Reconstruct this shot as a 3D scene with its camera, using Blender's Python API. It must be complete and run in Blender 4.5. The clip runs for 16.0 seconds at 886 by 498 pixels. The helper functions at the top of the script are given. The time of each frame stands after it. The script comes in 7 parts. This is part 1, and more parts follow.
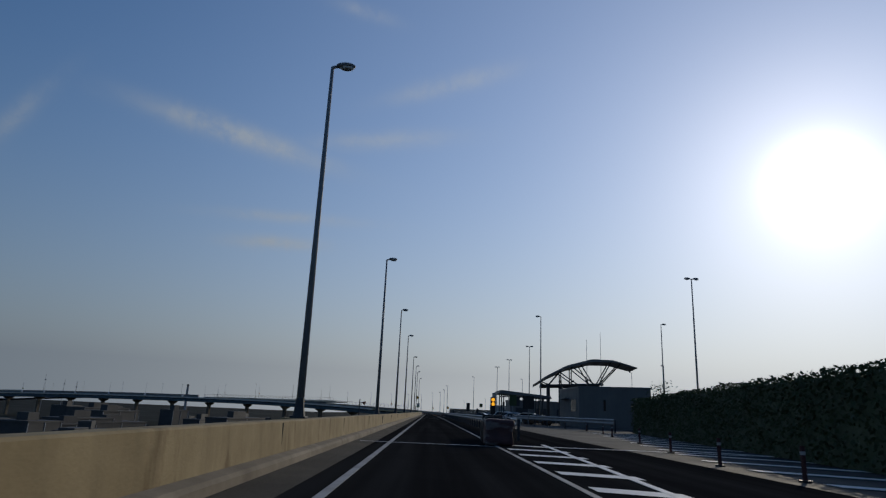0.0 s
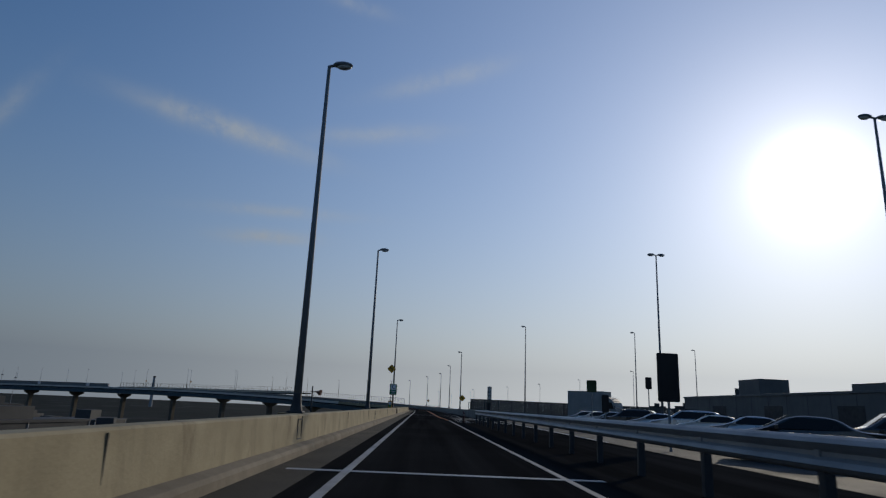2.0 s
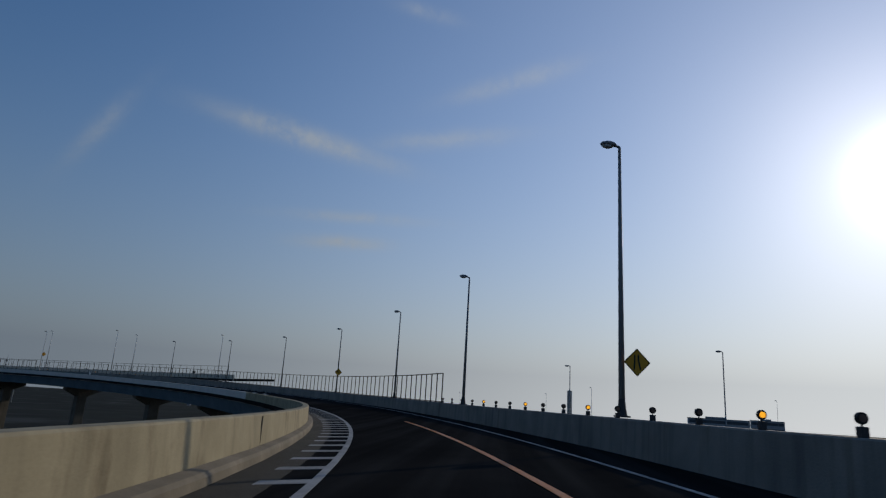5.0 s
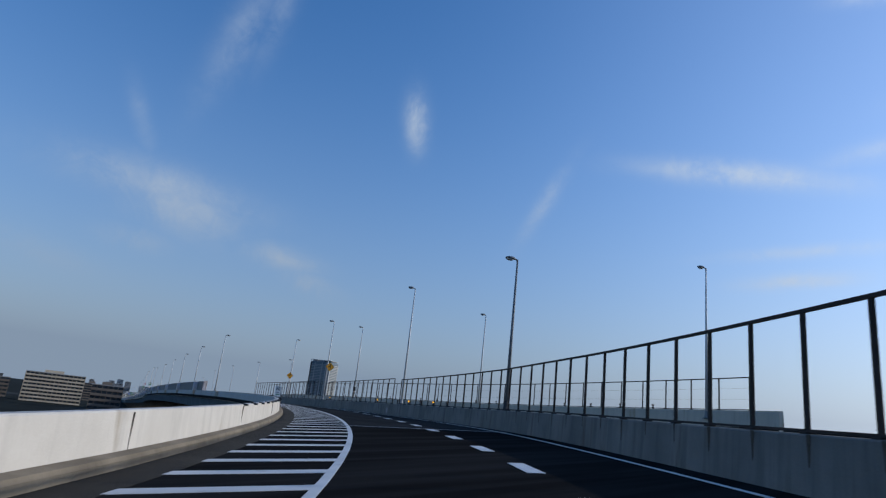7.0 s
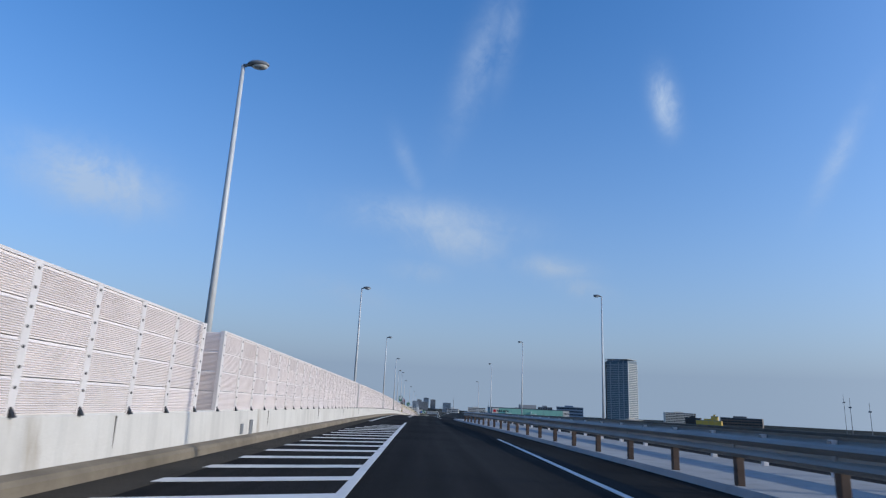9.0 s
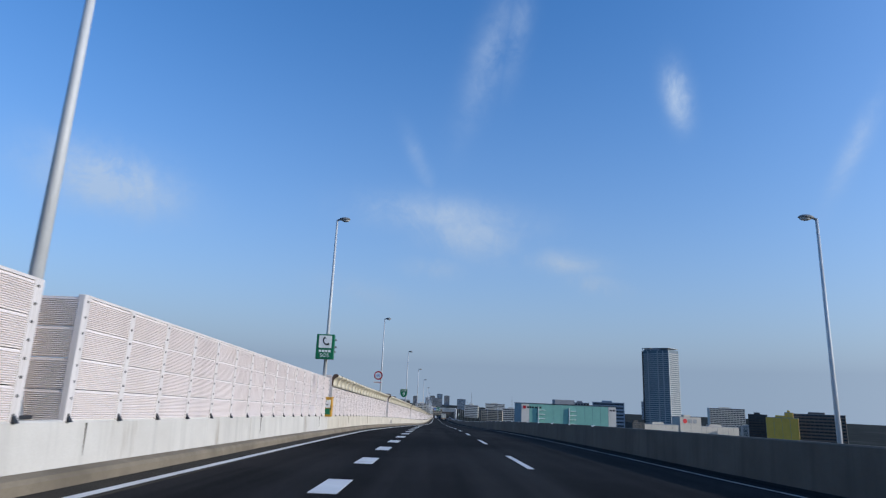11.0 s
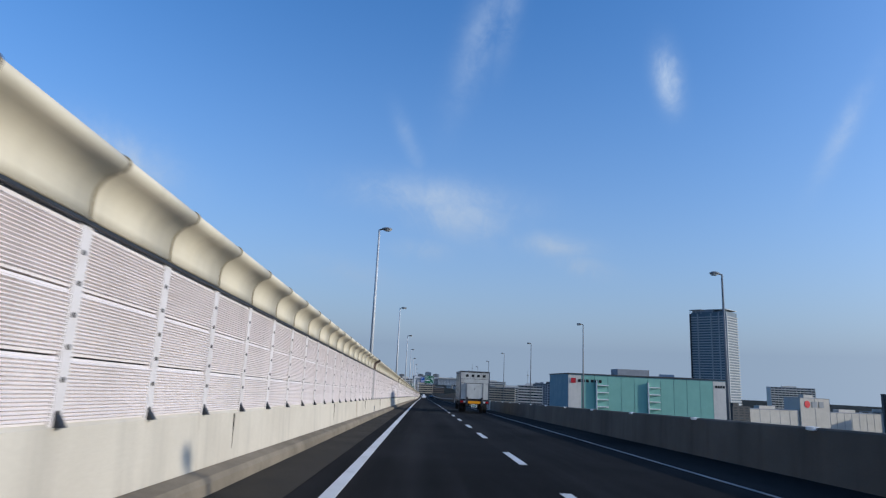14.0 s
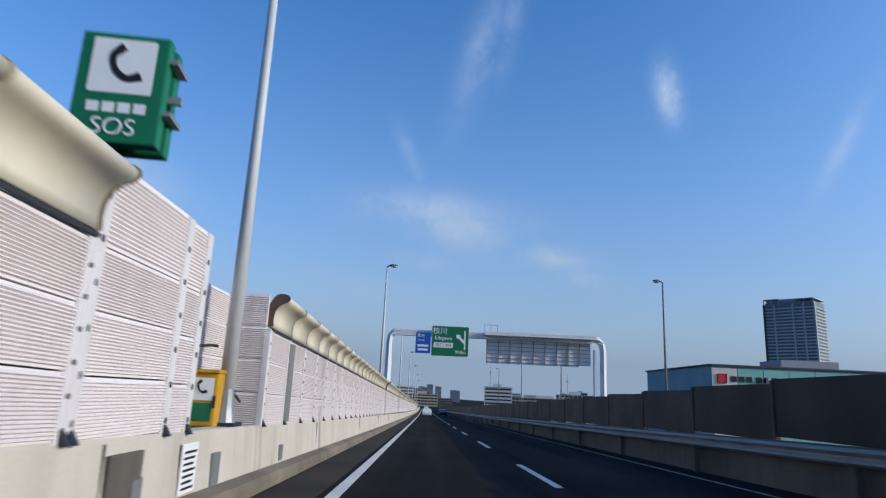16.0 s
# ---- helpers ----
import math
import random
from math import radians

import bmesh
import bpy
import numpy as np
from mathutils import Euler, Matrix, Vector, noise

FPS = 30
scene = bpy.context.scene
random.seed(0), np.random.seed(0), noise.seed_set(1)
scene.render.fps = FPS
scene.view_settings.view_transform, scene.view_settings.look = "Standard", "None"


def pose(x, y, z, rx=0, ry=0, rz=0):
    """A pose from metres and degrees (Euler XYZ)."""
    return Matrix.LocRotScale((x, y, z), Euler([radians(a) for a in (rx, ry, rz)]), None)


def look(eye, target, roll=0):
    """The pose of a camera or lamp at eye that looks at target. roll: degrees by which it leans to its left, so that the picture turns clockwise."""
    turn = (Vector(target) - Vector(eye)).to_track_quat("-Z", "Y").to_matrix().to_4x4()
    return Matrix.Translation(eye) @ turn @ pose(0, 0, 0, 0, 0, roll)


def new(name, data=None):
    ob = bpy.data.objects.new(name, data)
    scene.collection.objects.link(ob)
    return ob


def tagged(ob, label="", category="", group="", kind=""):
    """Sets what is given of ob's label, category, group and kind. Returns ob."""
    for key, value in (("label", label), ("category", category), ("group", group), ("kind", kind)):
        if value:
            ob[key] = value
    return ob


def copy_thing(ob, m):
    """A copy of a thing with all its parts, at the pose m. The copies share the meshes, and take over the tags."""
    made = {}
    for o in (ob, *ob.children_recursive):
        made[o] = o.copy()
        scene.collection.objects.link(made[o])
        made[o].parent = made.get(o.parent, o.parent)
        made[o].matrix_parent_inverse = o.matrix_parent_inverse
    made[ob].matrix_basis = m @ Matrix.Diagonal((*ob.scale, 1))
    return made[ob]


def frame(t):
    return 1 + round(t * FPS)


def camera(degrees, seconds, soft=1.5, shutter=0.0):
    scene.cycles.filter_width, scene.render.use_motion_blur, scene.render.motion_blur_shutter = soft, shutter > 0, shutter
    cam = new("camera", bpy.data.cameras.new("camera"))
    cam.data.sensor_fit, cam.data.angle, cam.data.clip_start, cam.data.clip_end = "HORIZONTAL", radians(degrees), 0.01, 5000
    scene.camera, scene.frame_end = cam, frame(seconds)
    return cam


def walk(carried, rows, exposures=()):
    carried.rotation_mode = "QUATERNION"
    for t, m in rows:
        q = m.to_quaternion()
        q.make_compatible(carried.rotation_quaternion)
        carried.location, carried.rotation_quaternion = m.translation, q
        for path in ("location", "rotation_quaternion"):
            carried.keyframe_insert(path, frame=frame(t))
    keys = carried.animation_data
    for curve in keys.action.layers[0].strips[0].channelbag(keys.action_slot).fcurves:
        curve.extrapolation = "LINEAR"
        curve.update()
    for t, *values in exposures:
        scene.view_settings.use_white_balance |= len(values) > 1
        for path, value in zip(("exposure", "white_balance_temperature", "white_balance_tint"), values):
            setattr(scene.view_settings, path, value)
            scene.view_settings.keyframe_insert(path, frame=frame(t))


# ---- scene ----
# The clip runs several times faster than the drive, so the whole place is built in true metres and set down at one scale S.
S = 0.42
EYE = 1.18

# the lane that the car follows: time, speed, heading (degrees to the left of +y), slope (degrees)
TRACK = [
    (0.0, 62, 1.2, 0), (3.5, 62, 1.2, 0), (4.15, 62, 1.4, 0), (4.5, 62, 3.0, 0), (5.0, 62, 7.6, 0), (5.2, 62.5, 10.5, 0.1),
    (5.8, 63, 21.5, 0.7), (6.6, 64, 38.5, 1.4), (7.3, 65, 53.0, 1.4), (7.5, 65, 56.8, 1.1), (8.0, 65, 65.2, 0.6),
    (8.4, 65, 71.2, 0.1), (8.6, 65, 72.4, 0), (9.0, 65, 72.9, -0.1), (9.2, 66, 72.9, -0.1), (11.3, 75, 72.9, -1.1),
    (11.8, 82, 72.8, -1.7), (12.3, 89, 72.8, -1.8), (13.0, 91, 72.8, -1.5), (14.0, 91, 72.8, -1.2), (16.0, 91, 72.8, -1.4),
    (18.0, 91, 72.8, -1.0), (20.0, 91, 72.8, 0.0)]
# the camera's own turn: time, yaw, pitch, roll
TURN = [
    (0, -0.02, 14.64, -2.44), (0.5, 0.41, 14.46, -2.51), (1, -0.31, 14.25, -2.57), (1.5, -0.74, 14.13, -2.55), (2, -0.70, 14.20, -2.44),
    (2.5, 0.11, 14.39, -2.49), (3, 0.43, 14.11, -2.48), (3.5, 0.56, 13.95, -2.29), (4, 0.36, 13.94, -2.17), (4.5, 1.09, 14.11, -2.74),
    (5, 5.77, 14.22, -3.47), (5.2, 8.78, 14.43, -3.82), (5.8, 19.58, 15.02, -5.10), (6.6, 36.59, 15.47, -6.13), (7.3, 51.49, 15.71, -6.29),
    (7.5, 55.19, 15.62, -6.04), (8, 63.31, 15.06, -4.49), (8.5, 69.42, 14.15, -2.70), (9, 70.97, 14.05, -2.58), (9.2, 71.00, 13.99, -2.50),
    (10.2, 72.03, 13.77, -2.38), (11.3, 72.22, 13.68, -2.27), (11.5, 72.42, 13.62, -2.29), (12, 72.52, 13.26, -2.39), (12.5, 71.89, 12.78, -2.25),
    (12.8, 71.33, 12.95, -2.23), (13, 71.00, 12.86, -2.24), (13.5, 70.74, 12.28, -2.35), (14, 71.08, 12.03, -2.57), (14.5, 70.91, 12.36, -2.44),
    (15, 71.05, 12.59, -2.38), (15.5, 71.26, 13.11, -2.17), (16, 71.22, 13.24, -2.53)]

# how far the car strays to the right of its line: time, metres
STRAY = [(0, -0.02), (0.5, -0.21), (1, -0.49), (1.5, -0.38), (2, -0.15), (2.5, -0.09), (3, -0.17), (3.5, -0.15), (4, -0.06), (4.5, -0.03), (5, 0.12), (7.5, 0.13), (8, -0.05), (8.5, 0.00), (9, -0.06), (11.5, -0.03), (12, 0.05), (12.5, -0.01), (13, -0.00), (13.5, 0.03), (14, 0.02), (14.5, 0.04), (15, 0.02), (15.5, -0.06), (16, -0.06)]

# how the carriageway leans to its left in the bend: time, degrees
BANK = [(0.0, 0), (4.2, 0), (5.2, 1.3), (6.0, 3.4), (7.4, 3.8), (8.0, 2.2), (8.6, 0.1), (9.0, 0)]

_t = np.arange(0, 20.001, 0.01)
_row = [np.interp(_t, [r[0] for r in TRACK], [r[i] for r in TRACK]) for i in range(4)]
_k = np.ones(31) / 31
_head = np.convolve(np.pad(_row[2], 15, "edge"), _k, "valid")
_slope = np.convolve(np.pad(_row[3], 15, "edge"), _k, "valid")
_bank = np.tan(np.radians(np.interp(_t, [r[0] for r in BANK], [r[1] for r in BANK])))
_ds = _row[1] * 0.01
_s = np.concatenate([[0], np.cumsum(_ds[:-1])])
_x = np.concatenate([[0], np.cumsum(-np.sin(np.radians(_head)) * _ds)[:-1]])
_y = np.concatenate([[0], np.cumsum(np.cos(np.radians(_head)) * _ds)[:-1]])
_z = np.concatenate([[0], np.cumsum(np.tan(np.radians(_slope)) * _ds)[:-1]])


def st(t):
    """Metres along the lane at t seconds."""
    return float(np.interp(t, _t, _s)) if t >= 0 else 62.0 * t


def heading(s):
    return float(np.interp(s, _s, _head))


def place(s, u=0.0, z=0.0):
    """A point s metres along the lane, u to its right, z above it."""
    h = radians(heading(s))
    c = min(max(s, 0.0), float(_s[-1]))
    x, y, zz = (float(np.interp(c, _s, a)) for a in (_x, _y, _z))
    x, y = x - math.sin(h) * (s - c), y + math.cos(h) * (s - c)
    return Vector((x + math.cos(h) * u, y + math.sin(h) * u, zz + z + u * float(np.interp(c, _s, _bank))))


def at(s, u=0.0, z=0.0, turn=0.0):
    """The pose of a thing there; its y axis runs along the lane."""
    p = place(s, u, z)
    return pose(p.x, p.y, p.z, 0, 0, heading(s) + turn)


def cam_row(t):
    p = place(st(t), float(np.interp(t, [r[0] for r in STRAY], [r[1] for r in STRAY])), EYE) * S
    yaw, pitch, roll = (float(np.interp(t, [r[0] for r in TURN], [r[i] for r in TURN])) for i in (1, 2, 3))
    return t, pose(p.x, p.y, p.z, 90 + pitch, roll, yaw)


cam = camera(70.7, 16.0, soft=1.25, shutter=0.022)
walk(cam, [cam_row(i * 0.2) for i in range(81)],
     exposures=[(0.0, -1.35, 7200, 9), (4.6, -1.35, 7200, 9), (5.2, -1.3, 7150, 9), (7.3, -0.38, 6400, 9), (8.5, -0.24, 6300, 9), (16.0, -0.2, 6300, 9)])

# ---- sky and sun ----
SUN_AZ, SUN_EL = -32.0, 18.8
sun_way = Vector((-math.sin(radians(SUN_AZ)) * math.cos(radians(SUN_EL)), math.cos(radians(SUN_AZ)) * math.cos(radians(SUN_EL)), math.sin(radians(SUN_EL))))
world = bpy.data.worlds.new("World")
scene.world = world
world.use_nodes = True
wt = world.node_tree
wt.nodes.clear()


def wnode(kind, **values):
    n = wt.nodes.new(kind)
    for key, value in values.items():
        n.inputs[key].default_value = value
    return n


sky = wt.nodes.new("ShaderNodeTexSky")
sky.sky_type = "NISHITA"
sky.sun_disc = False
sky.sun_elevation = radians(SUN_EL)
sky.sun_rotation = radians(-SUN_AZ)
sky.altitude, sky.air_density, sky.dust_density, sky.ozone_density = 50, 1.0, 0.12, 3.0
wout = wt.nodes.new("ShaderNodeOutputWorld")
background = wnode("ShaderNodeBackground", Strength=0.1)
coord = wt.nodes.new("ShaderNodeTexCoord")


def wmath(op, a, b=None, c=None):
    n = wt.nodes.new("ShaderNodeMath")
    n.operation = op
    for i, v in enumerate((a, b, c)):
        if v is None:
            continue
        if isinstance(v, (int, float)):
            n.inputs[i].default_value = v
        else:
            wt.links.new(v, n.inputs[i])
    return n.outputs[0]


def wmix(fac, a, b, mode="MIX"):
    n = wt.nodes.new("ShaderNodeMix")
    n.data_type, n.blend_type = "RGBA", mode
    for i, v in ((0, fac), (6, a), (7, b)):
        if isinstance(v, (int, float, tuple)):
            n.inputs[i].default_value = v
        else:
            wt.links.new(v, n.inputs[i])
    return n.outputs[2]


# thin high cloud: wisps round their bearings, torn by noise
sep = wt.nodes.new("ShaderNodeSeparateXYZ")
wt.links.new(coord.outputs["Generated"], sep.inputs[0])


def patch(az, el, wide, high, lean, strength):
    """A wisp of cloud round one bearing: sizes and lean in degrees."""
    a, e = radians(az), radians(el)
    mid = Vector((-math.sin(a) * math.cos(e), math.cos(a) * math.cos(e), math.sin(e)))
    right = Vector((math.cos(a), math.sin(a), 0))
    upward = right.cross(mid)
    c, q = math.cos(radians(lean)), math.sin(radians(lean))
    total = None
    for axis, size in ((right * c + upward * q, wide), (upward * c - right * q, high), (None, 0)):
        n = wt.nodes.new("ShaderNodeVectorMath")
        n.operation = "DOT_PRODUCT"
        n.inputs[1].default_value = mid if axis is None else axis
        wt.links.new(coord.outputs["Generated"], n.inputs[0])
        if axis is None:
            ahead = wmath("GREATER_THAN", n.outputs["Value"], 0.5)
            continue
        part_ = wmath("POWER", wmath("ABSOLUTE", wmath("DIVIDE", n.outputs["Value"], radians(size))), 2.0)
        total = part_ if total is None else wmath("ADD", total, part_)
    return wmath("MULTIPLY", wmath("MULTIPLY", wmath("POWER", 2.718, wmath("MULTIPLY", total, -1.0)), ahead), strength)


wisps = None
for row in ((72.6, 16.7, 6.8, 1.6, -4, 0.8), (70.4, 15.3, 4.6, 2.1, -10, 0.85), (50.9, 26.6, 0.9, 2.1, 8, 1.5), (102.2, 16.4, 4.8, 2.3, -8, 1.25),
            (61.6, 12.6, 3.0, 1.0, -6, 0.9), (58.6, 10.7, 2.6, 0.9, -16, 0.65), (73.6, 11.9, 2.3, 0.9, 0, 0.65), (69.0, 30.5, 1.4, 5.5, -18, 0.36), (66.0, 33.0, 1.0, 4.0, -10, 0.3),
            (75.4, 21.6, 0.7, 2.6, 26, 0.3), (37.5, 20.5, 0.7, 3.8, -30, 0.45), (80.0, 9.5, 4.0, 1.0, -10, 0.4),
            (20.3, 22.9, 6.8, 0.9, -9, 1.1), (16.2, 14.0, 3.6, 0.6, 3, 1.0), (0.6, 29.4, 5.0, 0.8, 16, 0.6), (9.8, 34.8, 2.4, 0.6, -10, 0.4), (14.9, 16.4, 6.0, 0.5, 2, 0.6), (7.1, 24.1, 6.5, 0.8, 8, 0.5)):
    one = patch(*row)
    wisps = one if wisps is None else wmath("MAXIMUM", wisps, one)
def tuft(scale, low, high):
    n = wnode("ShaderNodeTexNoise", Detail=9.0, Roughness=0.6, Distortion=0.8, Scale=scale)
    wt.links.new(coord.outputs["Generated"], n.inputs["Vector"])
    r = wt.nodes.new("ShaderNodeMapRange")
    r.interpolation_type = "SMOOTHSTEP"
    r.inputs["From Min"].default_value, r.inputs["From Max"].default_value = low, high
    wt.links.new(n.outputs["Fac"], r.inputs["Value"])
    return r.outputs[0]


fleece = wmath("ADD", wmath("MULTIPLY", tuft(11.0, 0.16, 0.7), 0.8), wmath("MULTIPLY", tuft(40.0, 0.35, 0.72), 0.25))
wisps = wmath("MULTIPLY", wisps, fleece)
sunward = wt.nodes.new("ShaderNodeVectorMath")
sunward.operation = "DOT_PRODUCT"
sunward.inputs[1].default_value = sun_way
wt.links.new(coord.outputs["Generated"], sunward.inputs[0])
near_sun = wmath("MAXIMUM", sunward.outputs["Value"], 0.0)
halo = wmath("ADD", wmath("MULTIPLY", wmath("POWER", near_sun, 900.0), 40.0), wmath("MULTIPLY", wmath("POWER", near_sun, 110.0), 7.0))
halo = wmath("ADD", halo, wmath("MULTIPLY", wmath("POWER", near_sun, 25.0), 5.0))
halo = wmath("ADD", halo, wmath("MULTIPLY", wmath("POWER", near_sun, 3.0), 4.4))
rich = wt.nodes.new("ShaderNodeHueSaturation")
rich.inputs["Saturation"].default_value = 1.25
rich.inputs["Value"].default_value = 2.55
wt.links.new(sky.outputs[0], rich.inputs["Color"])
tinted = wmix(1.0, rich.outputs[0], (1.0, 0.9, 1.0, 1), "MULTIPLY")
clouded = wmix(wmath("MINIMUM", wmath("MULTIPLY", wisps, 0.95), 0.72), tinted, (6.7, 8.0, 9.9, 1))
haze = wmath("MULTIPLY", 1.22, wmath("POWER", wmath("SUBTRACT", 1.0, wmath("MINIMUM", wmath("MAXIMUM", sep.outputs[2], 0.0), 1.0)), 3.6))
hazed = wmix(wmath("MINIMUM", haze, 0.99), clouded, (3.15, 4.15, 5.6, 1))
# haze low in the sky is brighter towards the sun
low_glow = wmath("MULTIPLY", wmath("POWER", wmath("SUBTRACT", 1.0, wmath("MINIMUM", wmath("MAXIMUM", sep.outputs[2], 0.0), 1.0)), 5.0), wmath("POWER", near_sun, 3.0))
halo = wmath("ADD", halo, wmath("MULTIPLY", low_glow, 9.0))
glowing = wmix(1.0, hazed, wmix(1.0, (0.93, 0.97, 1.02, 1), halo, "MULTIPLY"), "ADD")
wt.links.new(glowing, background.inputs["Color"])
wt.links.new(background.outputs[0], wout.inputs[0])

sun = new("sun", bpy.data.lights.new("sun", "SUN"))
sun.data.energy, sun.data.angle, sun.data.color = 3.6, radians(0.6), (1.0, 0.93, 0.82)
sun.matrix_world = look((0, 0, 50), Vector((0, 0, 50)) - sun_way)


# ---- materials ----
def material(name, colour, other=None, grain=3.0, amount=0.5, rough=0.7, metal=0.0, bump=0.15, fine=40.0, streak=0.0, stain=None, stain_low=0.55, stain_high=0.75,
             stain_scale=(1, 1, 1), coat=0.0, each=0.0, emit=0.0, spec=0.3, lane=None):
    """A worn surface: two colours mixed by broad noise, fine grain in colour and relief, and stains of a third colour, in true metres."""
    m = bpy.data.materials.new(name)
    m.use_nodes = True
    t = m.node_tree
    bsdf = t.nodes["Principled BSDF"]
    co = t.nodes.new("ShaderNodeTexCoord")
    size = t.nodes.new("ShaderNodeVectorMath")
    size.operation = "SCALE"
    size.inputs["Scale"].default_value = 1.0 / S
    t.links.new(co.outputs["Object"], size.inputs[0])
    info = t.nodes.new("ShaderNodeObjectInfo")
    offset = t.nodes.new("ShaderNodeVectorMath")
    offset.operation = "MULTIPLY_ADD"
    t.links.new(info.outputs["Random"], offset.inputs[0])
    offset.inputs[1].default_value = (37.0, 53.0, 71.0)
    t.links.new(size.outputs[0], offset.inputs[2])
    where = offset.outputs[0]

    def noisy(scale, stretch=(1, 1, 1), detail=5.0):
        mp = t.nodes.new("ShaderNodeMapping")
        mp.inputs["Scale"].default_value = (scale * stretch[0], scale * stretch[1], scale * stretch[2])
        t.links.new(where, mp.inputs[0])
        n = t.nodes.new("ShaderNodeTexNoise")
        n.inputs["Scale"].default_value, n.inputs["Detail"].default_value, n.inputs["Roughness"].default_value = 1.0, detail, 0.6
        t.links.new(mp.outputs[0], n.inputs["Vector"])
        return n.outputs["Fac"]

    def ramp(value, low, high, to=1.0):
        r = t.nodes.new("ShaderNodeMapRange")
        r.inputs["From Min"].default_value, r.inputs["From Max"].default_value, r.inputs["To Max"].default_value = low, high, to
        t.links.new(value, r.inputs["Value"])
        return r.outputs[0]

    def mix(fac, a, b, mode="MIX"):
        n = t.nodes.new("ShaderNodeMix")
        n.data_type, n.blend_type = "RGBA", mode
        for i, v in ((0, fac), (6, a), (7, b)):
            if isinstance(v, (int, float, tuple)):
                n.inputs[i].default_value = v
            else:
                t.links.new(v, n.inputs[i])
        return n.outputs[2]

    c1 = (*colour, 1)
    c2 = (*(other or tuple(v * 0.72 for v in colour)), 1)
    broad = noisy(1.0 / grain)
    col = mix(ramp(broad, 0.35, 0.7, amount), c1, c2)
    grit = noisy(fine, detail=3.0)
    col = mix(ramp(grit, 0.3, 0.75, 0.35), col, c2)
    if streak:
        col = mix(ramp(noisy(1.0, (2.2, 2.2, 0.12)), 0.5, 0.75, streak), col, tuple(v * 0.45 for v in colour) + (1,))
    if lane is not None:
        mp = t.nodes.new("ShaderNodeMapping")
        mp.vector_type = "TEXTURE"
        mp.inputs["Rotation"].default_value = (0, 0, radians(lane))
        mp.inputs["Scale"].default_value = (0.75, 40.0, 1.0)
        t.links.new(where, mp.inputs[0])
        n = t.nodes.new("ShaderNodeTexNoise")
        n.inputs["Scale"].default_value, n.inputs["Detail"].default_value = 1.0, 4.0
        t.links.new(mp.outputs[0], n.inputs["Vector"])
        col = mix(ramp(n.outputs["Fac"], 0.4, 0.68, 0.75), col, tuple(v * 1.7 for v in colour) + (1,))
    if stain:
        col = mix(ramp(noisy(1.0, stain_scale), stain_low, stain_high, 0.85), col, (*stain, 1))
    if each:
        vary = t.nodes.new("ShaderNodeHueSaturation")
        t.links.new(ramp(info.outputs["Random"], 0.0, 1.0, 1.0), vary.inputs["Fac"])
        vary.inputs["Value"].default_value = 1.0 - each
        t.links.new(col, vary.inputs["Color"])
        col = vary.outputs["Color"]
    t.links.new(col, bsdf.inputs["Base Color"])
    t.links.new(ramp(broad, 0.2, 0.8), bsdf.inputs["Roughness"])
    rr = bsdf.inputs["Roughness"].links[0].from_node
    rr.inputs["To Min"].default_value, rr.inputs["To Max"].default_value = max(rough - 0.1, 0.03), min(rough + 0.12, 1.0)
    bsdf.inputs["Metallic"].default_value = metal
    bsdf.inputs["Specular IOR Level"].default_value = spec
    bsdf.inputs["Coat Weight"].default_value = coat
    if emit:
        bsdf.inputs["Emission Strength"].default_value = emit
        bsdf.inputs["Emission Color"].default_value = c1
    if bump:
        b = t.nodes.new("ShaderNodeBump")
        b.inputs["Strength"].default_value, b.inputs["Distance"].default_value = bump, 0.02 * S
        t.links.new(grit, b.inputs["Height"])
        t.links.new(b.outputs[0], bsdf.inputs["Normal"])
    return m


ASPHALT = material("asphalt", (0.019, 0.0188, 0.0185), (0.012, 0.012, 0.012), spec=0.0, grain=6, amount=0.8, rough=0.85, bump=0.5, fine=60, stain=(0.012, 0.012, 0.012), stain_scale=(0.05, 0.05, 0.05), stain_low=0.5, stain_high=0.7, lane=1.2)
ASPHALT_FAR = material("asphalt of the straight", (0.022, 0.0216, 0.021), (0.013, 0.013, 0.013), spec=0.02, grain=6, amount=0.8, rough=0.85, bump=0.5, fine=60, stain=(0.012, 0.012, 0.012), stain_scale=(0.05, 0.05, 0.05), stain_low=0.5, stain_high=0.7, lane=72.8)
SHOULDER = material("shoulder dirt", (0.04, 0.032, 0.02), (0.016, 0.013, 0.009), grain=2, amount=0.9, rough=0.95, bump=0.6, fine=30)
PAINT = material("road paint", (0.72, 0.72, 0.70), (0.52, 0.52, 0.50), grain=1.5, amount=0.8, rough=0.6, bump=0.2, stain=(0.2, 0.2, 0.2), stain_scale=(1.2, 1.2, 1.2), stain_low=0.62, stain_high=0.85)
PAINT_WORN = material("worn grey road paint", (0.34, 0.34, 0.33), (0.16, 0.16, 0.155), grain=1.5, amount=0.9, rough=0.7, bump=0.2, stain=(0.05, 0.05, 0.05), stain_scale=(1.4, 1.4, 1.4), stain_low=0.55, stain_high=0.8)
ORANGE_PAINT = material("orange road paint", (0.55, 0.17, 0.03), (0.3, 0.1, 0.03), grain=1.5, amount=0.8, rough=0.6, bump=0.2)
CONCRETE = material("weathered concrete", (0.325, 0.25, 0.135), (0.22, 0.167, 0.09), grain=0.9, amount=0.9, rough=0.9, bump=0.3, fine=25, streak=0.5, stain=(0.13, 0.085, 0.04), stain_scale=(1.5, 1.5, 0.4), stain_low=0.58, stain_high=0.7)
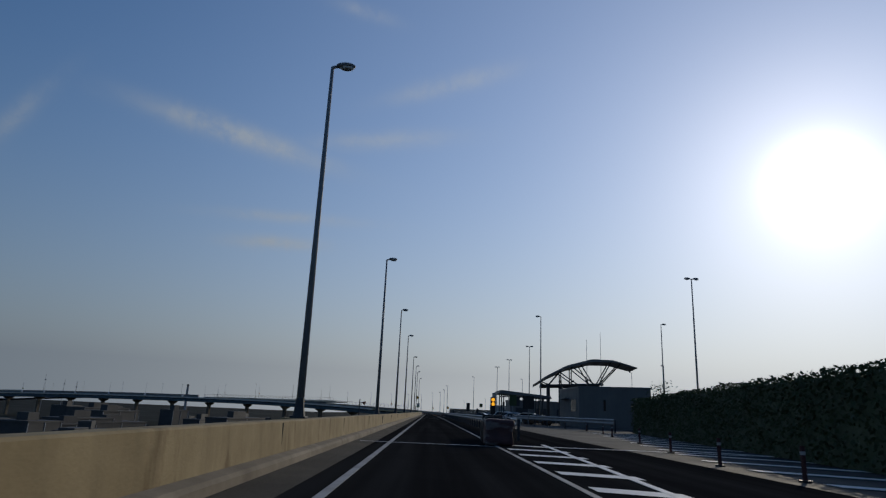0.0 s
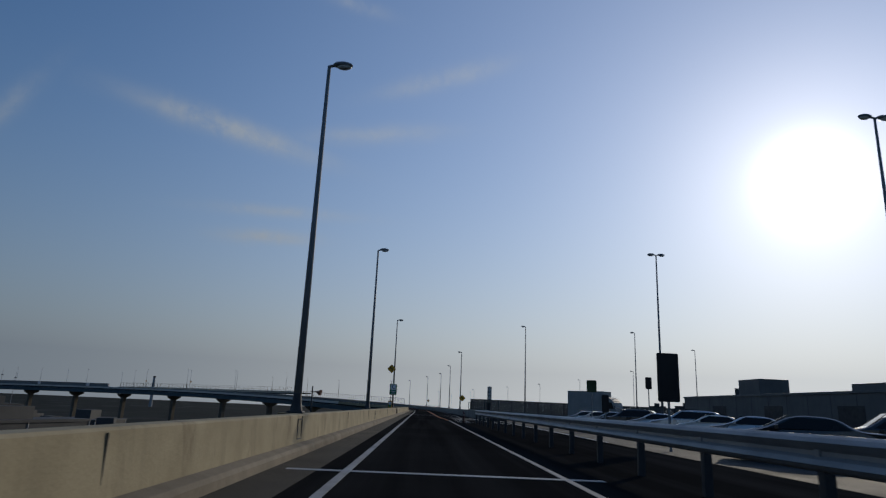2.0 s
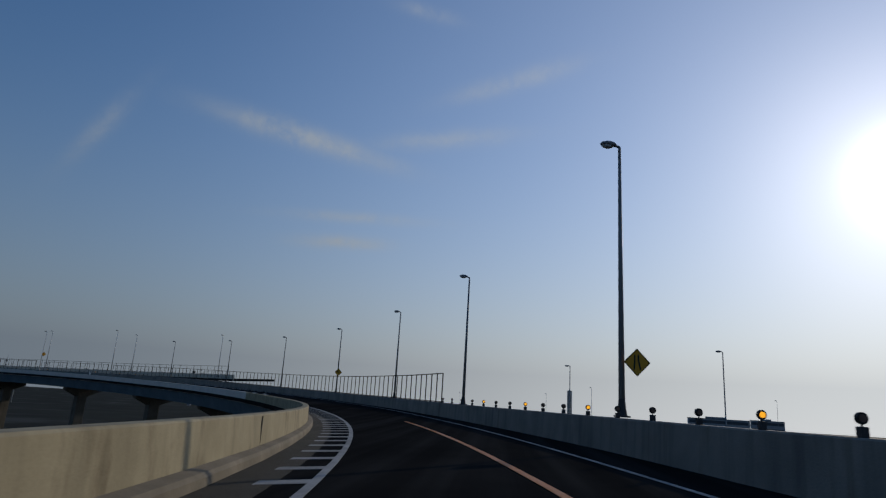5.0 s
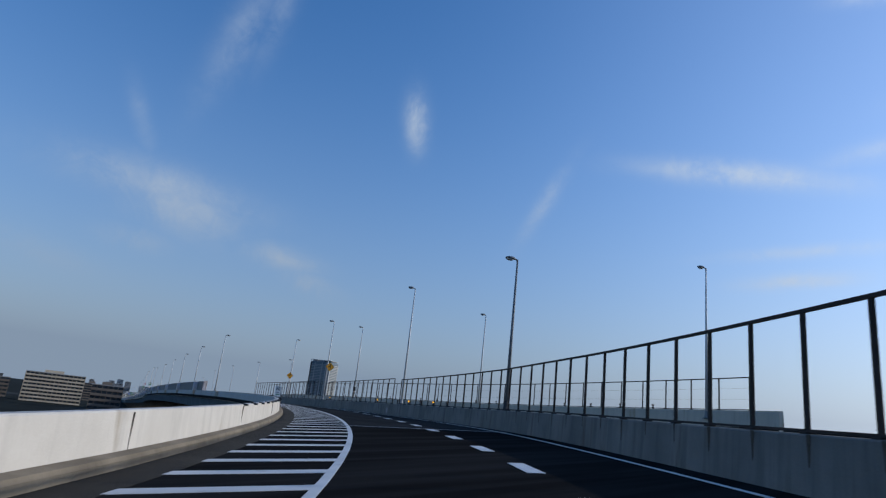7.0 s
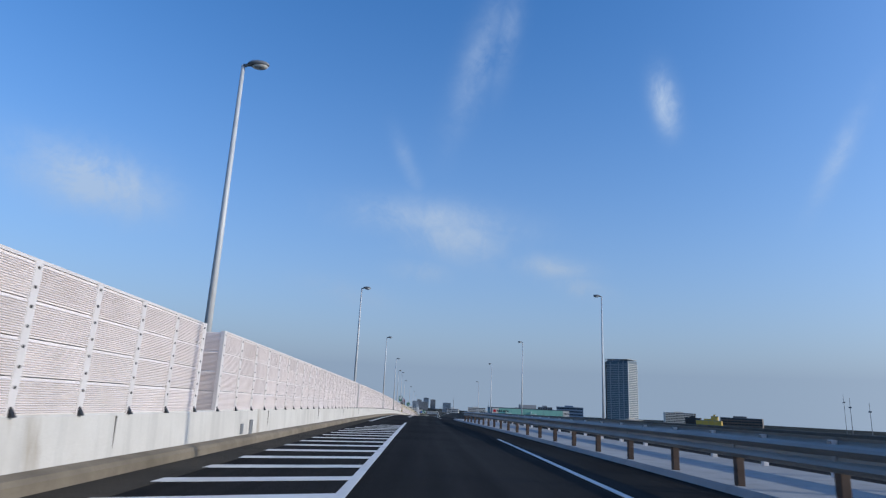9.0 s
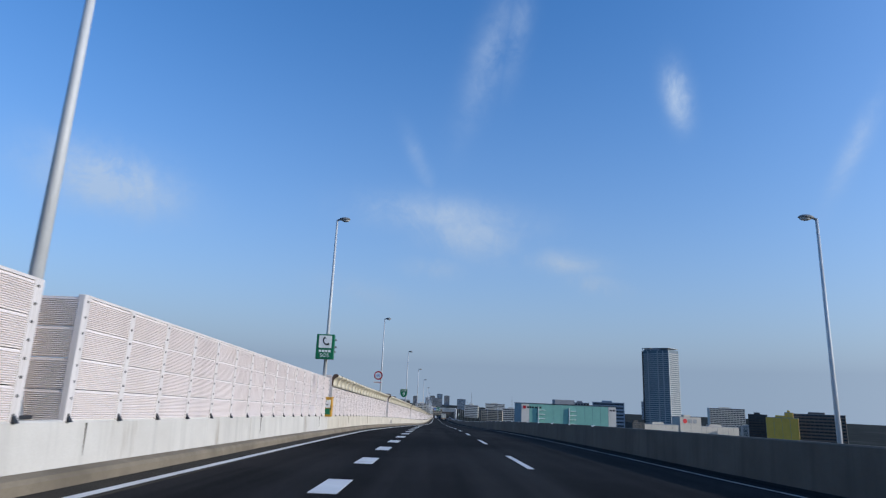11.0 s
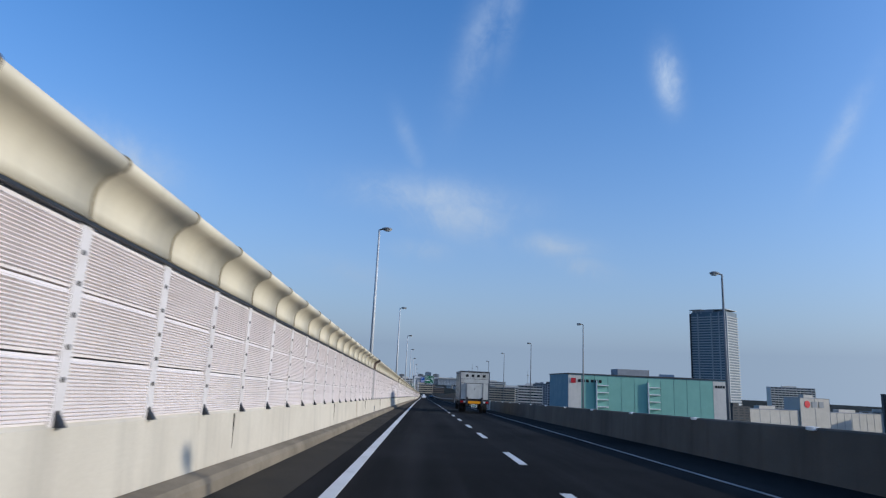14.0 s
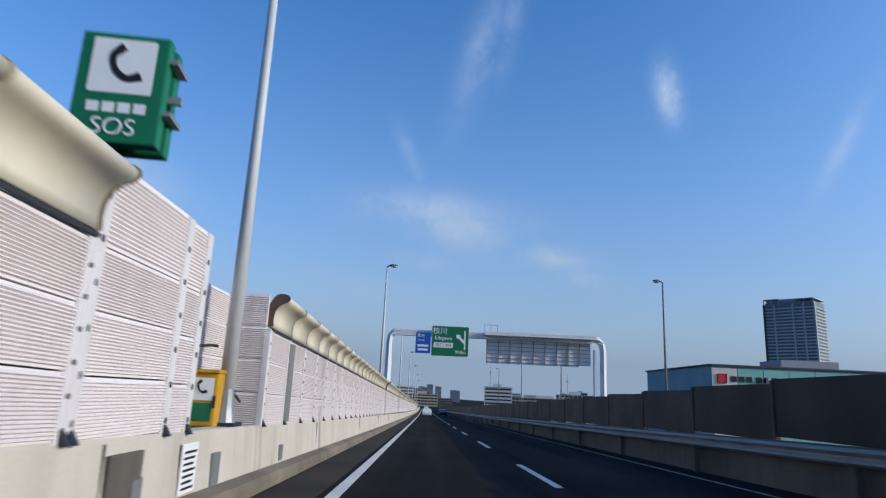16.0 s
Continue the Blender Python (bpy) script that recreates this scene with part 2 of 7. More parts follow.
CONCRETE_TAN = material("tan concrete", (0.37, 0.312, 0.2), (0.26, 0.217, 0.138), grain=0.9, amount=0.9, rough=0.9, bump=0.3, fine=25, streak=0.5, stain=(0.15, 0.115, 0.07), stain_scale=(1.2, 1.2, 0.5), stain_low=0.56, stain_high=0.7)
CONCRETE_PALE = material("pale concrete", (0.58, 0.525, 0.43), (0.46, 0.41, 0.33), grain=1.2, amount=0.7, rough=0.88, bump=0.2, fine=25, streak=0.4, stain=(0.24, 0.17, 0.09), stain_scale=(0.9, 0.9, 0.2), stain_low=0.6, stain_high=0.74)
# a whiter base than the other stretches of the left parapet
CONCRETE_WHITE = material("white concrete", (0.60, 0.57, 0.52), (0.49, 0.46, 0.415), grain=1.2, amount=0.7, rough=0.88, bump=0.2, fine=25, streak=0.4, stain=(0.27, 0.22, 0.16), stain_scale=(0.9, 0.9, 0.2), stain_low=0.6, stain_high=0.74)
CONCRETE_GREY = material("grey concrete", (0.36, 0.36, 0.35), (0.25, 0.25, 0.25), grain=2.5, amount=0.8, rough=0.9, bump=0.25, fine=25, streak=0.4)
KERB = material("kerb concrete", (0.24, 0.2, 0.145), (0.13, 0.107, 0.078), grain=1.2, amount=0.9, rough=0.9, bump=0.35, fine=30, stain=(0.12, 0.1, 0.07), stain_scale=(0.8, 0.8, 0.8))
GALV = material("galvanised steel", (0.27, 0.275, 0.28), (0.19, 0.195, 0.2), grain=0.8, amount=0.6, rough=0.5, metal=0.35, bump=0.05, fine=30)
# pole grey darkened so that lamps against the sun look backlit
POLE_BACKLIT = material("grey pole in backlit tone", (0.2, 0.21, 0.22), (0.14, 0.15, 0.155), grain=1.0, amount=0.6, rough=0.6, metal=0.1, bump=0.04, fine=20)
DARK_METAL = material("dark metal", (0.05, 0.055, 0.06), (0.03, 0.03, 0.035), grain=0.5, rough=0.55, metal=0.5, bump=0.1)
RUST = material("rusted brown steel", (0.13, 0.085, 0.06), (0.07, 0.05, 0.04), grain=0.6, amount=0.9, rough=0.8, metal=0.2, bump=0.3)
GIRDER = material("blue girder paint", (0.085, 0.14, 0.17), (0.06, 0.10, 0.125), grain=3, amount=0.8, rough=0.6, bump=0.05, streak=0.4)
LENS = material("lamp glass", (0.55, 0.55, 0.52), (0.4, 0.4, 0.38), rough=0.2, grain=0.3)
PANEL = material("pale aluminium louvre", (0.80, 0.735, 0.71), (0.68, 0.615, 0.59), grain=1.5, amount=0.5, rough=0.5, metal=0.0, bump=0.03, each=0.08, streak=0.15)
POST = material("white painted post", (0.74, 0.69, 0.66), (0.6, 0.55, 0.52), grain=0.7, amount=0.7, rough=0.5, metal=0.1, bump=0.05, streak=0.2)
CAP = material("cream curved panel", (0.66, 0.595, 0.455), (0.55, 0.49, 0.37), grain=1.4, amount=0.7, rough=0.55, bump=0.05, streak=0.25)
HEDGE = material('dark green of leaves and backlit signs', (0.05, 0.075, 0.03), (0.03, 0.045, 0.018), grain=1.0, amount=0.9, rough=0.7, bump=0.2)
EARTH = material("dark scrubland", (0.022, 0.024, 0.018), (0.013, 0.014, 0.011), grain=40, amount=0.9, rough=0.95, bump=0.5, fine=2, spec=0.05, stain=(0.05, 0.05, 0.048), stain_scale=(0.01, 0.01, 0.01), stain_low=0.55, stain_high=0.65)


# ---- building helpers ----
def part(name, bm, mat, parent=None, label="", m=None, smooth=False):
    data = bpy.data.meshes.new(name)
    if smooth:
        for f in bm.faces:
            f.smooth = True
    bm.to_mesh(data)
    bm.free()
    data.materials.append(mat)
    ob = new(name, data)
    if parent is not None:
        ob.parent = parent
    if m is not None:
        ob.matrix_basis = m
    return tagged(ob, label)


def empty(name, m=None):
    ob = new(name)
    if m is not None:
        ob.matrix_basis = m
    return ob


def box(x0, x1, y0, y1, z0, z1, bevel=0.0, bm=None):
    bm = bm or bmesh.new()
    vs = [bm.verts.new((x, y, z)) for x in (x0, x1) for y in (y0, y1) for z in (z0, z1)]
    for f in ((0, 1, 3, 2), (4, 6, 7, 5), (0, 4, 5, 1), (2, 3, 7, 6), (0, 2, 6, 4), (1, 5, 7, 3)):
        bm.faces.new([vs[i] for i in f])
    if bevel:
        es = list({e for v in vs for e in v.link_edges})
        bmesh.ops.bevel(bm, geom=es, offset=bevel, segments=2, affect="EDGES", profile=0.6)
    return bm


def tube(points, radii, sides=10, bm=None, cap=True):
    """A round bar through the points, with a radius at each."""
    bm = bm or bmesh.new()
    pts = [Vector(p) for p in points]
    if isinstance(radii, (int, float)):
        radii = [radii] * len(pts)
    rings = []
    for i, p in enumerate(pts):
        d = (pts[min(i + 1, len(pts) - 1)] - pts[max(i - 1, 0)]).normalized()
        side = d.cross(Vector((0, 0, 1)) if abs(d.z) < 0.9 else Vector((0, 1, 0))).normalized()
        other = d.cross(side)
        rings.append([bm.verts.new(p + (side * math.cos(a) + other * math.sin(a)) * radii[i]) for a in (2 * math.pi * k / sides for k in range(sides))])
    for a, b in zip(rings, rings[1:]):
        for k in range(sides):
            bm.faces.new((a[k], a[(k + 1) % sides], b[(k + 1) % sides], b[k]))
    if cap:
        bm.faces.new(rings[0][::-1])
        bm.faces.new(rings[-1])
    bmesh.ops.recalc_face_normals(bm, faces=bm.faces)
    return bm


def extrude(outline, depth, axis="y", bm=None, start=0.0):
    """A solid from a closed outline of (a, b) pairs, pushed along an axis."""
    bm = bm or bmesh.new()

    def v(a, b, c):
        return {"x": (c, a, b), "y": (a, c, b), "z": (a, b, c)}[axis]
    one = [bm.verts.new(v(a, b, start)) for a, b in outline]
    two = [bm.verts.new(v(a, b, start + depth)) for a, b in outline]
    n = len(outline)
    for i in range(n):
        bm.faces.new((one[i], one[(i + 1) % n], two[(i + 1) % n], two[i]))
    bm.faces.new(one[::-1])
    bm.faces.new(two)
    bmesh.ops.recalc_face_normals(bm, faces=bm.faces)
    return bm


def sweep(outline, s0, s1, step=4.0, bm=None, origin=None):
    """A closed outline of (u, z), or a function of s that gives one, carried along the lane."""
    bm = bm or bmesh.new()
    n = max(2, int(abs(s1 - s0) / step) + 1)
    rings = []
    for s in np.linspace(s0, s1, n):
        o = outline(s) if callable(outline) else outline
        rings.append([bm.verts.new(place(s, u, z) - (origin or Vector((0, 0, 0)))) for u, z in o])
    k = len(rings[0])
    for a, b in zip(rings, rings[1:]):
        for i in range(k):
            bm.faces.new((a[i], a[(i + 1) % k], b[(i + 1) % k], b[i]))
    bm.faces.new(rings[0][::-1])
    bm.faces.new(rings[-1])
    bmesh.ops.recalc_face_normals(bm, faces=bm.faces)
    return bm


def along(keys):
    """A sideways offset given at times of the drive, as a function of the distance."""
    ss, us = [st(t) for t, _ in keys], [u for _, u in keys]
    return lambda s: float(np.interp(s, ss, us))


# ---- the carriageway: offsets to the right of the car's lane ----
left_wall = along([(0, -3.05), (4, -2.95), (5, -2.75), (5.2, -2.8), (6.2, -3.8), (7.3, -4.4), (8.5, -4.4), (9, -4.6), (11.3, -5.25), (11.6, -5.2), (12.1, -4.0), (12.5, -2.98), (13, -2.6), (14.5, -2.5), (20, -2.5)])
left_line = along([(0, -1.45), (4.5, -1.42), (5.2, -1.2), (7.5, -0.95), (8.5, -0.98), (9.6, -1.1)])
edge_line = along([(9.6, -3.6), (11, -4.4), (11.55, -4.3), (12, -2.9), (12.5, -1.73), (13.09, -1.17), (13.6, -1.01), (14.1, -1.01), (15.0, -1.2), (15.6, -1.25), (20, -1.25)])
right_wall = along([(2.9, 7.4), (3.2, 7.1), (3.45, 6.25), (3.7, 6.0), (4.3, 5.8), (4.9, 6.0), (5.3, 6.5), (5.65, 6.3), (6.1, 6.1), (7.3, 6.8), (7.5, 6.8), (8.0, 5.3), (8.5, 4.4), (8.9, 4.3), (9.8, 4.6)])
main_wall = along([(8.0, 17), (9.0, 14.5), (10.2, 10.5), (11.2, 7.3), (12, 7.0), (20, 7.0)])
S0, S1 = -130.0, st(20) - 40


def deck_right(s):
    if s < st(8.2):
        return right_wall(s) + 0.45
    return max(right_wall(s) + 0.45, main_wall(s) + 0.45)


def deck(s):
    return [(left_wall(s) - 0.42, -0.45), (deck_right(s), -0.45), (deck_right(s), 0.0), (left_wall(s) - 0.42, 0.0)]


road = part("road", sweep(deck, S0, 466.0, 3.0), ASPHALT)
road_far = tagged(part("road_straight", sweep(deck, 466.0, S1, 3.0), ASPHALT_FAR), "dark grey asphalt carriageway of the straight viaduct", "road", kind="structure")
tagged(road, "dark grey asphalt carriageway with worn wheel tracks", "road", kind="structure")
ground_z = -16.0


def ease(a):
    a = min(1.0, max(0.0, a))
    return a * a * (3 - 2 * a)


def land(x, y):
    """Height of the ground: it falls away on the far side of the straight viaduct."""
    v = (x + 515) * 0.296 + (y - 582) * 0.955
    return ground_z - 18.0 * ease((v - 45) / 60) * ease((-420 - x) / 120)


def ground_sheet():
    xs = [-4500, -4000, -3500, -3200] + list(range(-3000, -299, 40)) + [0, 500, 1500, 3000, 4500]
    ys = [-4500, -2500, -1000, 0, 300] + list(range(500, 1801, 40)) + [2300, 3000, 4500]
    bm = bmesh.new()
    rows = [[bm.verts.new((x, y, land(x, y))) for x in xs] for y in ys]
    for j in range(len(ys) - 1):
        for i in range(len(xs) - 1):
            bm.faces.new((rows[j][i], rows[j][i + 1], rows[j + 1][i + 1], rows[j + 1][i]))
    return bm


ground = part("ground", ground_sheet(), EARTH)
tagged(ground, "dark flat waterfront land below the viaduct", "ground", kind="structure")
girder = part("girder", sweep(lambda s: [(left_wall(s) + 0.5, -2.4), (deck_right(s) - 1.2, -2.4), (deck_right(s) - 0.6, -0.46), (left_wall(s) - 0.1, -0.46)], st(3.0), S1, 6.0), GIRDER)
tagged(girder, "blue painted steel girder under the viaduct deck", "girder", kind="structure")

# left parapet with its kerb
PARAPET = 0.865


def parapet_outline(wall, height, thick=0.34, side=-1):
    def o(s):
        w = wall(s)
        return [(w, 0.0), (w + side * 0.04, height - 0.03), (w + side * 0.07, height), (w + side * thick, height), (w + side * thick, -0.5), (w, -0.5)]
    return o


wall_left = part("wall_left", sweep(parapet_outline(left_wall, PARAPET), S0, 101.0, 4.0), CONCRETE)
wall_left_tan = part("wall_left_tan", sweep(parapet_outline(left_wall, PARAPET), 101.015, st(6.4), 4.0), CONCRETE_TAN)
tagged(wall_left_tan, "tan concrete parapet of the bend with dark drip stains", "parapet wall", kind="structure")
tagged(wall_left, "weathered tan concrete parapet with dark drip stains", "parapet wall", kind="structure")
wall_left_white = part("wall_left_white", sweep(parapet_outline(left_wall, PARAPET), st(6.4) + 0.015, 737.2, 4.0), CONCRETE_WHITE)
tagged(wall_left_white, "white concrete parapet beside the hatching", "parapet wall", kind="structure")
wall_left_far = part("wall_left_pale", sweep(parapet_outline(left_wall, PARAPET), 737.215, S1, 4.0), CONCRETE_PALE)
tagged(wall_left_far, "pale concrete parapet in bright sun with rust stains", "parapet wall", kind="structure")
kerb = part("kerb_left", sweep(lambda s: [(left_wall(s) + 0.01, 0.002), (left_wall(s) + 0.25, 0.002), (left_wall(s) + 0.24, 0.13), (left_wall(s) + 0.2, 0.19), (left_wall(s) + 0.01, 0.23)], S0, S1, 4.0), KERB)
tagged(kerb, "worn concrete kerb along the parapet foot", "kerb", kind="structure")
gutter = part("shoulder_left", sweep(lambda s: [(left_wall(s) + 0.25, 0.003), (left_wall(s) + 1.05, 0.003), (left_wall(s) + 1.05, 0.006), (left_wall(s) + 0.25, 0.01)], S0, S1, 4.0), SHOULDER)
tagged(gutter, "dusty brown gutter strip beside the kerb", "gutter", kind="structure")


def stripe(u, width, s0, s1, mat, parent, name="line", step=3.0, z=0.008):
    f = u if callable(u) else (lambda s: u)
    return part(name, sweep(lambda s: [(f(s) - width / 2, 0.001), (f(s) + width / 2, 0.001), (f(s) + width / 2, z), (f(s) - width / 2, z)], s0, s1, step), mat, parent)


stripe(left_line, 0.15, S0, st(6.4), PAINT_WORN, road, "edge_line")
stripe(left_line, 0.16, st(6.4), st(9.7), PAINT, road, "edge_line")
stripe(edge_line, 0.18, st(9.7), S1, PAINT, road, "edge_line")
right_edge = along([(0, 2.65), (2.0, 2.55), (2.6, 2.45), (2.97, 2.45), (3.0, 4.0), (3.5, 5.0), (5, 4.7), (7.5, 6.1), (8.5, 3.1), (9.0, 3.0), (9.6, 3.2)])
stripe(right_edge, 0.13, st(0.1), 184.0, PAINT_WORN, road, "edge_line")
stripe(lambda s: float(np.interp(s, [184, 200, 230, 285, 316], [2.4, 1.95, 1.8, 1.85, 2.4])), 0.16, 184.5, st(5.6), ORANGE_PAINT, road, "orange_line")
stripe(right_edge, 0.12, st(3.05), st(6.4), PAINT_WORN, road, "edge_line")
stripe(right_edge, 0.13, st(6.4), st(9.4), PAINT, road, "edge_line")
main_edge = along([(9.0, 12.9), (10.2, 8.9), (11.2, 6.35), (12, 5.8), (13.2, 5.0), (14.1, 5.05), (15.5, 6.1), (20, 6.1)])
stripe(main_edge, 0.075, st(9.0), S1, PAINT_WORN, road, "edge_line")

# lane dashes
dash_starts = [806.7 + 12.3 * k for k in range(-13, 0)] + [806.7, 819.2, 829.2, 839.0, 850.1, 860.0, 868.5, 876.5, 884.0, 893.1, 901.0, 908.0, 914.5, 920.7]
dash_starts += [926.9, 933.4] + [939.2 + 6.08 * k for k in range(6)] + [975.7, 983.1, 989.3, 996.3, 1003.4, 1010.8, 1018.2, 1027.2, 1035.6, 1044.0, 1052.5, 1060.8, 1070.3, 1079.8, 1091.2, 1102.6, 1114.1]
dash_starts += [1125.7, 1136.6, 1147.0, 1156.9] + [1168.9 + 12.3 * k for k in range(26)]
dash_line = along([(9.5, 2.6), (11.5, 2.2), (12.1, 2.12), (13.1, 2.13), (13.65, 1.9), (14.15, 1.95), (14.65, 2.06), (15.15, 2.14), (15.65, 2.33), (20, 2.3)])
for s in dash_starts:
    long = float(np.interp(s, [855, 865, 890, 936, 990, 1025, 1070, 1115], [4.6, 3.6, 3.2, 2.5, 2.6, 3.4, 4.0, 4.8]))
    stripe(dash_line, 0.15, s, s + long, PAINT, road, "lane_dash", step=4.9)
for k in range(-28, 4):
    s = 795.8 + 5.4 * k
    u = float(np.interp(s, [st(9.9), st(11.5), st(12.35)], [-1.4, -1.65, -1.95]))
    stripe(u, 0.42, s, s + 1.9, PAINT, road, "merge_dash", step=1.9)
for k in range(-14, 9):
    s = 484.2 + (5.05 if k < 0 else 5.3) * k
    stripe(float(np.interp(s, [480, 492, 513, 530], [2.75, 2.9, 3.5, 3.6])), 0.36, s, s + 1.9, PAINT, road, "merge_dash", step=1.9)

# zebra hatching beside the lane in the bend
zebra_edge = along([(4.75, -1.3), (5.2, -2.1), (5.6, -2.6), (7.3, -3.4), (9.0, -3.8), (9.45, -3.5), (9.7, -1.3)])
s = 575.7 - 2.05 * 136
while s < st(9.6):
    far = zebra_edge(s)
    reach = (left_line(s) - far)
    if reach > 0.3:
        bm = bmesh.new()
        pts = [(s, far), (s + 0.5, far), (s + 0.5 + reach * 0.45, left_line(s) - 0.05), (s + reach * 0.45, left_line(s) - 0.05)]
        lo = [bm.verts.new(place(a, b, 0.002)) for a, b in pts]
        hi = [bm.verts.new(place(a, b, 0.008)) for a, b in pts]
        bm.faces.new(hi)
        for i in range(4):
            bm.faces.new((lo[i], lo[(i + 1) % 4], hi[(i + 1) % 4], hi[i]))
        part("zebra_stripe", bm, PAINT if s > st(6.4) else PAINT_WORN, road)
    s += 2.05

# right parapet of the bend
# streaks and stains are the wall's own; the base grey is darkened for shade
CONCRETE_STREAKED = material("streaked concrete darkened for shade", (0.235, 0.228, 0.205), (0.15, 0.145, 0.13), grain=2.0, amount=0.9, rough=0.85, bump=0.3, fine=25, streak=0.9, stain=(0.10, 0.075, 0.05), stain_scale=(1.6, 1.6, 0.12), stain_low=0.58, stain_high=0.74)
wall_right = part("wall_right", sweep(parapet_outline(right_wall, 0.98, side=1), 196.9, 569.0, 3.0), CONCRETE_STREAKED)
tagged(wall_right, "grey concrete parapet on the outer side of the bend", "parapet wall", kind="structure")
# this brown has the shade of the median wall mixed into its base colour
CONCRETE_BROWN = material("brown concrete darkened for wall shade", (0.135, 0.118, 0.095), (0.085, 0.075, 0.06), grain=2.5, amount=0.9, rough=0.9, bump=0.25, fine=25, streak=0.6)
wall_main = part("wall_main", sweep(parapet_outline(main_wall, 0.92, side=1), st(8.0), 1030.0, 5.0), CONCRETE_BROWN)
# the lit stretch of the same wall gets plain grey
wall_main_grey = part("wall_main_grey", sweep(parapet_outline(main_wall, 0.92, side=1), 1030.015, 1107.0, 5.0), CONCRETE_GREY)
tagged(wall_main_grey, "paler grey concrete median wall under the brown screen", "median wall", kind="structure")
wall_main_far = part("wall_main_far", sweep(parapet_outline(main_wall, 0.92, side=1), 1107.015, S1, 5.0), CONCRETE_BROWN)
tagged(wall_main_far, "concrete median wall painted brown for shade behind the steel beam", "median wall", kind="structure")
tagged(wall_main, "grey concrete median wall with its shade painted dark brown", "median wall", kind="structure")


# ---- street lamps ----
# paler copy of the pole grey, with sunlight painted in for the later lamps
POLE_SUNLIT = material("grey pole in sunlit tone", (0.58, 0.585, 0.58), (0.44, 0.45, 0.45), grain=1.0, amount=0.6, rough=0.55, metal=0.1, bump=0.04, fine=20)


def street_lamp(height=11.6, arm=1.0, double=False, paint=None):
    paint = paint or POLE_BACKLIT
    top = empty("street_lamp")
    part("base_plate", box(-0.2, 0.2, -0.2, 0.2, 0.0, 0.05, 0.01), DARK_METAL, top)
    part("base_sleeve", tube([(0, 0, 0.05), (0, 0, 0.25), (0, 0, 0.5)], [0.17, 0.13, 0.105], 12), GALV if paint is not POLE_BACKLIT else DARK_METAL, top)
    part("pole", tube([(0, 0, 0.4), (0, 0, height * 0.5), (0, 0, height)], [0.105, 0.078, 0.05], 12), paint, top, smooth=True)
    for sign in ((1, -1) if double else (1,)):
        part("arm", tube([(0, 0, height - 0.02), (sign * 0.1, 0, height + 0.02), (sign * 0.2, 0, height + 0.03)], [0.05, 0.045, 0.04], 8), POLE_BACKLIT, top)
        bm = bmesh.new()
        bmesh.ops.create_uvsphere(bm, u_segments=16, v_segments=10, radius=1.0)
        for v in bm.verts:
            v.co = Vector((sign * (0.4 + v.co.x * 0.3), v.co.y * 0.15, height + 0.05 + v.co.z * (0.11 if v.co.z > 0 else 0.08)))
        head = part("lamp_head", bm, POLE_BACKLIT, top, "grey cobra lamp head", smooth=True)
        bm = bmesh.new()
        bmesh.ops.create_uvsphere(bm, u_segments=14, v_segments=8, radius=1.0)
        for v in bm.verts:
            v.co = Vector((sign * (0.44 + v.co.x * 0.22), v.co.y * 0.12, height - 0.0 + v.co.z * 0.09))
        part("glass", bm, LENS, head, smooth=True)
    return tagged(top, "tall slender grey steel street lamp with a single head", "street lamp", "lamps along the road")


def lamp_row(height, spots, group_label="tall slender grey steel street lamp with a single head", paint=None):
    """Street lamps at (s, u, z, turn), each with its own height if a fifth number gives it."""
    def stand(spot):
        return at(*spot[:4]) @ Matrix.Diagonal((1, 1, spot[4] / height if len(spot) > 4 else 1, 1))
    first = street_lamp(height, paint=paint)
    tagged(first, group_label)
    for spot in spots[1:]:
        copy_thing(first, stand(spot))
    first.matrix_basis = stand(spots[0])
    return first


lamp_row(10.1, [(-9, -3.42, 0.87, 0), (17.0, -3.43, 0.87, 0, 10.27), (41.2, -3.36, 0.87, 0, 10.13), (64.0, -3.36, 0.87, 0, 10.28), (84.9, -3.31, 0.87, 0, 10.10), (119.1, -3.40, 0.87, 0, 10.10), (140.7, -3.37, 0.87, 0, 9.93), (163.6, -3.47, 0.87, 0, 10.02), (197.8, -3.50, 0.87, 0, 10.00)])
lamp_row(9.3, [(232.2, 6.29, 0.98, 180, 9.42), (266.9, 6.09, 0.98, 180, 9.23)], "slender grey steel street lamp on the outer parapet")
lamp_row(8.2, [(299.0, 6.45, 0.98, 180, 8.99), (329.6, 7.26, 0.98, 180, 9.19), (350.4, 6.53, 0.98, 180, 8.36), (370.9, 6.33, 0.98, 180, 8.31), (393.8, 6.30, 0.98, 180, 8.23), (417.9, 6.38, 0.98, 180, 8.13), (442.5, 6.53, 0.98, 180, 7.99), (468.4, 7.02, 0.98, 180, 7.99)],
         "slender grey steel street lamp on the parapet of the bend")
lamp_row(10.5, [(493.8, 6.60, 0.98, 180, 10.73), (522.0, 4.87, 0.98, 180, 10.35)], "slender sunlit-toned steel street lamp standing beside the mesh fence", POLE_SUNLIT)
lamp_row(9.0, [(549.7, -5.39, 0.87, 0, 9.12), (581.9, -5.34, 0.87, 0, 9.00), (614.8, -5.17, 0.87, 0, 9.04), (649.3, -5.03, 0.87, 0, 9.07), (682.3, -5.06, 0.87, 0, 9.01), (714.0, left_wall(714) - 0.5, 0.87, 0)], "slender sunlit-toned steel street lamp standing on the parapet", POLE_SUNLIT)
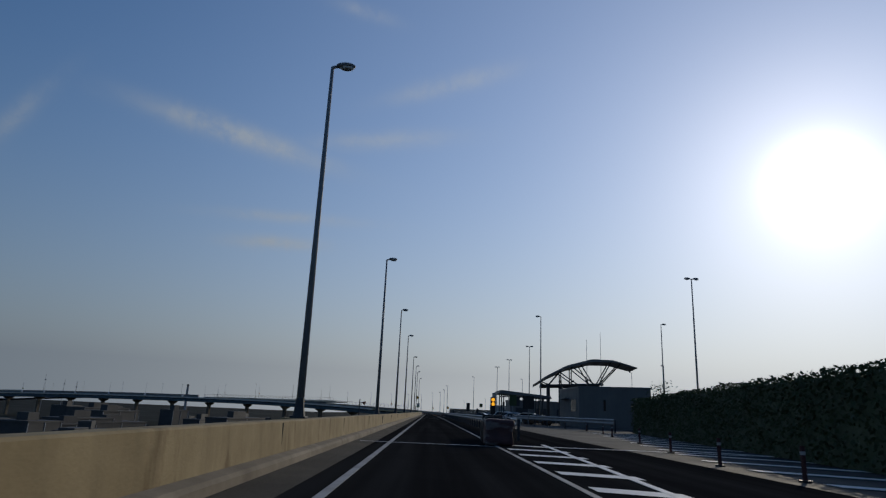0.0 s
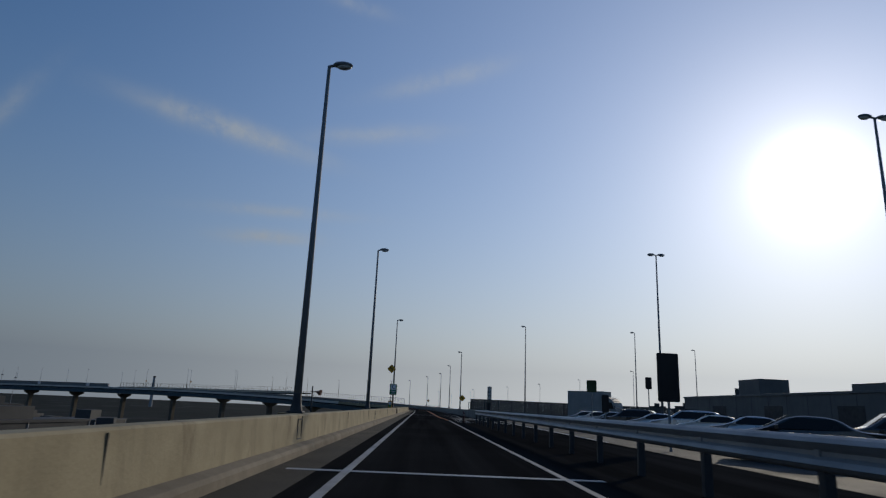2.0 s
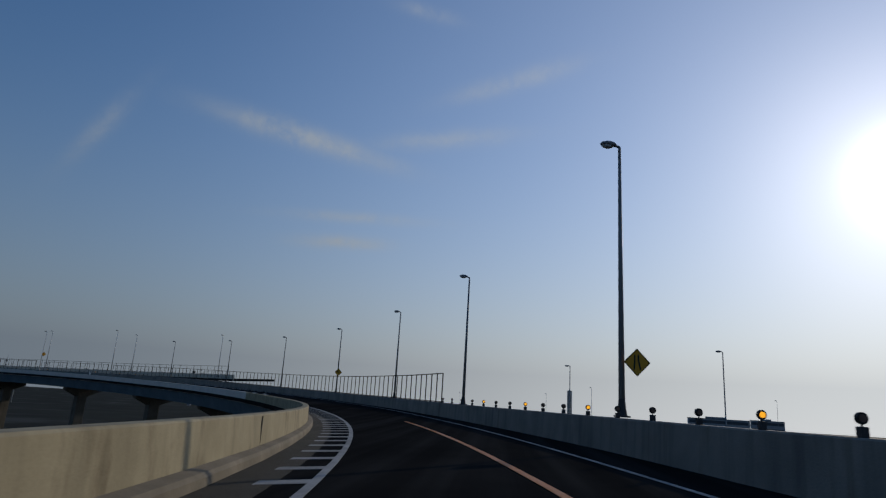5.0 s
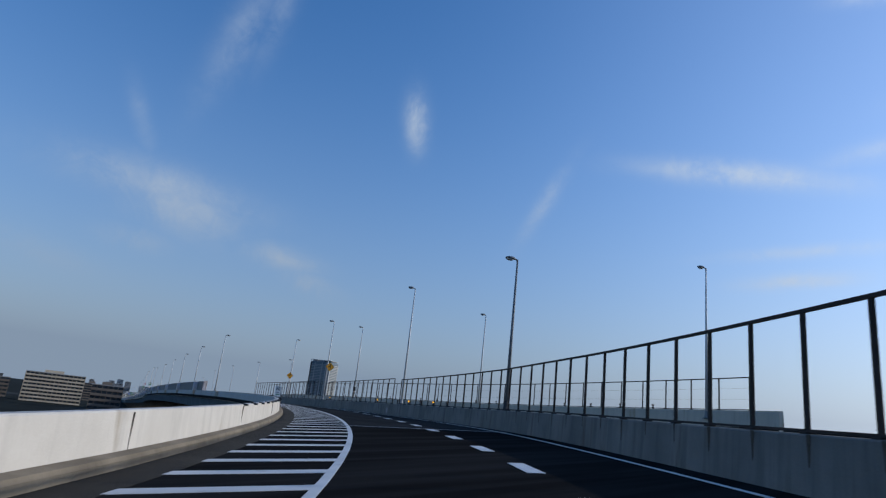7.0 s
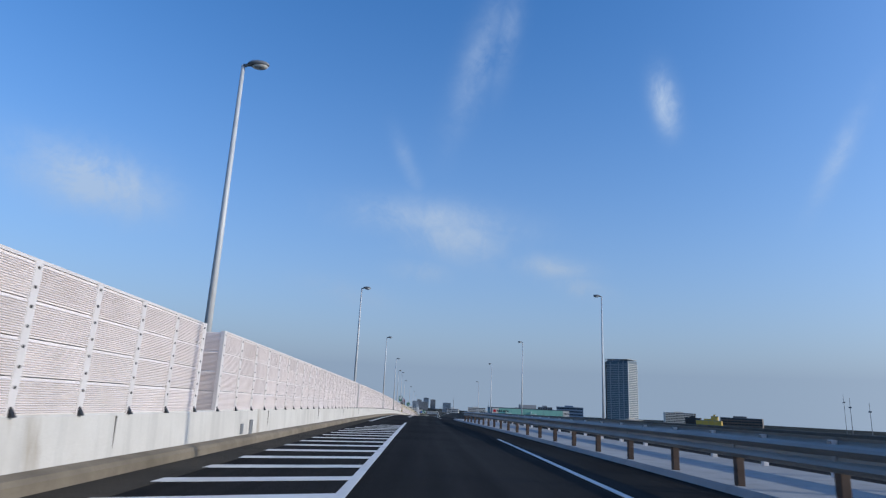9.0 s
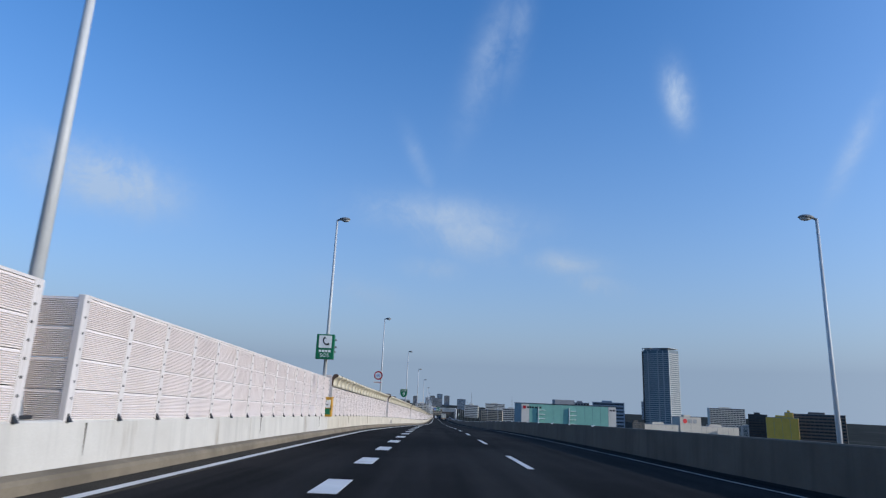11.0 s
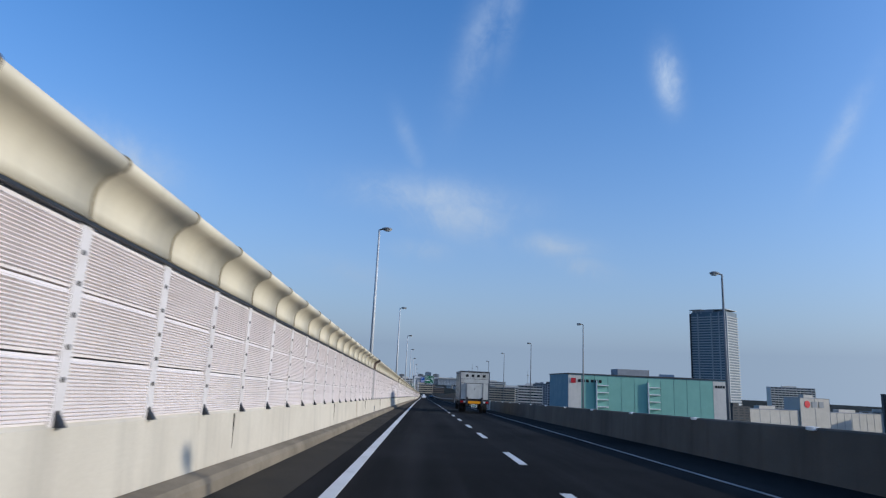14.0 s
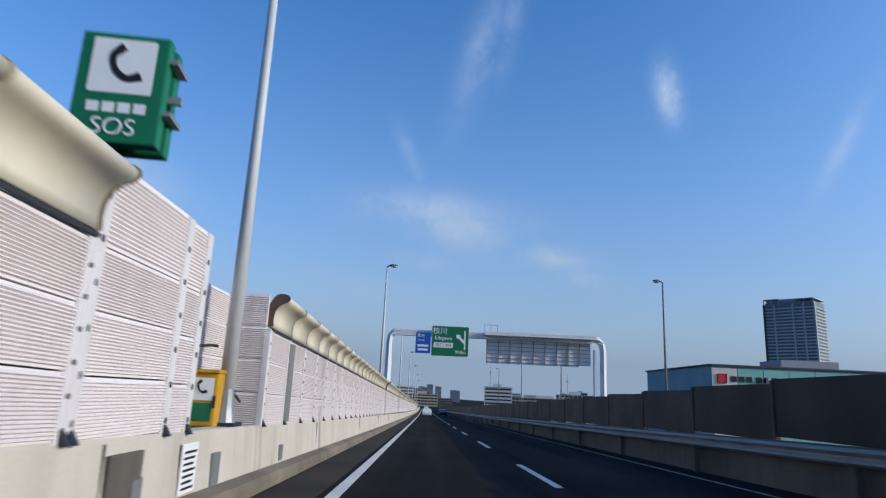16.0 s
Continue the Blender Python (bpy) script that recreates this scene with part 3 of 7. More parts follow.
lamp_row(9.6, [(737.5, left_wall(737.5) - 0.42, 0.87, 0, 10.1), (772.4, -5.81, 0.87, 0, 10.16), (806.2, -4.68, 0.87, 0, 10.32), (840.5, -3.91, 0.87, 0, 10.28), (874.5, -3.33, 0.87, 0, 10.15), (907.2, -2.83, 0.87, 0, 9.56), (937.8, -2.74, 0.87, 0, 8.98), (966.1, -2.72, 0.87, 0, 8.9), (996.5, -2.79, 0.87, 0, 8.92), (1027.3, -2.77, 0.87, 0, 8.86), (1058.8, -2.75, 0.87, 0, 8.98), (1091.1, -2.83, 0.87, 0, 9.24), (1122.5, -2.85, 0.87, 0, 9.34), (1154.4, -2.78, 0.87, 0, 9.38), (1186.0, -2.97, 0.87, 0, 9.43), (1219.8, -3.11, 0.87, 0, 9.25)]
         + [(s, left_wall(s) - 0.42, 0.87, 0) for s in (1252, 1287, 1327, 1367)], "slender sunlit-toned steel street lamp in a gap of the noise barrier", POLE_SUNLIT)


# the opposite carriageway, which climbs to the level of this one, and its lamps
other_z = lambda s: float(np.interp(s, [590, 690, 745, 800, 906, 939, 966, 997, 1092, 1200, 1800], [-0.9, -1.5, -3.5, -5.2, -6.6, -5.6, -4.6, -2.9, -1.0, -0.6, -0.6]))
other = part("road_opposite", sweep(lambda s: [(main_wall(s) + 1.0, other_z(s) - 0.6), (16.6, other_z(s) - 0.6), (16.6, other_z(s)), (main_wall(s) + 1.0, other_z(s))], 600, S1, 8.0), ASPHALT)
tagged(other, "dark asphalt deck of the opposite carriageway", "road", kind="structure")
wall_other = part("wall_opposite", sweep(lambda s: [(16.2, other_z(s)), (16.6, other_z(s)), (16.56, other_z(s) + 0.9), (16.24, other_z(s) + 0.9)], 600, S1, 8.0), CONCRETE_GREY)
tagged(wall_other, "grey concrete parapet beyond the opposite carriageway", "parapet wall", kind="structure")
lamp_row(10.4, [(s, 16.2, other_z(s) + 0.9, 180) for s in (873, 906.2, 939.5, 966, 997.2, 1028, 1060, 1092.7, 1123.9, 1156.1, 1188.4, 1222, 1254, 1288)], "slender grey street lamp beyond the opposite carriageway")


# ---- noise barrier on the left parapet ----
def louvre_panel(w, h, ribs):
    """A pressed louvre panel in one sheet: a rim with ribs proud of it, seen from +y."""
    pitch = (h - 0.04) / ribs
    front = [(0.03, 0.0), (0.03, 0.02)]
    for i in range(ribs):
        z = 0.02 + i * pitch
        front += [(0.052, z + pitch * 0.3), (0.052, z + pitch * 0.42), (0.028, z + pitch * 0.9)]
    front += [(0.03, h - 0.018), (0.03, h)]
    return extrude(front + [(-0.03, h), (-0.03, 0.0)], w, "x", start=-w / 2)


def mesh_of(name, bm, mat):
    data = bpy.data.meshes.new(name)
    bm.to_mesh(data)
    bm.free()
    data.materials.append(mat)
    return data


def piece(name, data, parent, m):
    ob = new(name, data)
    ob.parent = parent
    ob.matrix_basis = m
    return ob


def merge_into(bm, data, m):
    start = len(bm.verts)
    vs = [bm.verts.new(m @ v.co) for v in data.vertices]
    for p in data.polygons:
        bm.faces.new([vs[i] for i in p.vertices]).material_index = p.material_index


def post_mesh(height):
    bm = bmesh.new()
    for z in np.arange(0.1, height, 0.235):
        tube([(0.01, 0.04, z), (0.01, 0.064, z)], 0.021, 8, bm)
    for f in bm.faces:
        f.material_index = 1
    for a, b, c, d in ((-0.085, 0.085, -0.05, 0.045), (-0.07, 0.07, 0.045, 0.052)):
        box(a, b, c, d, 0, height, bm=bm)
    return bm


PAN4 = mesh_of("panel", louvre_panel(1.4, 0.435, 14), PANEL)
PAN3 = mesh_of("panel", louvre_panel(1.4, 0.475, 16), PANEL)
BACKING = material("grey barrier backing", (0.2, 0.19, 0.18), (0.14, 0.135, 0.13), rough=0.6, grain=0.8)
BOLT = material("dull bolt steel", (0.1, 0.095, 0.09), (0.06, 0.058, 0.055), rough=0.5, metal=0.5, grain=0.2)
POST1 = mesh_of("post", post_mesh(1.82), POST)
POST2 = mesh_of("post", post_mesh(1.5), POST)
for data in (POST1, POST2):
    data.materials.append(BOLT)
FOOT = mesh_of("post_foot", extrude([(0.05, 0.0), (0.12, 0.0), (0.05, 0.11)], 0.07, "x", start=-0.035), DARK_METAL)


def cap_profile():
    """The curled cream top of the barrier: rises straight, then leans in over the road and rolls back."""
    front = [(0.055, 2.38), (0.046, 2.48), (0.05, 2.57), (0.066, 2.64), (0.1, 2.7), (0.145, 2.745), (0.195, 2.775), (0.24, 2.795), (0.27, 2.82), (0.286, 2.855), (0.28, 2.895), (0.25, 2.925), (0.2, 2.942), (0.13, 2.945), (0.07, 2.925)]
    back = [(0.02, 2.87), (-0.01, 2.74), (-0.02, 2.6), (-0.03, 2.38)]
    return front + back


BARRIER_Z = 0.84


def capped_row(s):
    """The height of one panel row under the curled top."""
    return float(np.interp(s, [739, 900], [0.475, 0.487]))


def cap_at(s):
    drop = 3 * (capped_row(s) - 0.49)
    tall = float(np.interp(s, [739, 790, 832, 880, 925, 960], [1.05, 1.11, 1.01, 0.99, 0.98, 0.93]))
    return [(u, 2.38 + drop + (z - 2.38) * tall) for u, z in cap_profile()]


def barrier_section(s0, s1, capped, singly, recess=1.2):
    """One stretch of barrier between two lamps."""
    top = empty("noise_barrier", at((s0 + s1) / 2, left_wall((s0 + s1) / 2) - 0.1, BARRIER_Z))
    inv = top.matrix_basis.inverted()
    n = max(1, round((s1 - s0) / 1.52))
    step = (s1 - s0) / n
    pan, post, rows, row_h = (PAN3, POST2, 3, 0.49) if capped else (PAN4, POST1, 4, 0.443)
    joined_pan, joined_post, joined_foot = bmesh.new(), bmesh.new(), bmesh.new()
    for i in range(n + 1):
        s = s0 + i * step
        m = inv @ at(s, left_wall(s) - 0.1, BARRIER_Z, -90)
        if not capped:
            m = m @ Matrix.Diagonal((1, 1, 0.985, 1))
        if capped:
            row_h = capped_row(s)
            m = m @ Matrix.Diagonal((1, 1, row_h / 0.49, 1))
        if singly:
            piece("post", post, top, m)
            piece("post_foot", FOOT, top, m)
        else:
            merge_into(joined_post, post, m)
            merge_into(joined_foot, FOOT, m)
        if i == n:
            break
        p0, p1 = place(s + 0.06, left_wall(s) - 0.1), place(s + step - 0.06, left_wall(s + step) - 0.1)
        mid, d = (p0 + p1) / 2, p1 - p0
        yaw = math.degrees(math.atan2(d.y, d.x)) + 180
        pitch = math.degrees(math.atan2(d.z, math.hypot(d.x, d.y)))
        for r in range(rows):
            m = inv @ pose(mid.x, mid.y, mid.z + BARRIER_Z + 0.02 + r * row_h, 0, pitch, yaw)
            m = m @ Matrix.Diagonal((d.length / 1.4, 1, row_h / 0.49 if capped else 0.985, 1))
            if singly:
                piece("panel", pan, top, m)
            else:
                merge_into(joined_pan, pan, m)
    for bm, name, mat in ((joined_pan, "panel", PANEL), (joined_post, "post", POST), (joined_foot, "post_foot", DARK_METAL)):
        if singly:
            bm.free()
        else:
            joined = tagged(part(name, bm, mat, top), kind="stuff")
            if name == "post":
                joined.data.materials.append(BOLT)
    high = 0.86 + 3 * capped_row(s0) + 0.03 if capped else 0.86 + 1.772
    bm = sweep(lambda s: [(left_wall(s) - 0.16, 0.85), (left_wall(s) - 0.14, 0.85), (left_wall(s) - 0.14, high), (left_wall(s) - 0.16, high)], s0, s1, 3.0)
    bm.transform(inv)
    part("back_sheet", bm, BACKING, top)
    if capped:
        joined_cap, joined_joint = bmesh.new(), bmesh.new()
        for i in range(n):
            a, b = s0 + i * step + (0.012 if i else 0), s0 + (i + 1) * step - 0.012
            bm = sweep(lambda s: [(left_wall(s) - 0.1 + u, z) for u, z in cap_at(s)], a, b, 2.0, None if singly else joined_cap)
            edge = sweep(lambda s: [(left_wall(s) - 0.1 + u + 0.012 * (1 if u > 0 else -1), z + 0.006) for u, z in cap_at(s)], b + 0.004, b + 0.036, 0.05, None if singly else joined_joint)
            if singly:
                bm.transform(inv)
                part("cap_panel", bm, CAP, top, smooth=True)
                edge.transform(inv)
                part("cap_joint", edge, CAP_JOINT, top)
        for bm, name, mat in ((joined_cap, "cap_panel", CAP), (joined_joint, "cap_joint", CAP_JOINT)):
            if singly:
                bm.free()
            else:
                bm.transform(inv)
                tagged(part(name, bm, mat, top, smooth=name == "cap_panel"), kind="stuff")
        bm = sweep(lambda s: [(left_wall(s) - 0.07, 0.86 + 3 * capped_row(s)), (left_wall(s) - 0.02, 0.86 + 3 * capped_row(s)), (left_wall(s) - 0.02, 0.887 + 3 * capped_row(s)), (left_wall(s) - 0.07, 0.887 + 3 * capped_row(s))], s0, s1, 4.0)
        bm.transform(inv)
        part("trim_rail", bm, DARK_METAL, top)
    else:
        bm = sweep(lambda s: [(left_wall(s) - 0.15, 0.85 + 1.772), (left_wall(s) - 0.05, 0.85 + 1.772), (left_wall(s) - 0.05, 0.89 + 1.772), (left_wall(s) - 0.15, 0.89 + 1.772)], s0, s1, 4.0)
        bm.transform(inv)
        part("trim_rail", bm, POST, top)
    # end returns that step back beside the lamps, and the recess panel behind the lamp
    tall = 1.79 if not capped else 2.05
    for s, way in ((s0, -1), (s1, 1)):
        m = inv @ at(s + way * 0.05, left_wall(s) - 0.45, BARRIER_Z, 180 if way < 0 else 0)
        rows_here = 4
        for r in range(rows_here):
            piece("end_panel", PAN4, top, m @ Matrix.Translation((0, 0, r * tall / rows_here)) @ Matrix.Diagonal((0.66 / 1.4, 1, tall / rows_here / 0.445, 1)))
        if capped:
            rim = [(left_wall(s) - 0.1 + u + (0.016 if u > 0 else -0.016), z + 0.01) for u, z in cap_at(s)]
            bm = sweep(rim, s, s + way * 0.03, 0.05)
            bm.transform(inv)
            part("cap_end", bm, RUST, top)
        m2 = inv @ at(s + way * 0.05, left_wall(s) - 0.09, BARRIER_Z)
        part("end_post", box(-0.05, 0.05, -0.05, 0.05, 0, 1.82 if not capped else 1.38, 0.01), POST, top, m=m2)
    if recess:
        back = 1.33 if 765 < s1 < 805 else 0.78
        mid = s1 + recess / 2
        for r in range(4):
            m = inv @ at(mid, left_wall(mid) - back, BARRIER_Z + r * tall / 4, -90)
            piece("recess_panel", PAN4, top, m @ Matrix.Diagonal((recess / 1.4, 1, tall / 4 / 0.445, 1)))
    label = "noise barrier of pale louvred panels under a curled cream top" if capped else "noise barrier of four rows of pale louvred aluminium panels"
    return tagged(top, label, "noise barrier", "noise barrier sections")


# joint strips are darker than the cap, painting the soft shadow at each seam
CAP_JOINT = material("cap joint in shadow tone", (0.36, 0.31, 0.22), (0.27, 0.23, 0.16), rough=0.8, grain=0.5)
# the gaps in which the lamps stand: end of one stretch, start of the next
GAPS = [(579.87, 581.35), (614.3, 615.5), (648.7, 649.9), (681.6, 682.8), (713.4, 714.6), (736.9, 738.1), (768.1, 769.8), (802.6, 803.9), (837.66, 838.9), (872.4, 873.6),
        (906.4, 907.7), (937.6, 938.9), (965.4, 966.7), (995.8, 997.1), (1026.9, 1028.4), (1058.5, 1060.0), (1090.4, 1091.7), (1121.6, 1122.95)]
last = 566.55
for end, start in GAPS:
    singly = last < 582 or 735 < last < 804 or 836 < last < 908 or 968 < last < 998 or 1059 < last < 1061 or 1090 < last < 1124
    barrier_section(last, end, end > 739, singly, start - end)
    last = start
# the emergency phone stands in a wider gap, after a short stretch without the curled top
barrier_section(last, 1150.1, True, True, 0)
flat_top = empty("noise_barrier", at(1151.3, left_wall(1151.3) - 0.1, BARRIER_Z))
inv = flat_top.matrix_basis.inverted()
for a, b in ((1150.2, 1151.86), (1151.86, 1152.44)):
    z = BARRIER_Z + 0.02
    for h in (0.487, 0.487, 0.487, 0.7):
        m = inv @ at((a + b) / 2, left_wall((a + b) / 2) - 0.1, z, -90)
        piece("panel", PAN3, flat_top, m @ Matrix.Diagonal(((b - a - 0.12) / 1.4, 1, h / 0.49, 1)))
        z += h
for s in (1150.2, 1151.86, 1152.44):
    m = inv @ at(s, left_wall(s) - 0.1, BARRIER_Z, -90)
    piece("post", POST2, flat_top, m @ Matrix.Diagonal((1, 1, 2.16 / 1.5, 1)))
    piece("post_foot", FOOT, flat_top, m)
bm = sweep(lambda s: [(left_wall(s) - 0.16, 0.85), (left_wall(s) - 0.14, 0.85), (left_wall(s) - 0.14, 3.02), (left_wall(s) - 0.16, 3.02)], 1150.2, 1152.44, 3.0)
bm.transform(inv)
part("back_sheet", bm, BACKING, flat_top)
for r in range(4):
    m = inv @ at(1152.49, left_wall(1152.44) - 0.45, BARRIER_Z + r * 0.54, 180)
    piece("end_panel", PAN4, flat_top, m @ Matrix.Diagonal((0.66 / 1.4, 1, 0.54 / 0.445, 1)))
for a, b in ((1152.5, 1153.68), (1153.82, 1155.5)):
    for r in range(4):
        m = inv @ at((a + b) / 2, left_wall((a + b) / 2) - 0.78, BARRIER_Z + r * 0.5, -90)
        piece("recess_panel", PAN4, flat_top, m @ Matrix.Diagonal(((b - a) / 1.4, 1, 0.5 / 0.445, 1)))
m = inv @ at(1153.75, left_wall(1153.75) - 0.74, BARRIER_Z, -90)
piece("post", POST2, flat_top, m @ Matrix.Diagonal((1, 1, 2.0 / 1.5, 1)))
tagged(flat_top, "short stretch of tall flat louvred barrier before the phone", "noise barrier", "noise barrier sections")
last = 1155.6
for lamp in (1186, 1219.8, 1252, 1287, 1327, 1367):
    section = barrier_section(last, lamp - 0.6, True, False)
    if lamp == 1186:
        inv = section.matrix_basis.inverted()
        # thin panel on the face; its dark colour gives the darkness of an open gap
        part("door_recess", box(0.03, 0.07, -0.2, 0.2, 0.05, 1.42, 0.005), BACKING, section, m=inv @ at(1157.25, left_wall(1157.25) - 0.1, BARRIER_Z))
    last = lamp + 0.7


# ---- the right-hand mesh fences ----
def rail_fence(wall, s0, s1, spacing, z0, z1, mat, label, wires=2, rise=lambda s: 0.0):
    top = empty("mesh_fence", at((s0 + s1) / 2, wall((s0 + s1) / 2), z0))
    inv = top.matrix_basis.inverted()
    n = round((s1 - s0) / spacing)
    post = mesh_of("post", box(-0.035, 0.035, -0.04, 0.04, 0, z1 - z0, 0.008), mat)
    foot = mesh_of("post_foot", box(-0.09, 0.09, -0.1, 0.1, -0.02, 0.03, 0.006), mat)
    for i in range(n + 1):
        s = s0 + i * (s1 - s0) / n
        m = inv @ at(s, wall(s), z0 + rise(s))
        piece("post", post, top, m)
        piece("post_foot", foot, top, m)
    for name, z, h in (("top_rail", z1 - 0.05, 0.07), ("bottom_rail", z0 + 0.03, 0.05)):
        bm = sweep(lambda s: [(wall(s) - 0.035, z + rise(s)), (wall(s) + 0.035, z + rise(s)), (wall(s) + 0.035, z + h + rise(s)), (wall(s) - 0.035, z + h + rise(s))], s0, s1, 1.6)
        bm.transform(inv)
        part(name, bm, mat, top)
    for k in range(wires):
        z = z0 + (z1 - z0) * (k + 1) / (wires + 1)
        bm = sweep(lambda s: [(wall(s) - 0.004, z + rise(s)), (wall(s) + 0.004, z + rise(s)), (wall(s) + 0.004, z + 0.008 + rise(s)), (wall(s) - 0.004, z + 0.008 + rise(s))], s0, s1, 1.6)
        bm.transform(inv)
        part("wire", bm, DARK_METAL, top)
    return tagged(top, label, "fence", "mesh fences beside the bend")


FENCE = material("dark rusty fence steel", (0.05, 0.038, 0.032), (0.03, 0.024, 0.021), grain=0.6, amount=0.9, rough=0.75, metal=0.2, bump=0.2)
fence_line = lambda s: right_wall(s) + 0.16
rail_fence(fence_line, 355.8, 491.8, 1.6, 0.98, 3.1, FENCE, "tall dark rusted post fence along the parapet of the bend", wires=0)
rail_fence(lambda s: right_wall(s) + 0.3, 523.95, 567.65, 1.9, 0.98, 3.46, FENCE, "tall dark rusted post fence along the parapet of the bend", wires=0)
rail_fence(lambda s: right_wall(s) + 0.2, 494.16, 520.2, 1.86, 0.98, 3.25, FENCE, "tall dark rusted post fence along the parapet of the bend", wires=0)
# rust runs below the posts on the outer parapet, and cover plates
RUN = material("rust run on concrete", (0.07, 0.05, 0.034), (0.11, 0.09, 0.065), grain=0.3, amount=0.9, rough=0.9, bump=0.1, streak=0.3)
run_rnd = random.Random(4)
run_mesh = []
for k in range(5):
    w0, w1, low = run_rnd.uniform(0.03, 0.06), run_rnd.uniform(0.01, 0.03), run_rnd.uniform(0.25, 0.7)
    run_mesh.append(mesh_of("rust_run", extrude([(-w0, 0.975), (-w1 * 1.3, 0.975 - low * 0.4), (-w1, 0.975 - low), (w1 * 0.6, 0.97 - low), (w1, 0.975 - low * 0.5), (w0, 0.975)], 0.006, "x", start=-0.004), RUN))
for a, b, pitch in ((438.8, 491.8, 1.6), (494.16, 520.2, 1.86), (523.95, 567.65, 1.9)):
    for k in range(round((b - a) / pitch) + 1):
        s = a + k * pitch
        piece("rust_run", run_mesh[run_rnd.randrange(5)], wall_right, at(s, right_wall(s) + 0.018))
for s, w, h in ((495.0, 0.3, 0.22), (522.3, 0.13, 0.28)):
    part("cover_plate", box(-0.02, 0.03, -w, w, 0.38 - h, 0.38 + h, 0.01), GALV, wall_right, m=at(s, right_wall(s) + 0.02))
lean = Matrix.Rotation(-0.0477, 4, "Y")
for k in range(64):
    s = 20 + 4.6 * k + run_rnd.uniform(-1.6, 1.6)
    piece("drip_stain", run_mesh[run_rnd.randrange(5)], wall_left if s < 100.5 else wall_left_tan, at(s, left_wall(s) + 0.001, -0.135) @ lean @ Matrix.Diagonal((1, run_rnd.uniform(0.8, 2.4), 1, 1)))
far_wall = lambda s: float(np.interp(s, [415, 460, 495, 505, 509, 520, 527, 551, 560, 575], [34, 26.5, 19.8, 17.3, 16.0, 13.3, 12.1, 8.9, 8.1, 7.9]))
lift = lambda s: float(np.interp(s, [505, 527, 551, 585], [0.8, 0.95, 0.9, 0.0]))
bridge = part("road_main", sweep(lambda s: [(far_wall(s) - 0.5, -0.6 + lift(s)), (far_wall(s) + 12, -0.6 + lift(s)), (far_wall(s) + 12, -0.05 + lift(s)), (far_wall(s) - 0.5, -0.05 + lift(s))], 470, 575, 5.0), ASPHALT_FAR)
tagged(bridge, "asphalt deck of the main line beside the ramp", "road", kind="structure")
wall_far = part("wall_main_left", sweep(lambda s: [(u, z + lift(s)) for u, z in parapet_outline(far_wall, 0.98, side=-1)(s)], 470, 572, 4.0), CONCRETE_PALE)
tagged(wall_far, "grey concrete parapet of the main line beside the ramp", "parapet wall", kind="structure")
rail_fence(lambda s: far_wall(s) - 0.17, 472, 571, 2.2, 0.98, 3.05, DARK_METAL, "dark post fence along the parapet of the main line", wires=2, rise=lift)


# ---- guard rails ----
BEAM = material("weathered rail steel", (0.29, 0.285, 0.27), (0.2, 0.2, 0.19), grain=1.2, amount=0.7, rough=0.55, metal=0.2, bump=0.05)


def guard_rail(line, s0, s1, spacing, z_low, z_high, post_mat, label, facing=-1):
    top = empty("guard_rail", at((s0 + s1) / 2, line((s0 + s1) / 2)))
    inv = top.matrix_basis.inverted()
    h = z_high - z_low
    wave = [(0.0, 0.0), (0.05, 0.08), (0.09, 0.2), (0.05, 0.34), (0.0, 0.44), (0.0, 0.56), (0.05, 0.66), (0.09, 0.8), (0.05, 0.92), (0.0, 1.0)]
    prof = [(facing * (0.07 + a), z_low + b * h) for a, b in wave] + [(facing * (0.055 + a), z_low + b * h) for a, b in reversed(wave)]
    bm = sweep(lambda s: [(line(s) + u, z) for u, z in prof], s0, s1, 4.0)
    bm.transform(inv)
    part("beam", bm, GALV if s0 < 200 else BEAM, top)
    n = max(1, int((s1 - s0) / spacing))
    post = mesh_of("post", box(-0.065, 0.065, -0.065, 0.065, 0, z_high - 0.06, 0.01), post_mat)
    block = mesh_of("spacer", box(-0.09, 0.09, -0.05, 0.05, z_low + 0.05, z_high - 0.08), GALV)
    for i in range(n + 1):
        m = inv @ at(s0 + i * (s1 - s0) / n, line(s0 + i * (s1 - s0) / n))
        piece("post", post, top, m)
        piece("spacer", block, top, m)
    return tagged(top, label, "guard rail", "guard rails")


guard_rail(lambda s: 4.35, 31.5, st(2.62) + 14.0, 3.0, 0.66, 1.06, DARK_METAL, "galvanised double-wave guard rail on dark square posts")
guard_rail(lambda s: float(np.interp(s, [58, 75, 100], [16.9, 14.3, 12.4])), 58.4, 96.0, 5.4, 0.72, 1.22, DARK_METAL, "dark guard rail along the lane of the parking area")
ramp_rail = along([(8.85, 5.5), (9.2, 5.3), (9.9, 3.9)])
guard_rail(ramp_rail, 569.5, 625.0, 2.6, 0.58, 0.93, RUST, "weathered guard rail on rust-stained posts beside the ramp", -1)
guard_rail(lambda s: ramp_rail(s) + 3.3, 569.5, 640.0, 2.6, 0.58, 0.93, POST, "guard rail on white posts along the main line", 1)
island = part("median_strip", sweep(lambda s: [(ramp_rail(s) - 0.25, 0.002), (ramp_rail(s) + 3.5, 0.002), (ramp_rail(s) + 3.5, 0.12), (ramp_rail(s) - 0.15, 0.12)], 569.2, 640, 4.0), CONCRETE_GREY)
tagged(island, "pale concrete strip between ramp and main line", "median", kind="structure")

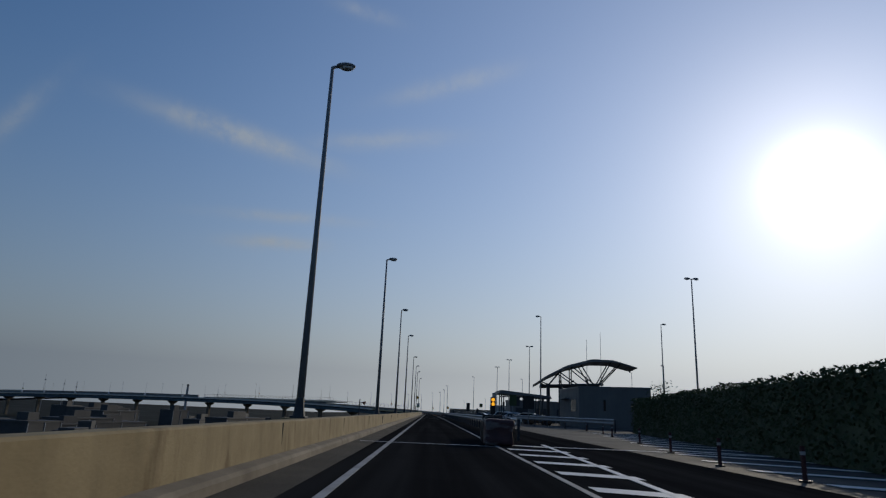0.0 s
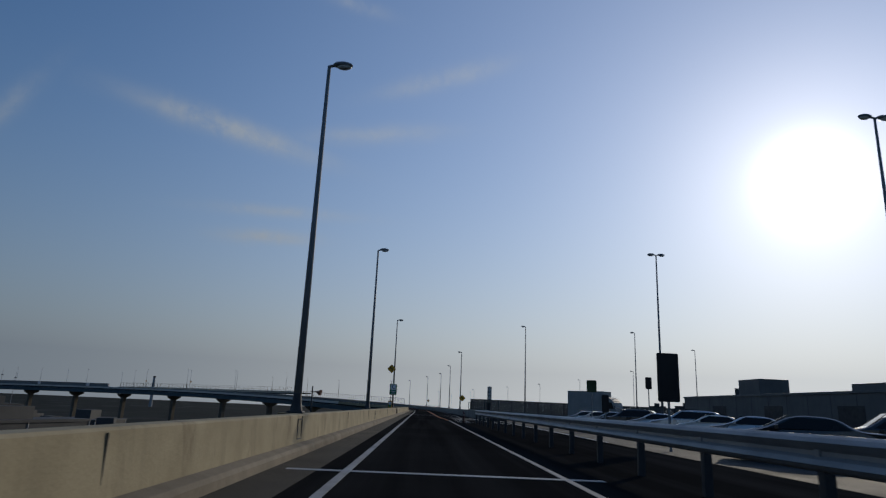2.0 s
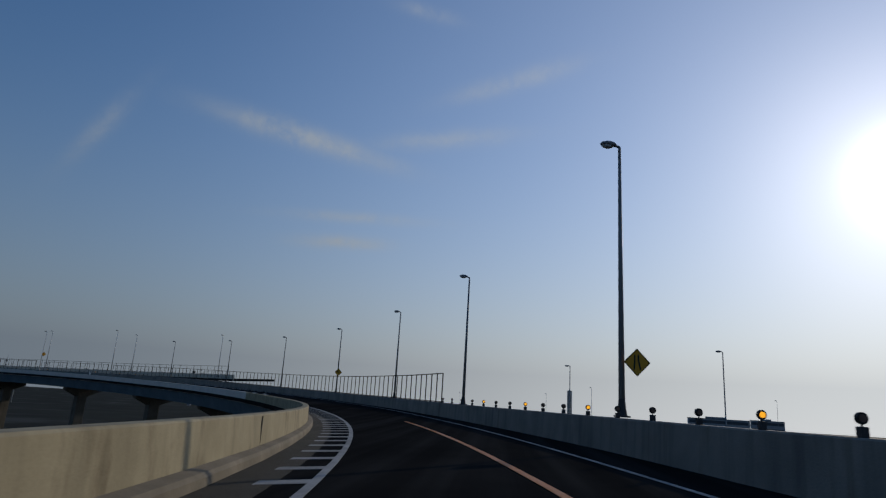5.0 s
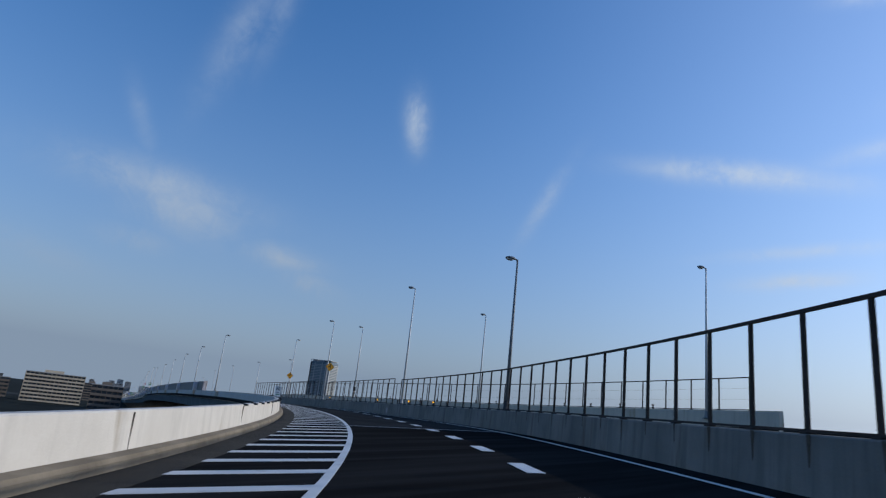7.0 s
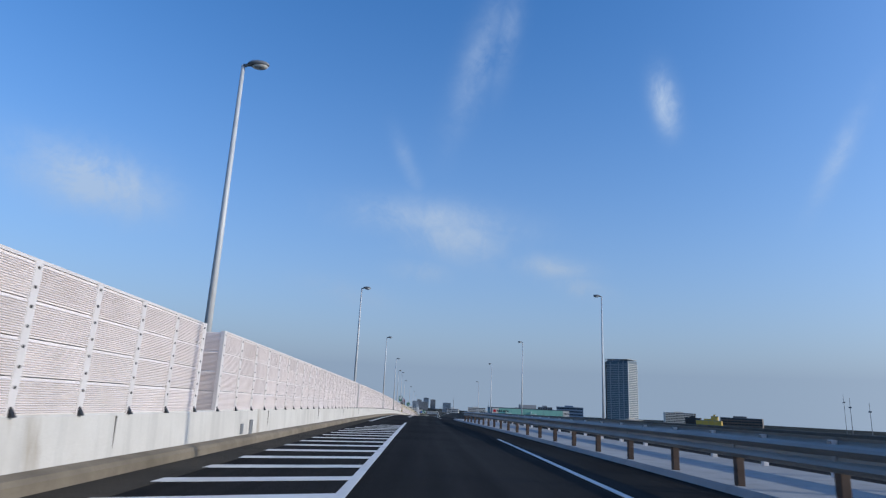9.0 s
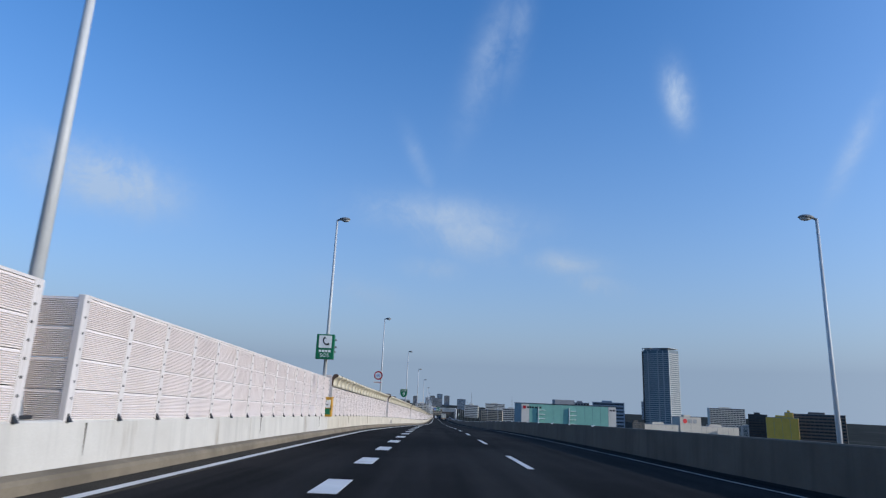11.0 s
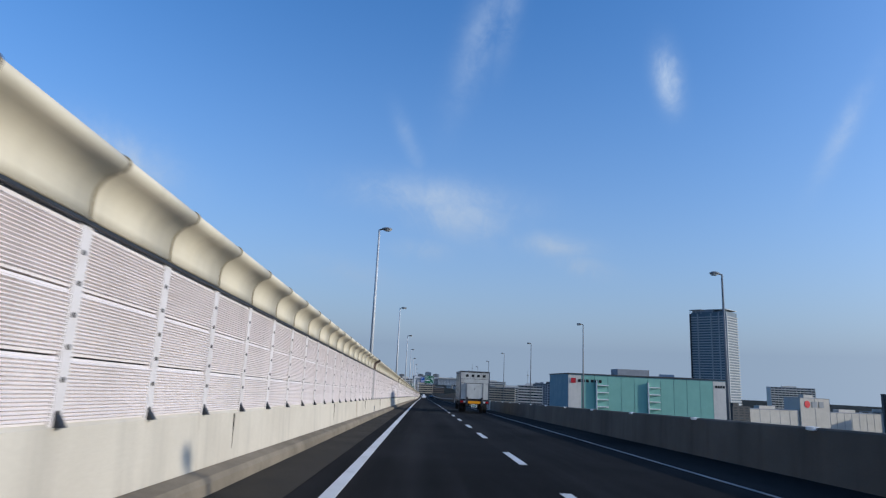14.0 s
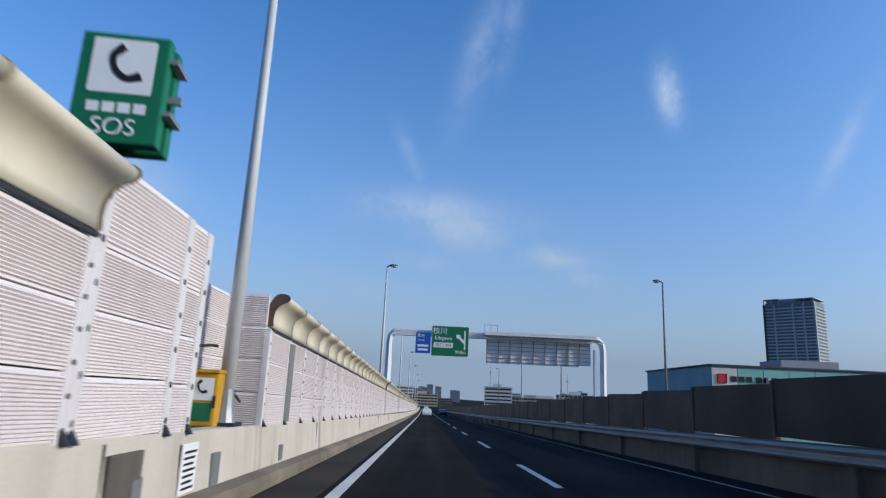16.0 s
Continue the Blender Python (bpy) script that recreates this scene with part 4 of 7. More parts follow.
# tall brown screen on the median wall further on, with its steel beam
s0, s1 = 1042.0, 1400.0
screen_top = empty("median_screen", at(1200, 7.2, 0.9))
inv = screen_top.matrix_basis.inverted()
SCREEN = material("brown screen panel", (0.026, 0.021, 0.019), (0.016, 0.014, 0.013), grain=1.5, amount=0.8, rough=0.6, each=0.3)
short_panel = mesh_of("panel", box(-0.03, 0.03, -0.79, 0.79, 0, 1.16, 0.01), SCREEN)
long_panel = mesh_of("panel", box(-0.03, 0.03, -1.97, 1.97, 0, 1.16, 0.01), SCREEN)
sp_mesh = mesh_of("post", box(-0.06, 0.06, -0.05, 0.05, 0, 1.2, 0.01), RUST)
wall_joint = mesh_of("wall_joint", box(-0.012, 0.006, -0.035, 0.035, 0.1, 0.9), RUST)
s = 1042.0
while s < s1:
    near = s < 1106.0
    pitch = 1.66 if near else 4.0
    piece("post", sp_mesh, screen_top, inv @ at(s, 7.2, 0.92))
    piece("panel", short_panel if near else long_panel, screen_top, inv @ at(s + pitch / 2, 7.2, 0.94))
    if near:
        piece("wall_joint", wall_joint, wall_main_grey, at(s, main_wall(s)))
    s += pitch
tagged(screen_top, "dark brown screen of long panels along the median wall", "screen")
guard_rail(lambda s: 6.85, 1107.0, 1400.0, 6.0, 0.62, 0.9, CONCRETE_BROWN, "pale steel beam bolted along the median wall", -1)


# ---- parking area beside the first stretch ----
pa_edge = [(-60, 2.6), (0, 3.2), (30, 4.7), (203, 4.7), (215, 7.9), (250, 40), (250, 140), (-130, 140), (-130, 2.6)]
bm = bmesh.new()
lo, hi = [], []
for s, u in pa_edge:
    lo.append(bm.verts.new(place(s, u, -16.2)))
    hi.append(bm.verts.new(place(s, u, -0.02)))
bm.faces.new(hi)
for i in range(len(lo)):
    j = (i + 1) % len(lo)
    bm.faces.new((lo[i], lo[j], hi[j], hi[i]))
bmesh.ops.recalc_face_normals(bm, faces=bm.faces)
PA_ASPHALT = material("parking asphalt", (0.075, 0.074, 0.07), (0.042, 0.042, 0.04), spec=0.12, grain=2.5, amount=0.9, rough=0.8, bump=0.4, fine=40, stain=(0.03, 0.03, 0.03), stain_scale=(0.12, 0.12, 0.12), stain_low=0.55, stain_high=0.7)
tagged(part("parking_ground", bm, PA_ASPHALT), "grey worn asphalt of the parking area", "ground", kind="structure")

# the pale worn patch before the parapet nose, and worn lines of the exit lane
bm = bmesh.new()
rim = [(201.0, 3.2), (202.3, 6.3), (198.0, 5.9), (190.0, 5.4), (188.5, 3.3)]
bm.faces.new([bm.verts.new(place(a, b, 0.005)) for a, b in rim])
bmesh.ops.recalc_face_normals(bm, faces=bm.faces)
part("asphalt_patch", bm, PA_ASPHALT, road)
for s0, s1, u0, u1 in ((193.0, 198.2, 6.0, 5.3), (186.0, 191.0, 6.3, 5.7), (178.0, 184.0, 7.2, 6.5)):
    stripe(lambda s: float(np.interp(s, [s0, s1], [u0, u1])), 0.14, s0, s1, PAINT, road, "worn_line", z=0.012)
# gore hatching and the lines of the entry
for k in range(9):
    s = 2.0 + k * 3.0
    u0, u1 = 2.75, 2.75 + 0.3 + (4.1 - 2.75) * min(1, (s + 4) / 26)
    bm = bmesh.new()
    pts = [(s, u0 + 0.1), (s + 0.75, u0 + 0.1), (s + 0.2, u1 + 0.5), (s - 0.55, u1 + 0.5)]
    bm.faces.new([bm.verts.new(place(a, b, 0.008)) for a, b in pts][::-1])
    part("gore_stripe", bm, PAINT, road)
stripe(lambda s: float(np.interp(s, [-40, 0, 28], [2.9, 3.6, 4.9])), 0.16, -40, 28, PAINT, road, "edge_line", z=0.012)
for k in range(16):
    s = 3 + k * 3.6
    bm = bmesh.new()
    u0 = float(np.interp(s, [0, 20, 64], [8.4, 8.9, 15.2]))
    pts = [(s, u0), (s + 0.7, u0), (s - 1.4, u0 + 4.0), (s - 2.1, u0 + 4.0)]
    bm.faces.new([bm.verts.new(place(a, b, 0.006)) for a, b in pts][::-1])
    part("hatch_stripe", bm, PAINT, road)
bm = bmesh.new()
box(4.9, 14, 0, 0.25, 0.0, 0.006, bm=bm)
part("cross_line", bm, PAINT, road, m=at(26, 0, 0.002))
for s, u0, u1 in ((24.8, -3, 2.5), (118.5, -2.5, 3.2), (135.8, -2.5, 3.2), (212.0, -2.5, 5.6), (292.5, -2.2, 5.0), (466.0, -3.4, 6.4)):
    part("expansion_joint", sweep([(u0, 0.001), (u1, 0.001), (u1, 0.009), (u0, 0.009)], s - 0.12, s + 0.12, 0.24), GALV, road)
for k, (s, u) in enumerate([(155.0 + 5.0 * k, 8.0) for k in range(8)]):
    part("bay_line", box(0, 0.12, -2.6, 2.6, 0.001, 0.006), PAINT, road, m=at(s, u, -0.02, 0))
for k in range(5):
    bm = box(0, 1.3, -0.1, 0.1, 0.001, 0.007)
    part("gore_stripe", bm, PAINT, road, m=at(178.5 + k * 2.6, 3.0, 0.0, -20))


# ---- signs, boxes and small things along the road ----
SIGN_GREEN = material("sign green", (0.01, 0.16, 0.07), (0.008, 0.13, 0.06), rough=0.4, grain=0.6, bump=0.0)
SIGN_BLUE = material("sign blue", (0.015, 0.10, 0.45), (0.012, 0.08, 0.36), rough=0.4, grain=0.6, bump=0.0)
SIGN_WHITE = material("sign white", (0.80, 0.80, 0.78), (0.7, 0.7, 0.68), rough=0.4, grain=0.6, bump=0.0)
SIGN_YELLOW = material("sign yellow", (0.68, 0.33, 0.02), (0.56, 0.26, 0.02), rough=0.4, grain=0.6, bump=0.0)
SIGN_RED = material("sign red", (0.60, 0.03, 0.04), (0.5, 0.03, 0.04), rough=0.4, grain=0.6, bump=0.0)
BLACK = material("black paint", (0.015, 0.015, 0.016), (0.01, 0.01, 0.01), rough=0.5, grain=0.5)
PHONE_YELLOW = material("emergency box yellow", (0.55, 0.30, 0.02), (0.4, 0.2, 0.02), rough=0.5, grain=0.4)
AMBER = material("amber lens", (0.9, 0.38, 0.02), (0.7, 0.28, 0.02), rough=0.25, grain=0.1)
AMBER_LIT = material("lit amber lamp", (1.0, 0.42, 0.03), (1.0, 0.4, 0.03), rough=0.3, grain=0.1, emit=2.5)
WHITE_PAINT = material("white vehicle paint", (0.72, 0.72, 0.70), (0.6, 0.6, 0.58), grain=0.8, amount=0.5, rough=0.35, bump=0.02, coat=0.3, streak=0.15)


def lettering(text, size):
    """Flat letters as a mesh, lying in x and z, facing -y."""
    cu = bpy.data.curves.new("letters", "FONT")
    cu.body, cu.size, cu.align_x, cu.align_y, cu.extrude = text, size, "CENTER", "CENTER", 0.004
    ob = bpy.data.objects.new("letters", cu)
    data = bpy.data.meshes.new_from_object(ob)
    bpy.data.objects.remove(ob)
    bpy.data.curves.remove(cu)
    bm = bmesh.new()
    bm.from_mesh(data)
    bpy.data.meshes.remove(data)
    bm.transform(Matrix.Rotation(radians(90), 4, "X"))
    return bm


def polygon(points, depth=0.012, y=0.0):
    return extrude(points, depth, "y", start=y)


def disc(r, n=28, cx=0.0, cz=0.0):
    return [(cx + r * math.cos(2 * math.pi * k / n), cz + r * math.sin(2 * math.pi * k / n)) for k in range(n)]


def rounded(w, h, r, n=5):
    pts = []
    for cx, cz, a in ((w / 2 - r, h / 2 - r, 0), (-w / 2 + r, h / 2 - r, 90), (-w / 2 + r, -h / 2 + r, 180), (w / 2 - r, -h / 2 + r, 270)):
        pts += [(cx + r * math.cos(radians(a + 90 * k / n)), cz + r * math.sin(radians(a + 90 * k / n))) for k in range(n + 1)]
    return pts


# signs face the oncoming car: their front is -y
def diamond_sign(m, picture, side=0.62):
    top = empty("warning_sign", m)
    d = side * 1.2
    plate = part("plate", polygon([(d, 0), (0, d), (-d, 0), (0, -d)], 0.02), SIGN_YELLOW, top)
    rim = bmesh.new()
    for a, b in (((d, 0), (0, d)), ((0, d), (-d, 0)), ((-d, 0), (0, -d)), ((0, -d), (d, 0))):
        tube([(a[0] * 0.95, -0.004, a[1] * 0.95), (b[0] * 0.95, -0.004, b[1] * 0.95)], 0.014, 6, rim)
    part("border", rim, BLACK, plate)
    if picture == "merge":
        part("arrow", polygon([(0.13, -0.44), (0.13, 0.44), (0.02, 0.44), (0.02, 0.27), (-0.01, 0.17), (-0.08, 0.1), (-0.35, -0.03), (-0.31, -0.13), (-0.06, -0.02), (0.02, 0.04), (0.02, -0.44)], 0.006, -0.008), BLACK, plate)
    elif picture == "narrow":
        part("symbol", polygon([(-0.22, -0.4), (-0.14, -0.4), (-0.1, 0.1), (-0.1, 0.4), (-0.18, 0.4), (-0.18, 0.1)], 0.006, -0.008), BLACK, plate)
        part("symbol", polygon([(0.22, -0.4), (0.14, -0.4), (0.02, 0.1), (0.02, 0.4), (0.1, 0.4), (0.1, 0.12)], 0.006, -0.008), BLACK, plate)
    else:
        part("arrow", polygon([(0.22, -0.4), (0.12, -0.4), (0.1, -0.08), (-0.18, 0.1), (-0.24, 0.0), (-0.38, 0.3), (-0.06, 0.3), (-0.12, 0.2), (0.2, 0.0)], 0.006, -0.008), BLACK, plate)
    for ob in plate.children:
        if ob.name.startswith(("arrow", "symbol")):
            ob.scale = (d / 0.74, 1, d / 0.74)
    part("bracket", box(-0.05, 0.05, 0.02, 0.16, -0.04, 0.04), GALV, top)
    return tagged(top, "yellow diamond warning sign clamped to a lamp pole", "road sign", "yellow warning signs")


diamond_sign(at(197.5, -3.82, 5.2, 0), "curve", 0.42)
diamond_sign(at(232.0, 6.62, 2.78), "curve", 0.47)
diamond_sign(at(329.4, 7.7, 2.7), "narrow", 0.37)
diamond_sign(at(393.6, 6.3, 3.6), "curve", 0.42)
diamond_sign(at(521.8, 5.15, 5.3), "merge", 0.5)
diamond_sign(at(553.1, 7.2, 5.0), "merge", 0.5)
lamp_row(11.7, [(553.3, 7.42, 0.11, 0, 11.31), (575.0, 12.56, -1.72, 180, 11.00), (616.5, 14.17, -1.10, 180, 11.63), (655.2, 13.83, -0.98, 180, 11.81), (695.2, 13.84, -1.12, 180, 11.89), (728, 14.2, -2.8, 180)], "slender sunlit-toned steel street lamp on the main line", POLE_SUNLIT)


lamp_row(10.4, [(502.5, 17.75, 1.17, 180), (529.6, 11.43, 1.82, 180), (475, 23.3, 1.2, 180)], "slender sunlit-toned steel street lamp behind the far fence", POLE_SUNLIT)


control = empty("control_box", at(529.6, 11.43, 3.1))
part("case", box(-0.14, 0.14, -0.16, -0.06, -0.28, 0.28, 0.02), DARK_METAL, control)
part("lower_case", box(-0.1, 0.1, -0.15, -0.06, -0.75, -0.5, 0.02), DARK_METAL, control)
part("clamp", box(-0.08, 0.08, -0.08, 0.08, -0.05, 0.05), GALV, control)
tagged(control, "dark control box clamped to a sunlit-toned lamp pole", "control box")


def handset(s=1.0):
    arc = [(math.cos(a) * 0.25, math.sin(a) * 0.3) for a in np.linspace(radians(125), radians(235), 9)]
    pts = [(x + 0.12, z) for x, z in arc] + [(0.13, -0.3), (0.15, -0.17), (0.05, -0.16)] + [(x * 0.55 + 0.08, z * 0.62) for x, z in reversed(arc)] + [(0.05, 0.16), (0.15, 0.17), (0.13, 0.3)]
    c, q = math.cos(radians(32)) * s, math.sin(radians(32)) * s
    return [(x * c - z * q, x * q + z * c) for x, z in pts]


def phone_sign(m):
    """A green double-sided emergency telephone sign box."""
    top = empty("emergency_phone_sign", m)
    for y in (-0.16, 0.16):
        case = part("case", box(-0.52, 0.52, y - 0.1, y + 0.1, -0.72, 0.72, 0.03), SIGN_GREEN, top, "green lamp box")
        face = -1 if y < 0 else 1
        part("panel", polygon(rounded(0.74, 0.72, 0.03), 0.012, y + face * 0.106 - 0.006), SIGN_WHITE, case)
        for ch in case.children:
            ch.location.z = 0.28
        ph = part("handset", polygon(handset(0.95), 0.01, y + face * 0.118 - 0.005), BLACK, case)
        ph.location.z = 0.28
        for k in range(4):
            part("mark", box(-0.34 + k * 0.18, -0.2 + k * 0.18, y + face * 0.104 - 0.004, y + face * 0.104 + 0.004, -0.33, -0.2), SIGN_WHITE, case)
    bm = lettering("SOS", 0.3)
    part("lettering", bm, SIGN_WHITE, top, m=pose(0, -0.268, -0.52))
    for z in (-0.3, 0.4):
        part("bracket", box(0.5, 0.62, -0.22, 0.22, z, z + 0.06), GALV, top)
    part("clamp", box(-0.04, 0.66, -0.03, 0.03, -0.05, 0.05), GALV, top)
    return tagged(top, "green emergency telephone sign box with a handset picture", "road sign", "emergency phone signs")


def phone_box(m):
    top = empty("emergency_phone", m)
    box_part = part("case", box(-0.26, 0.26, -0.2, 0.2, 0, 0.86, 0.03), PHONE_YELLOW, top)
    part("hood", box(-0.28, 0.28, -0.24, 0.2, 0.86, 0.92, 0.015), PHONE_YELLOW, top)
    part("label_plate", box(-0.2, 0.2, -0.212, -0.2, 0.42, 0.78), SIGN_WHITE, box_part)
    part("handset", polygon([(x, z + 0.62) for x, z in handset(0.42)], 0.006, -0.222), BLACK, box_part)
    part("label_plate", box(-0.2, 0.2, -0.212, -0.2, 0.1, 0.38), SIGN_GREEN, box_part)
    part("handle", box(0.22, 0.25, -0.23, -0.2, 0.3, 0.5), DARK_METAL, box_part)
    return tagged(top, "yellow emergency telephone cabinet beside a lamp pole", "telephone box", "emergency phones")


phone_sign(at(197.4, -3.5, 2.9) @ Matrix.Diagonal((0.76, 0.8, 0.83, 1.0)))
phone_box(at(197.2, -3.75, 0.86) @ Matrix.Scale(0.82, 4))
phone_sign(at(1151.4, -3.2, 4.1, 6) @ Matrix.Scale(0.8, 4))
phone_box(at(1154.2, -3.0, 0.86) @ Matrix.Scale(0.8, 4))
phone_sign(at(737.1, -5.65, 4.2, 4) @ Matrix.Scale(0.85, 4))
phone_box(at(736.6, -5.25, 0.83))
# switch box in the recess and its cables to the lamp
switch = empty("switch_box", at(1153.3, left_wall(1153.3) - 0.68, 1.75))
part("case", box(-0.1, 0.1, -0.16, 0.16, 0, 0.3, 0.015), GALV, switch)
to = switch.matrix_basis.inverted() @ at(1154.4, -2.9, 0.0)
base = to.translation
part("cable", tube([(0.08, 0.1, 0.15), (0.2, 0.4, 0.1), base + Vector((-0.12, -0.15, 1.93)), base + Vector((-0.08, 0, 1.93))], 0.022, 6), BLACK, switch)
part("cable", tube([base + Vector((0.09, 0, 1.72)), base + Vector((0.12, 0.08, 1.5)), base + Vector((0.13, 0.3, 1.3)), base + Vector((0.1, 0.75, 1.18))], 0.02, 6), BLACK, switch)
tagged(switch, "grey switch box with black cables behind the lamp pole", "switch box")


def speed_sign(m):
    top = empty("speed_limit_sign", m)
    plate = part("plate", polygon(disc(0.5), 0.02), SIGN_WHITE, top)
    ring = bmesh.new()
    o, i = disc(0.5, 36), disc(0.36, 36)
    ov, iv = [ring.verts.new((x, -0.006, z)) for x, z in o], [ring.verts.new((x, -0.006, z)) for x, z in i]
    for k in range(36):
        ring.faces.new((ov[k], iv[k], iv[(k + 1) % 36], ov[(k + 1) % 36]))
    bmesh.ops.solidify(ring, geom=ring.faces[:], thickness=0.004)
    part("border", ring, SIGN_RED, plate)
    part("lettering", lettering("60", 0.44), SIGN_BLUE, plate, m=pose(0, -0.008, 0))
    lower = part("lower_plate", box(-0.5, 0.5, 0, 0.02, -0.88, -0.68), SIGN_WHITE, top)
    part("arrow", polygon([(-0.42, -0.8), (0.2, -0.8), (0.2, -0.84), (0.42, -0.78), (0.2, -0.72), (0.2, -0.76), (-0.42, -0.76)], 0.006, -0.008), SIGN_RED, lower)
    part("bracket", box(0.1, 0.5, 0.02, 0.1, -0.04, 0.04), GALV, top)
    return tagged(top, "round white speed limit sign with a red rim", "road sign")


speed_sign(at(772.1, -6.1, 5.05) @ Matrix.Scale(0.9, 4))
route = empty("route_sign", at(805.9, -5.05, 4.72))
shield = part("plate", polygon([(-0.55, 0.6), (-0.55, 0.0), (-0.45, -0.35), (-0.2, -0.58), (0.0, -0.64), (0.2, -0.58), (0.45, -0.35), (0.55, 0.0), (0.55, 0.6)], 0.03), SIGN_GREEN, route)
part("border", polygon([(-0.59, 0.64), (-0.59, 0.0), (-0.48, -0.38), (-0.21, -0.62), (0.0, -0.68), (0.21, -0.62), (0.48, -0.38), (0.59, 0.0), (0.59, 0.64)], 0.01, 0.012), SIGN_WHITE, shield)
part("lettering", lettering("9", 0.72), SIGN_WHITE, shield, m=pose(0, -0.006, -0.18))
part("lettering", lettering("深川線", 0.3), SIGN_WHITE, shield, m=pose(0, -0.006, 0.36))
part("bracket", box(0.1, 0.5, 0.03, 0.12, -0.04, 0.04), GALV, route)
tagged(route, "green route shield sign with white lettering", "road sign")

# construction joints of the parapet
joint_mesh = mesh_of("parapet_joint", box(-0.025, 0.003, -0.007, 0.007, 0.02, 0.82), CONCRETE_BROWN)
for k in range(-3, 34):
    s = 9.7 * k + 4.0
    piece("parapet_joint", joint_mesh, wall_left if s < 100 else wall_left_tan, at(s, left_wall(s) - 0.02))
for k in range(90):
    s = 428 + 9.9 * k
    piece("parapet_joint", joint_mesh, wall_left_white if s < 737 else wall_left_far, at(s, left_wall(s) - 0.02))
# inspection plates and cable boxes set in the parapet
for s, h in ((42.6, 0.3), (85.7, 0.3), (125.7, 0.3), (139.5, 0.3), (164.1, 0.3), (198.9, 0.3)):
    bm = bmesh.new()
    for a, b, c, d in ((-0.26, 0.26, h + 0.44, h + 0.47), (-0.26, 0.26, h, h + 0.025), (-0.26, -0.235, h, h + 0.47), (0.235, 0.26, h, h + 0.47)):
        box(0.0, 0.02, a, b, c, d, bm=bm)
    part("plate_frame", bm, DARK_METAL, wall_left if s < 100 else wall_left_tan, m=at(s, left_wall(s) - 0.03))
part("cover_plate", box(-0.01, 0.03, -0.3, 0.3, 0.12, 0.74, 0.01), CONCRETE_BROWN, wall_left_far, "large brown steel cover", m=at(1151.05, left_wall(1151.05) - 0.015))
for s in (551, 552.2, 583.5, 584.4, 490, 491, 772.5, 773.4, 840.0, 840.9, 909.5, 997.5, 1029.2, 1093.2, 1124.2, 1151.3, 1153.4, 1156.9):
    big = (int(s * 10) % 2 == 0)
    w, h = (0.13, 0.3) if big else (0.1, 0.16)
    bm = box(-0.01, 0.03, -w, w, 0.42 - h, 0.42 + h * 0.6, 0.008)
    part("cover_plate", bm, GALV, wall_left_white if s < 737 else wall_left_far, m=at(s, left_wall(s) - 0.015))
board = empty("notice_board", at(1152.5, left_wall(1152.5) - 0.01, 0.45))
part("plate", box(0.0, 0.02, -0.22, 0.22, -0.2, 0.3, 0.005), SIGN_WHITE, board)
for k in range(7):
    part("text_bar", box(0.02, 0.024, -0.17, 0.17 - 0.03 * (k % 3), 0.2 - k * 0.06, 0.225 - k * 0.06), BLACK, board)
tagged(board, "small white notice plate with dark lines on the parapet", "notice")
copy_thing(board, at(196.1, left_wall(196.1) - 0.01, 0.56))
# rusted steel strap at the lamp's foot and bent cable bars on the parapet
part("foot_strap", box(-0.02, 0.03, -0.26, 0.26, 0.02, 0.85, 0.008), RUST, wall_left_tan, m=at(197.25, left_wall(197.25) - 0.005))
for s, low, high_z in ((198.7, 0.14, 0.64), (196.4, 0.12, 0.3)):
    part("cable_bar", tube([(0.02, -0.24, high_z), (0.03, 0.2, high_z), (0.03, 0.24, high_z - 0.04), (0.03, 0.24, low + 0.04), (0.03, 0.2, low), (0.02, -0.24, low)], 0.022, 8), DARK_METAL, wall_left_tan, m=at(s, left_wall(s) + 0.0))

# drip brackets along the pale parapet
clip_mesh = mesh_of("parapet_clip", box(-0.16, 0.05, -0.12, 0.12, -0.05, 0.02, 0.006), DARK_METAL)
for k in range(48):
    s = 458 + k * 2.25
    piece("parapet_clip", clip_mesh, wall_left_white, at(s, left_wall(s), PARAPET))
white_clip = mesh_of("parapet_clip", box(-0.03, 0.12, -0.09, 0.09, -0.05, 0.015, 0.006), SIGN_WHITE)
for k in range(60):
    s = 735 + k * 5.0
    if s < 1040:
        piece("parapet_clip", white_clip, wall_main, at(s, main_wall(s), 0.92))

# delineators on the outer parapet
DULL_LENS = material("dull unlit lens", (0.16, 0.09, 0.06), (0.1, 0.06, 0.05), rough=0.35, grain=0.1)
def delineator(m, lit):
    top = empty("delineator", m)
    part("block", box(-0.06, 0.06, -0.06, 0.06, 0, 0.15, 0.012), DARK_METAL, top)
    part("stem", tube([(0, 0, 0.15), (0, 0, 0.2)], 0.015, 8), DARK_METAL, top)
    head = part("housing", extrude(disc(0.085, 18, 0, 0.265), 0.06, "y", start=-0.03), BLACK, top)
    part("lens", extrude(disc(0.055, 18, 0, 0.265), 0.012, "y", start=-0.042), AMBER_LIT if lit else DULL_LENS, head)
    return tagged(top, "round lit amber delineator on the parapet edge" if lit else "round unlit dark delineator on the parapet edge", "delineator", "delineators along the bend")


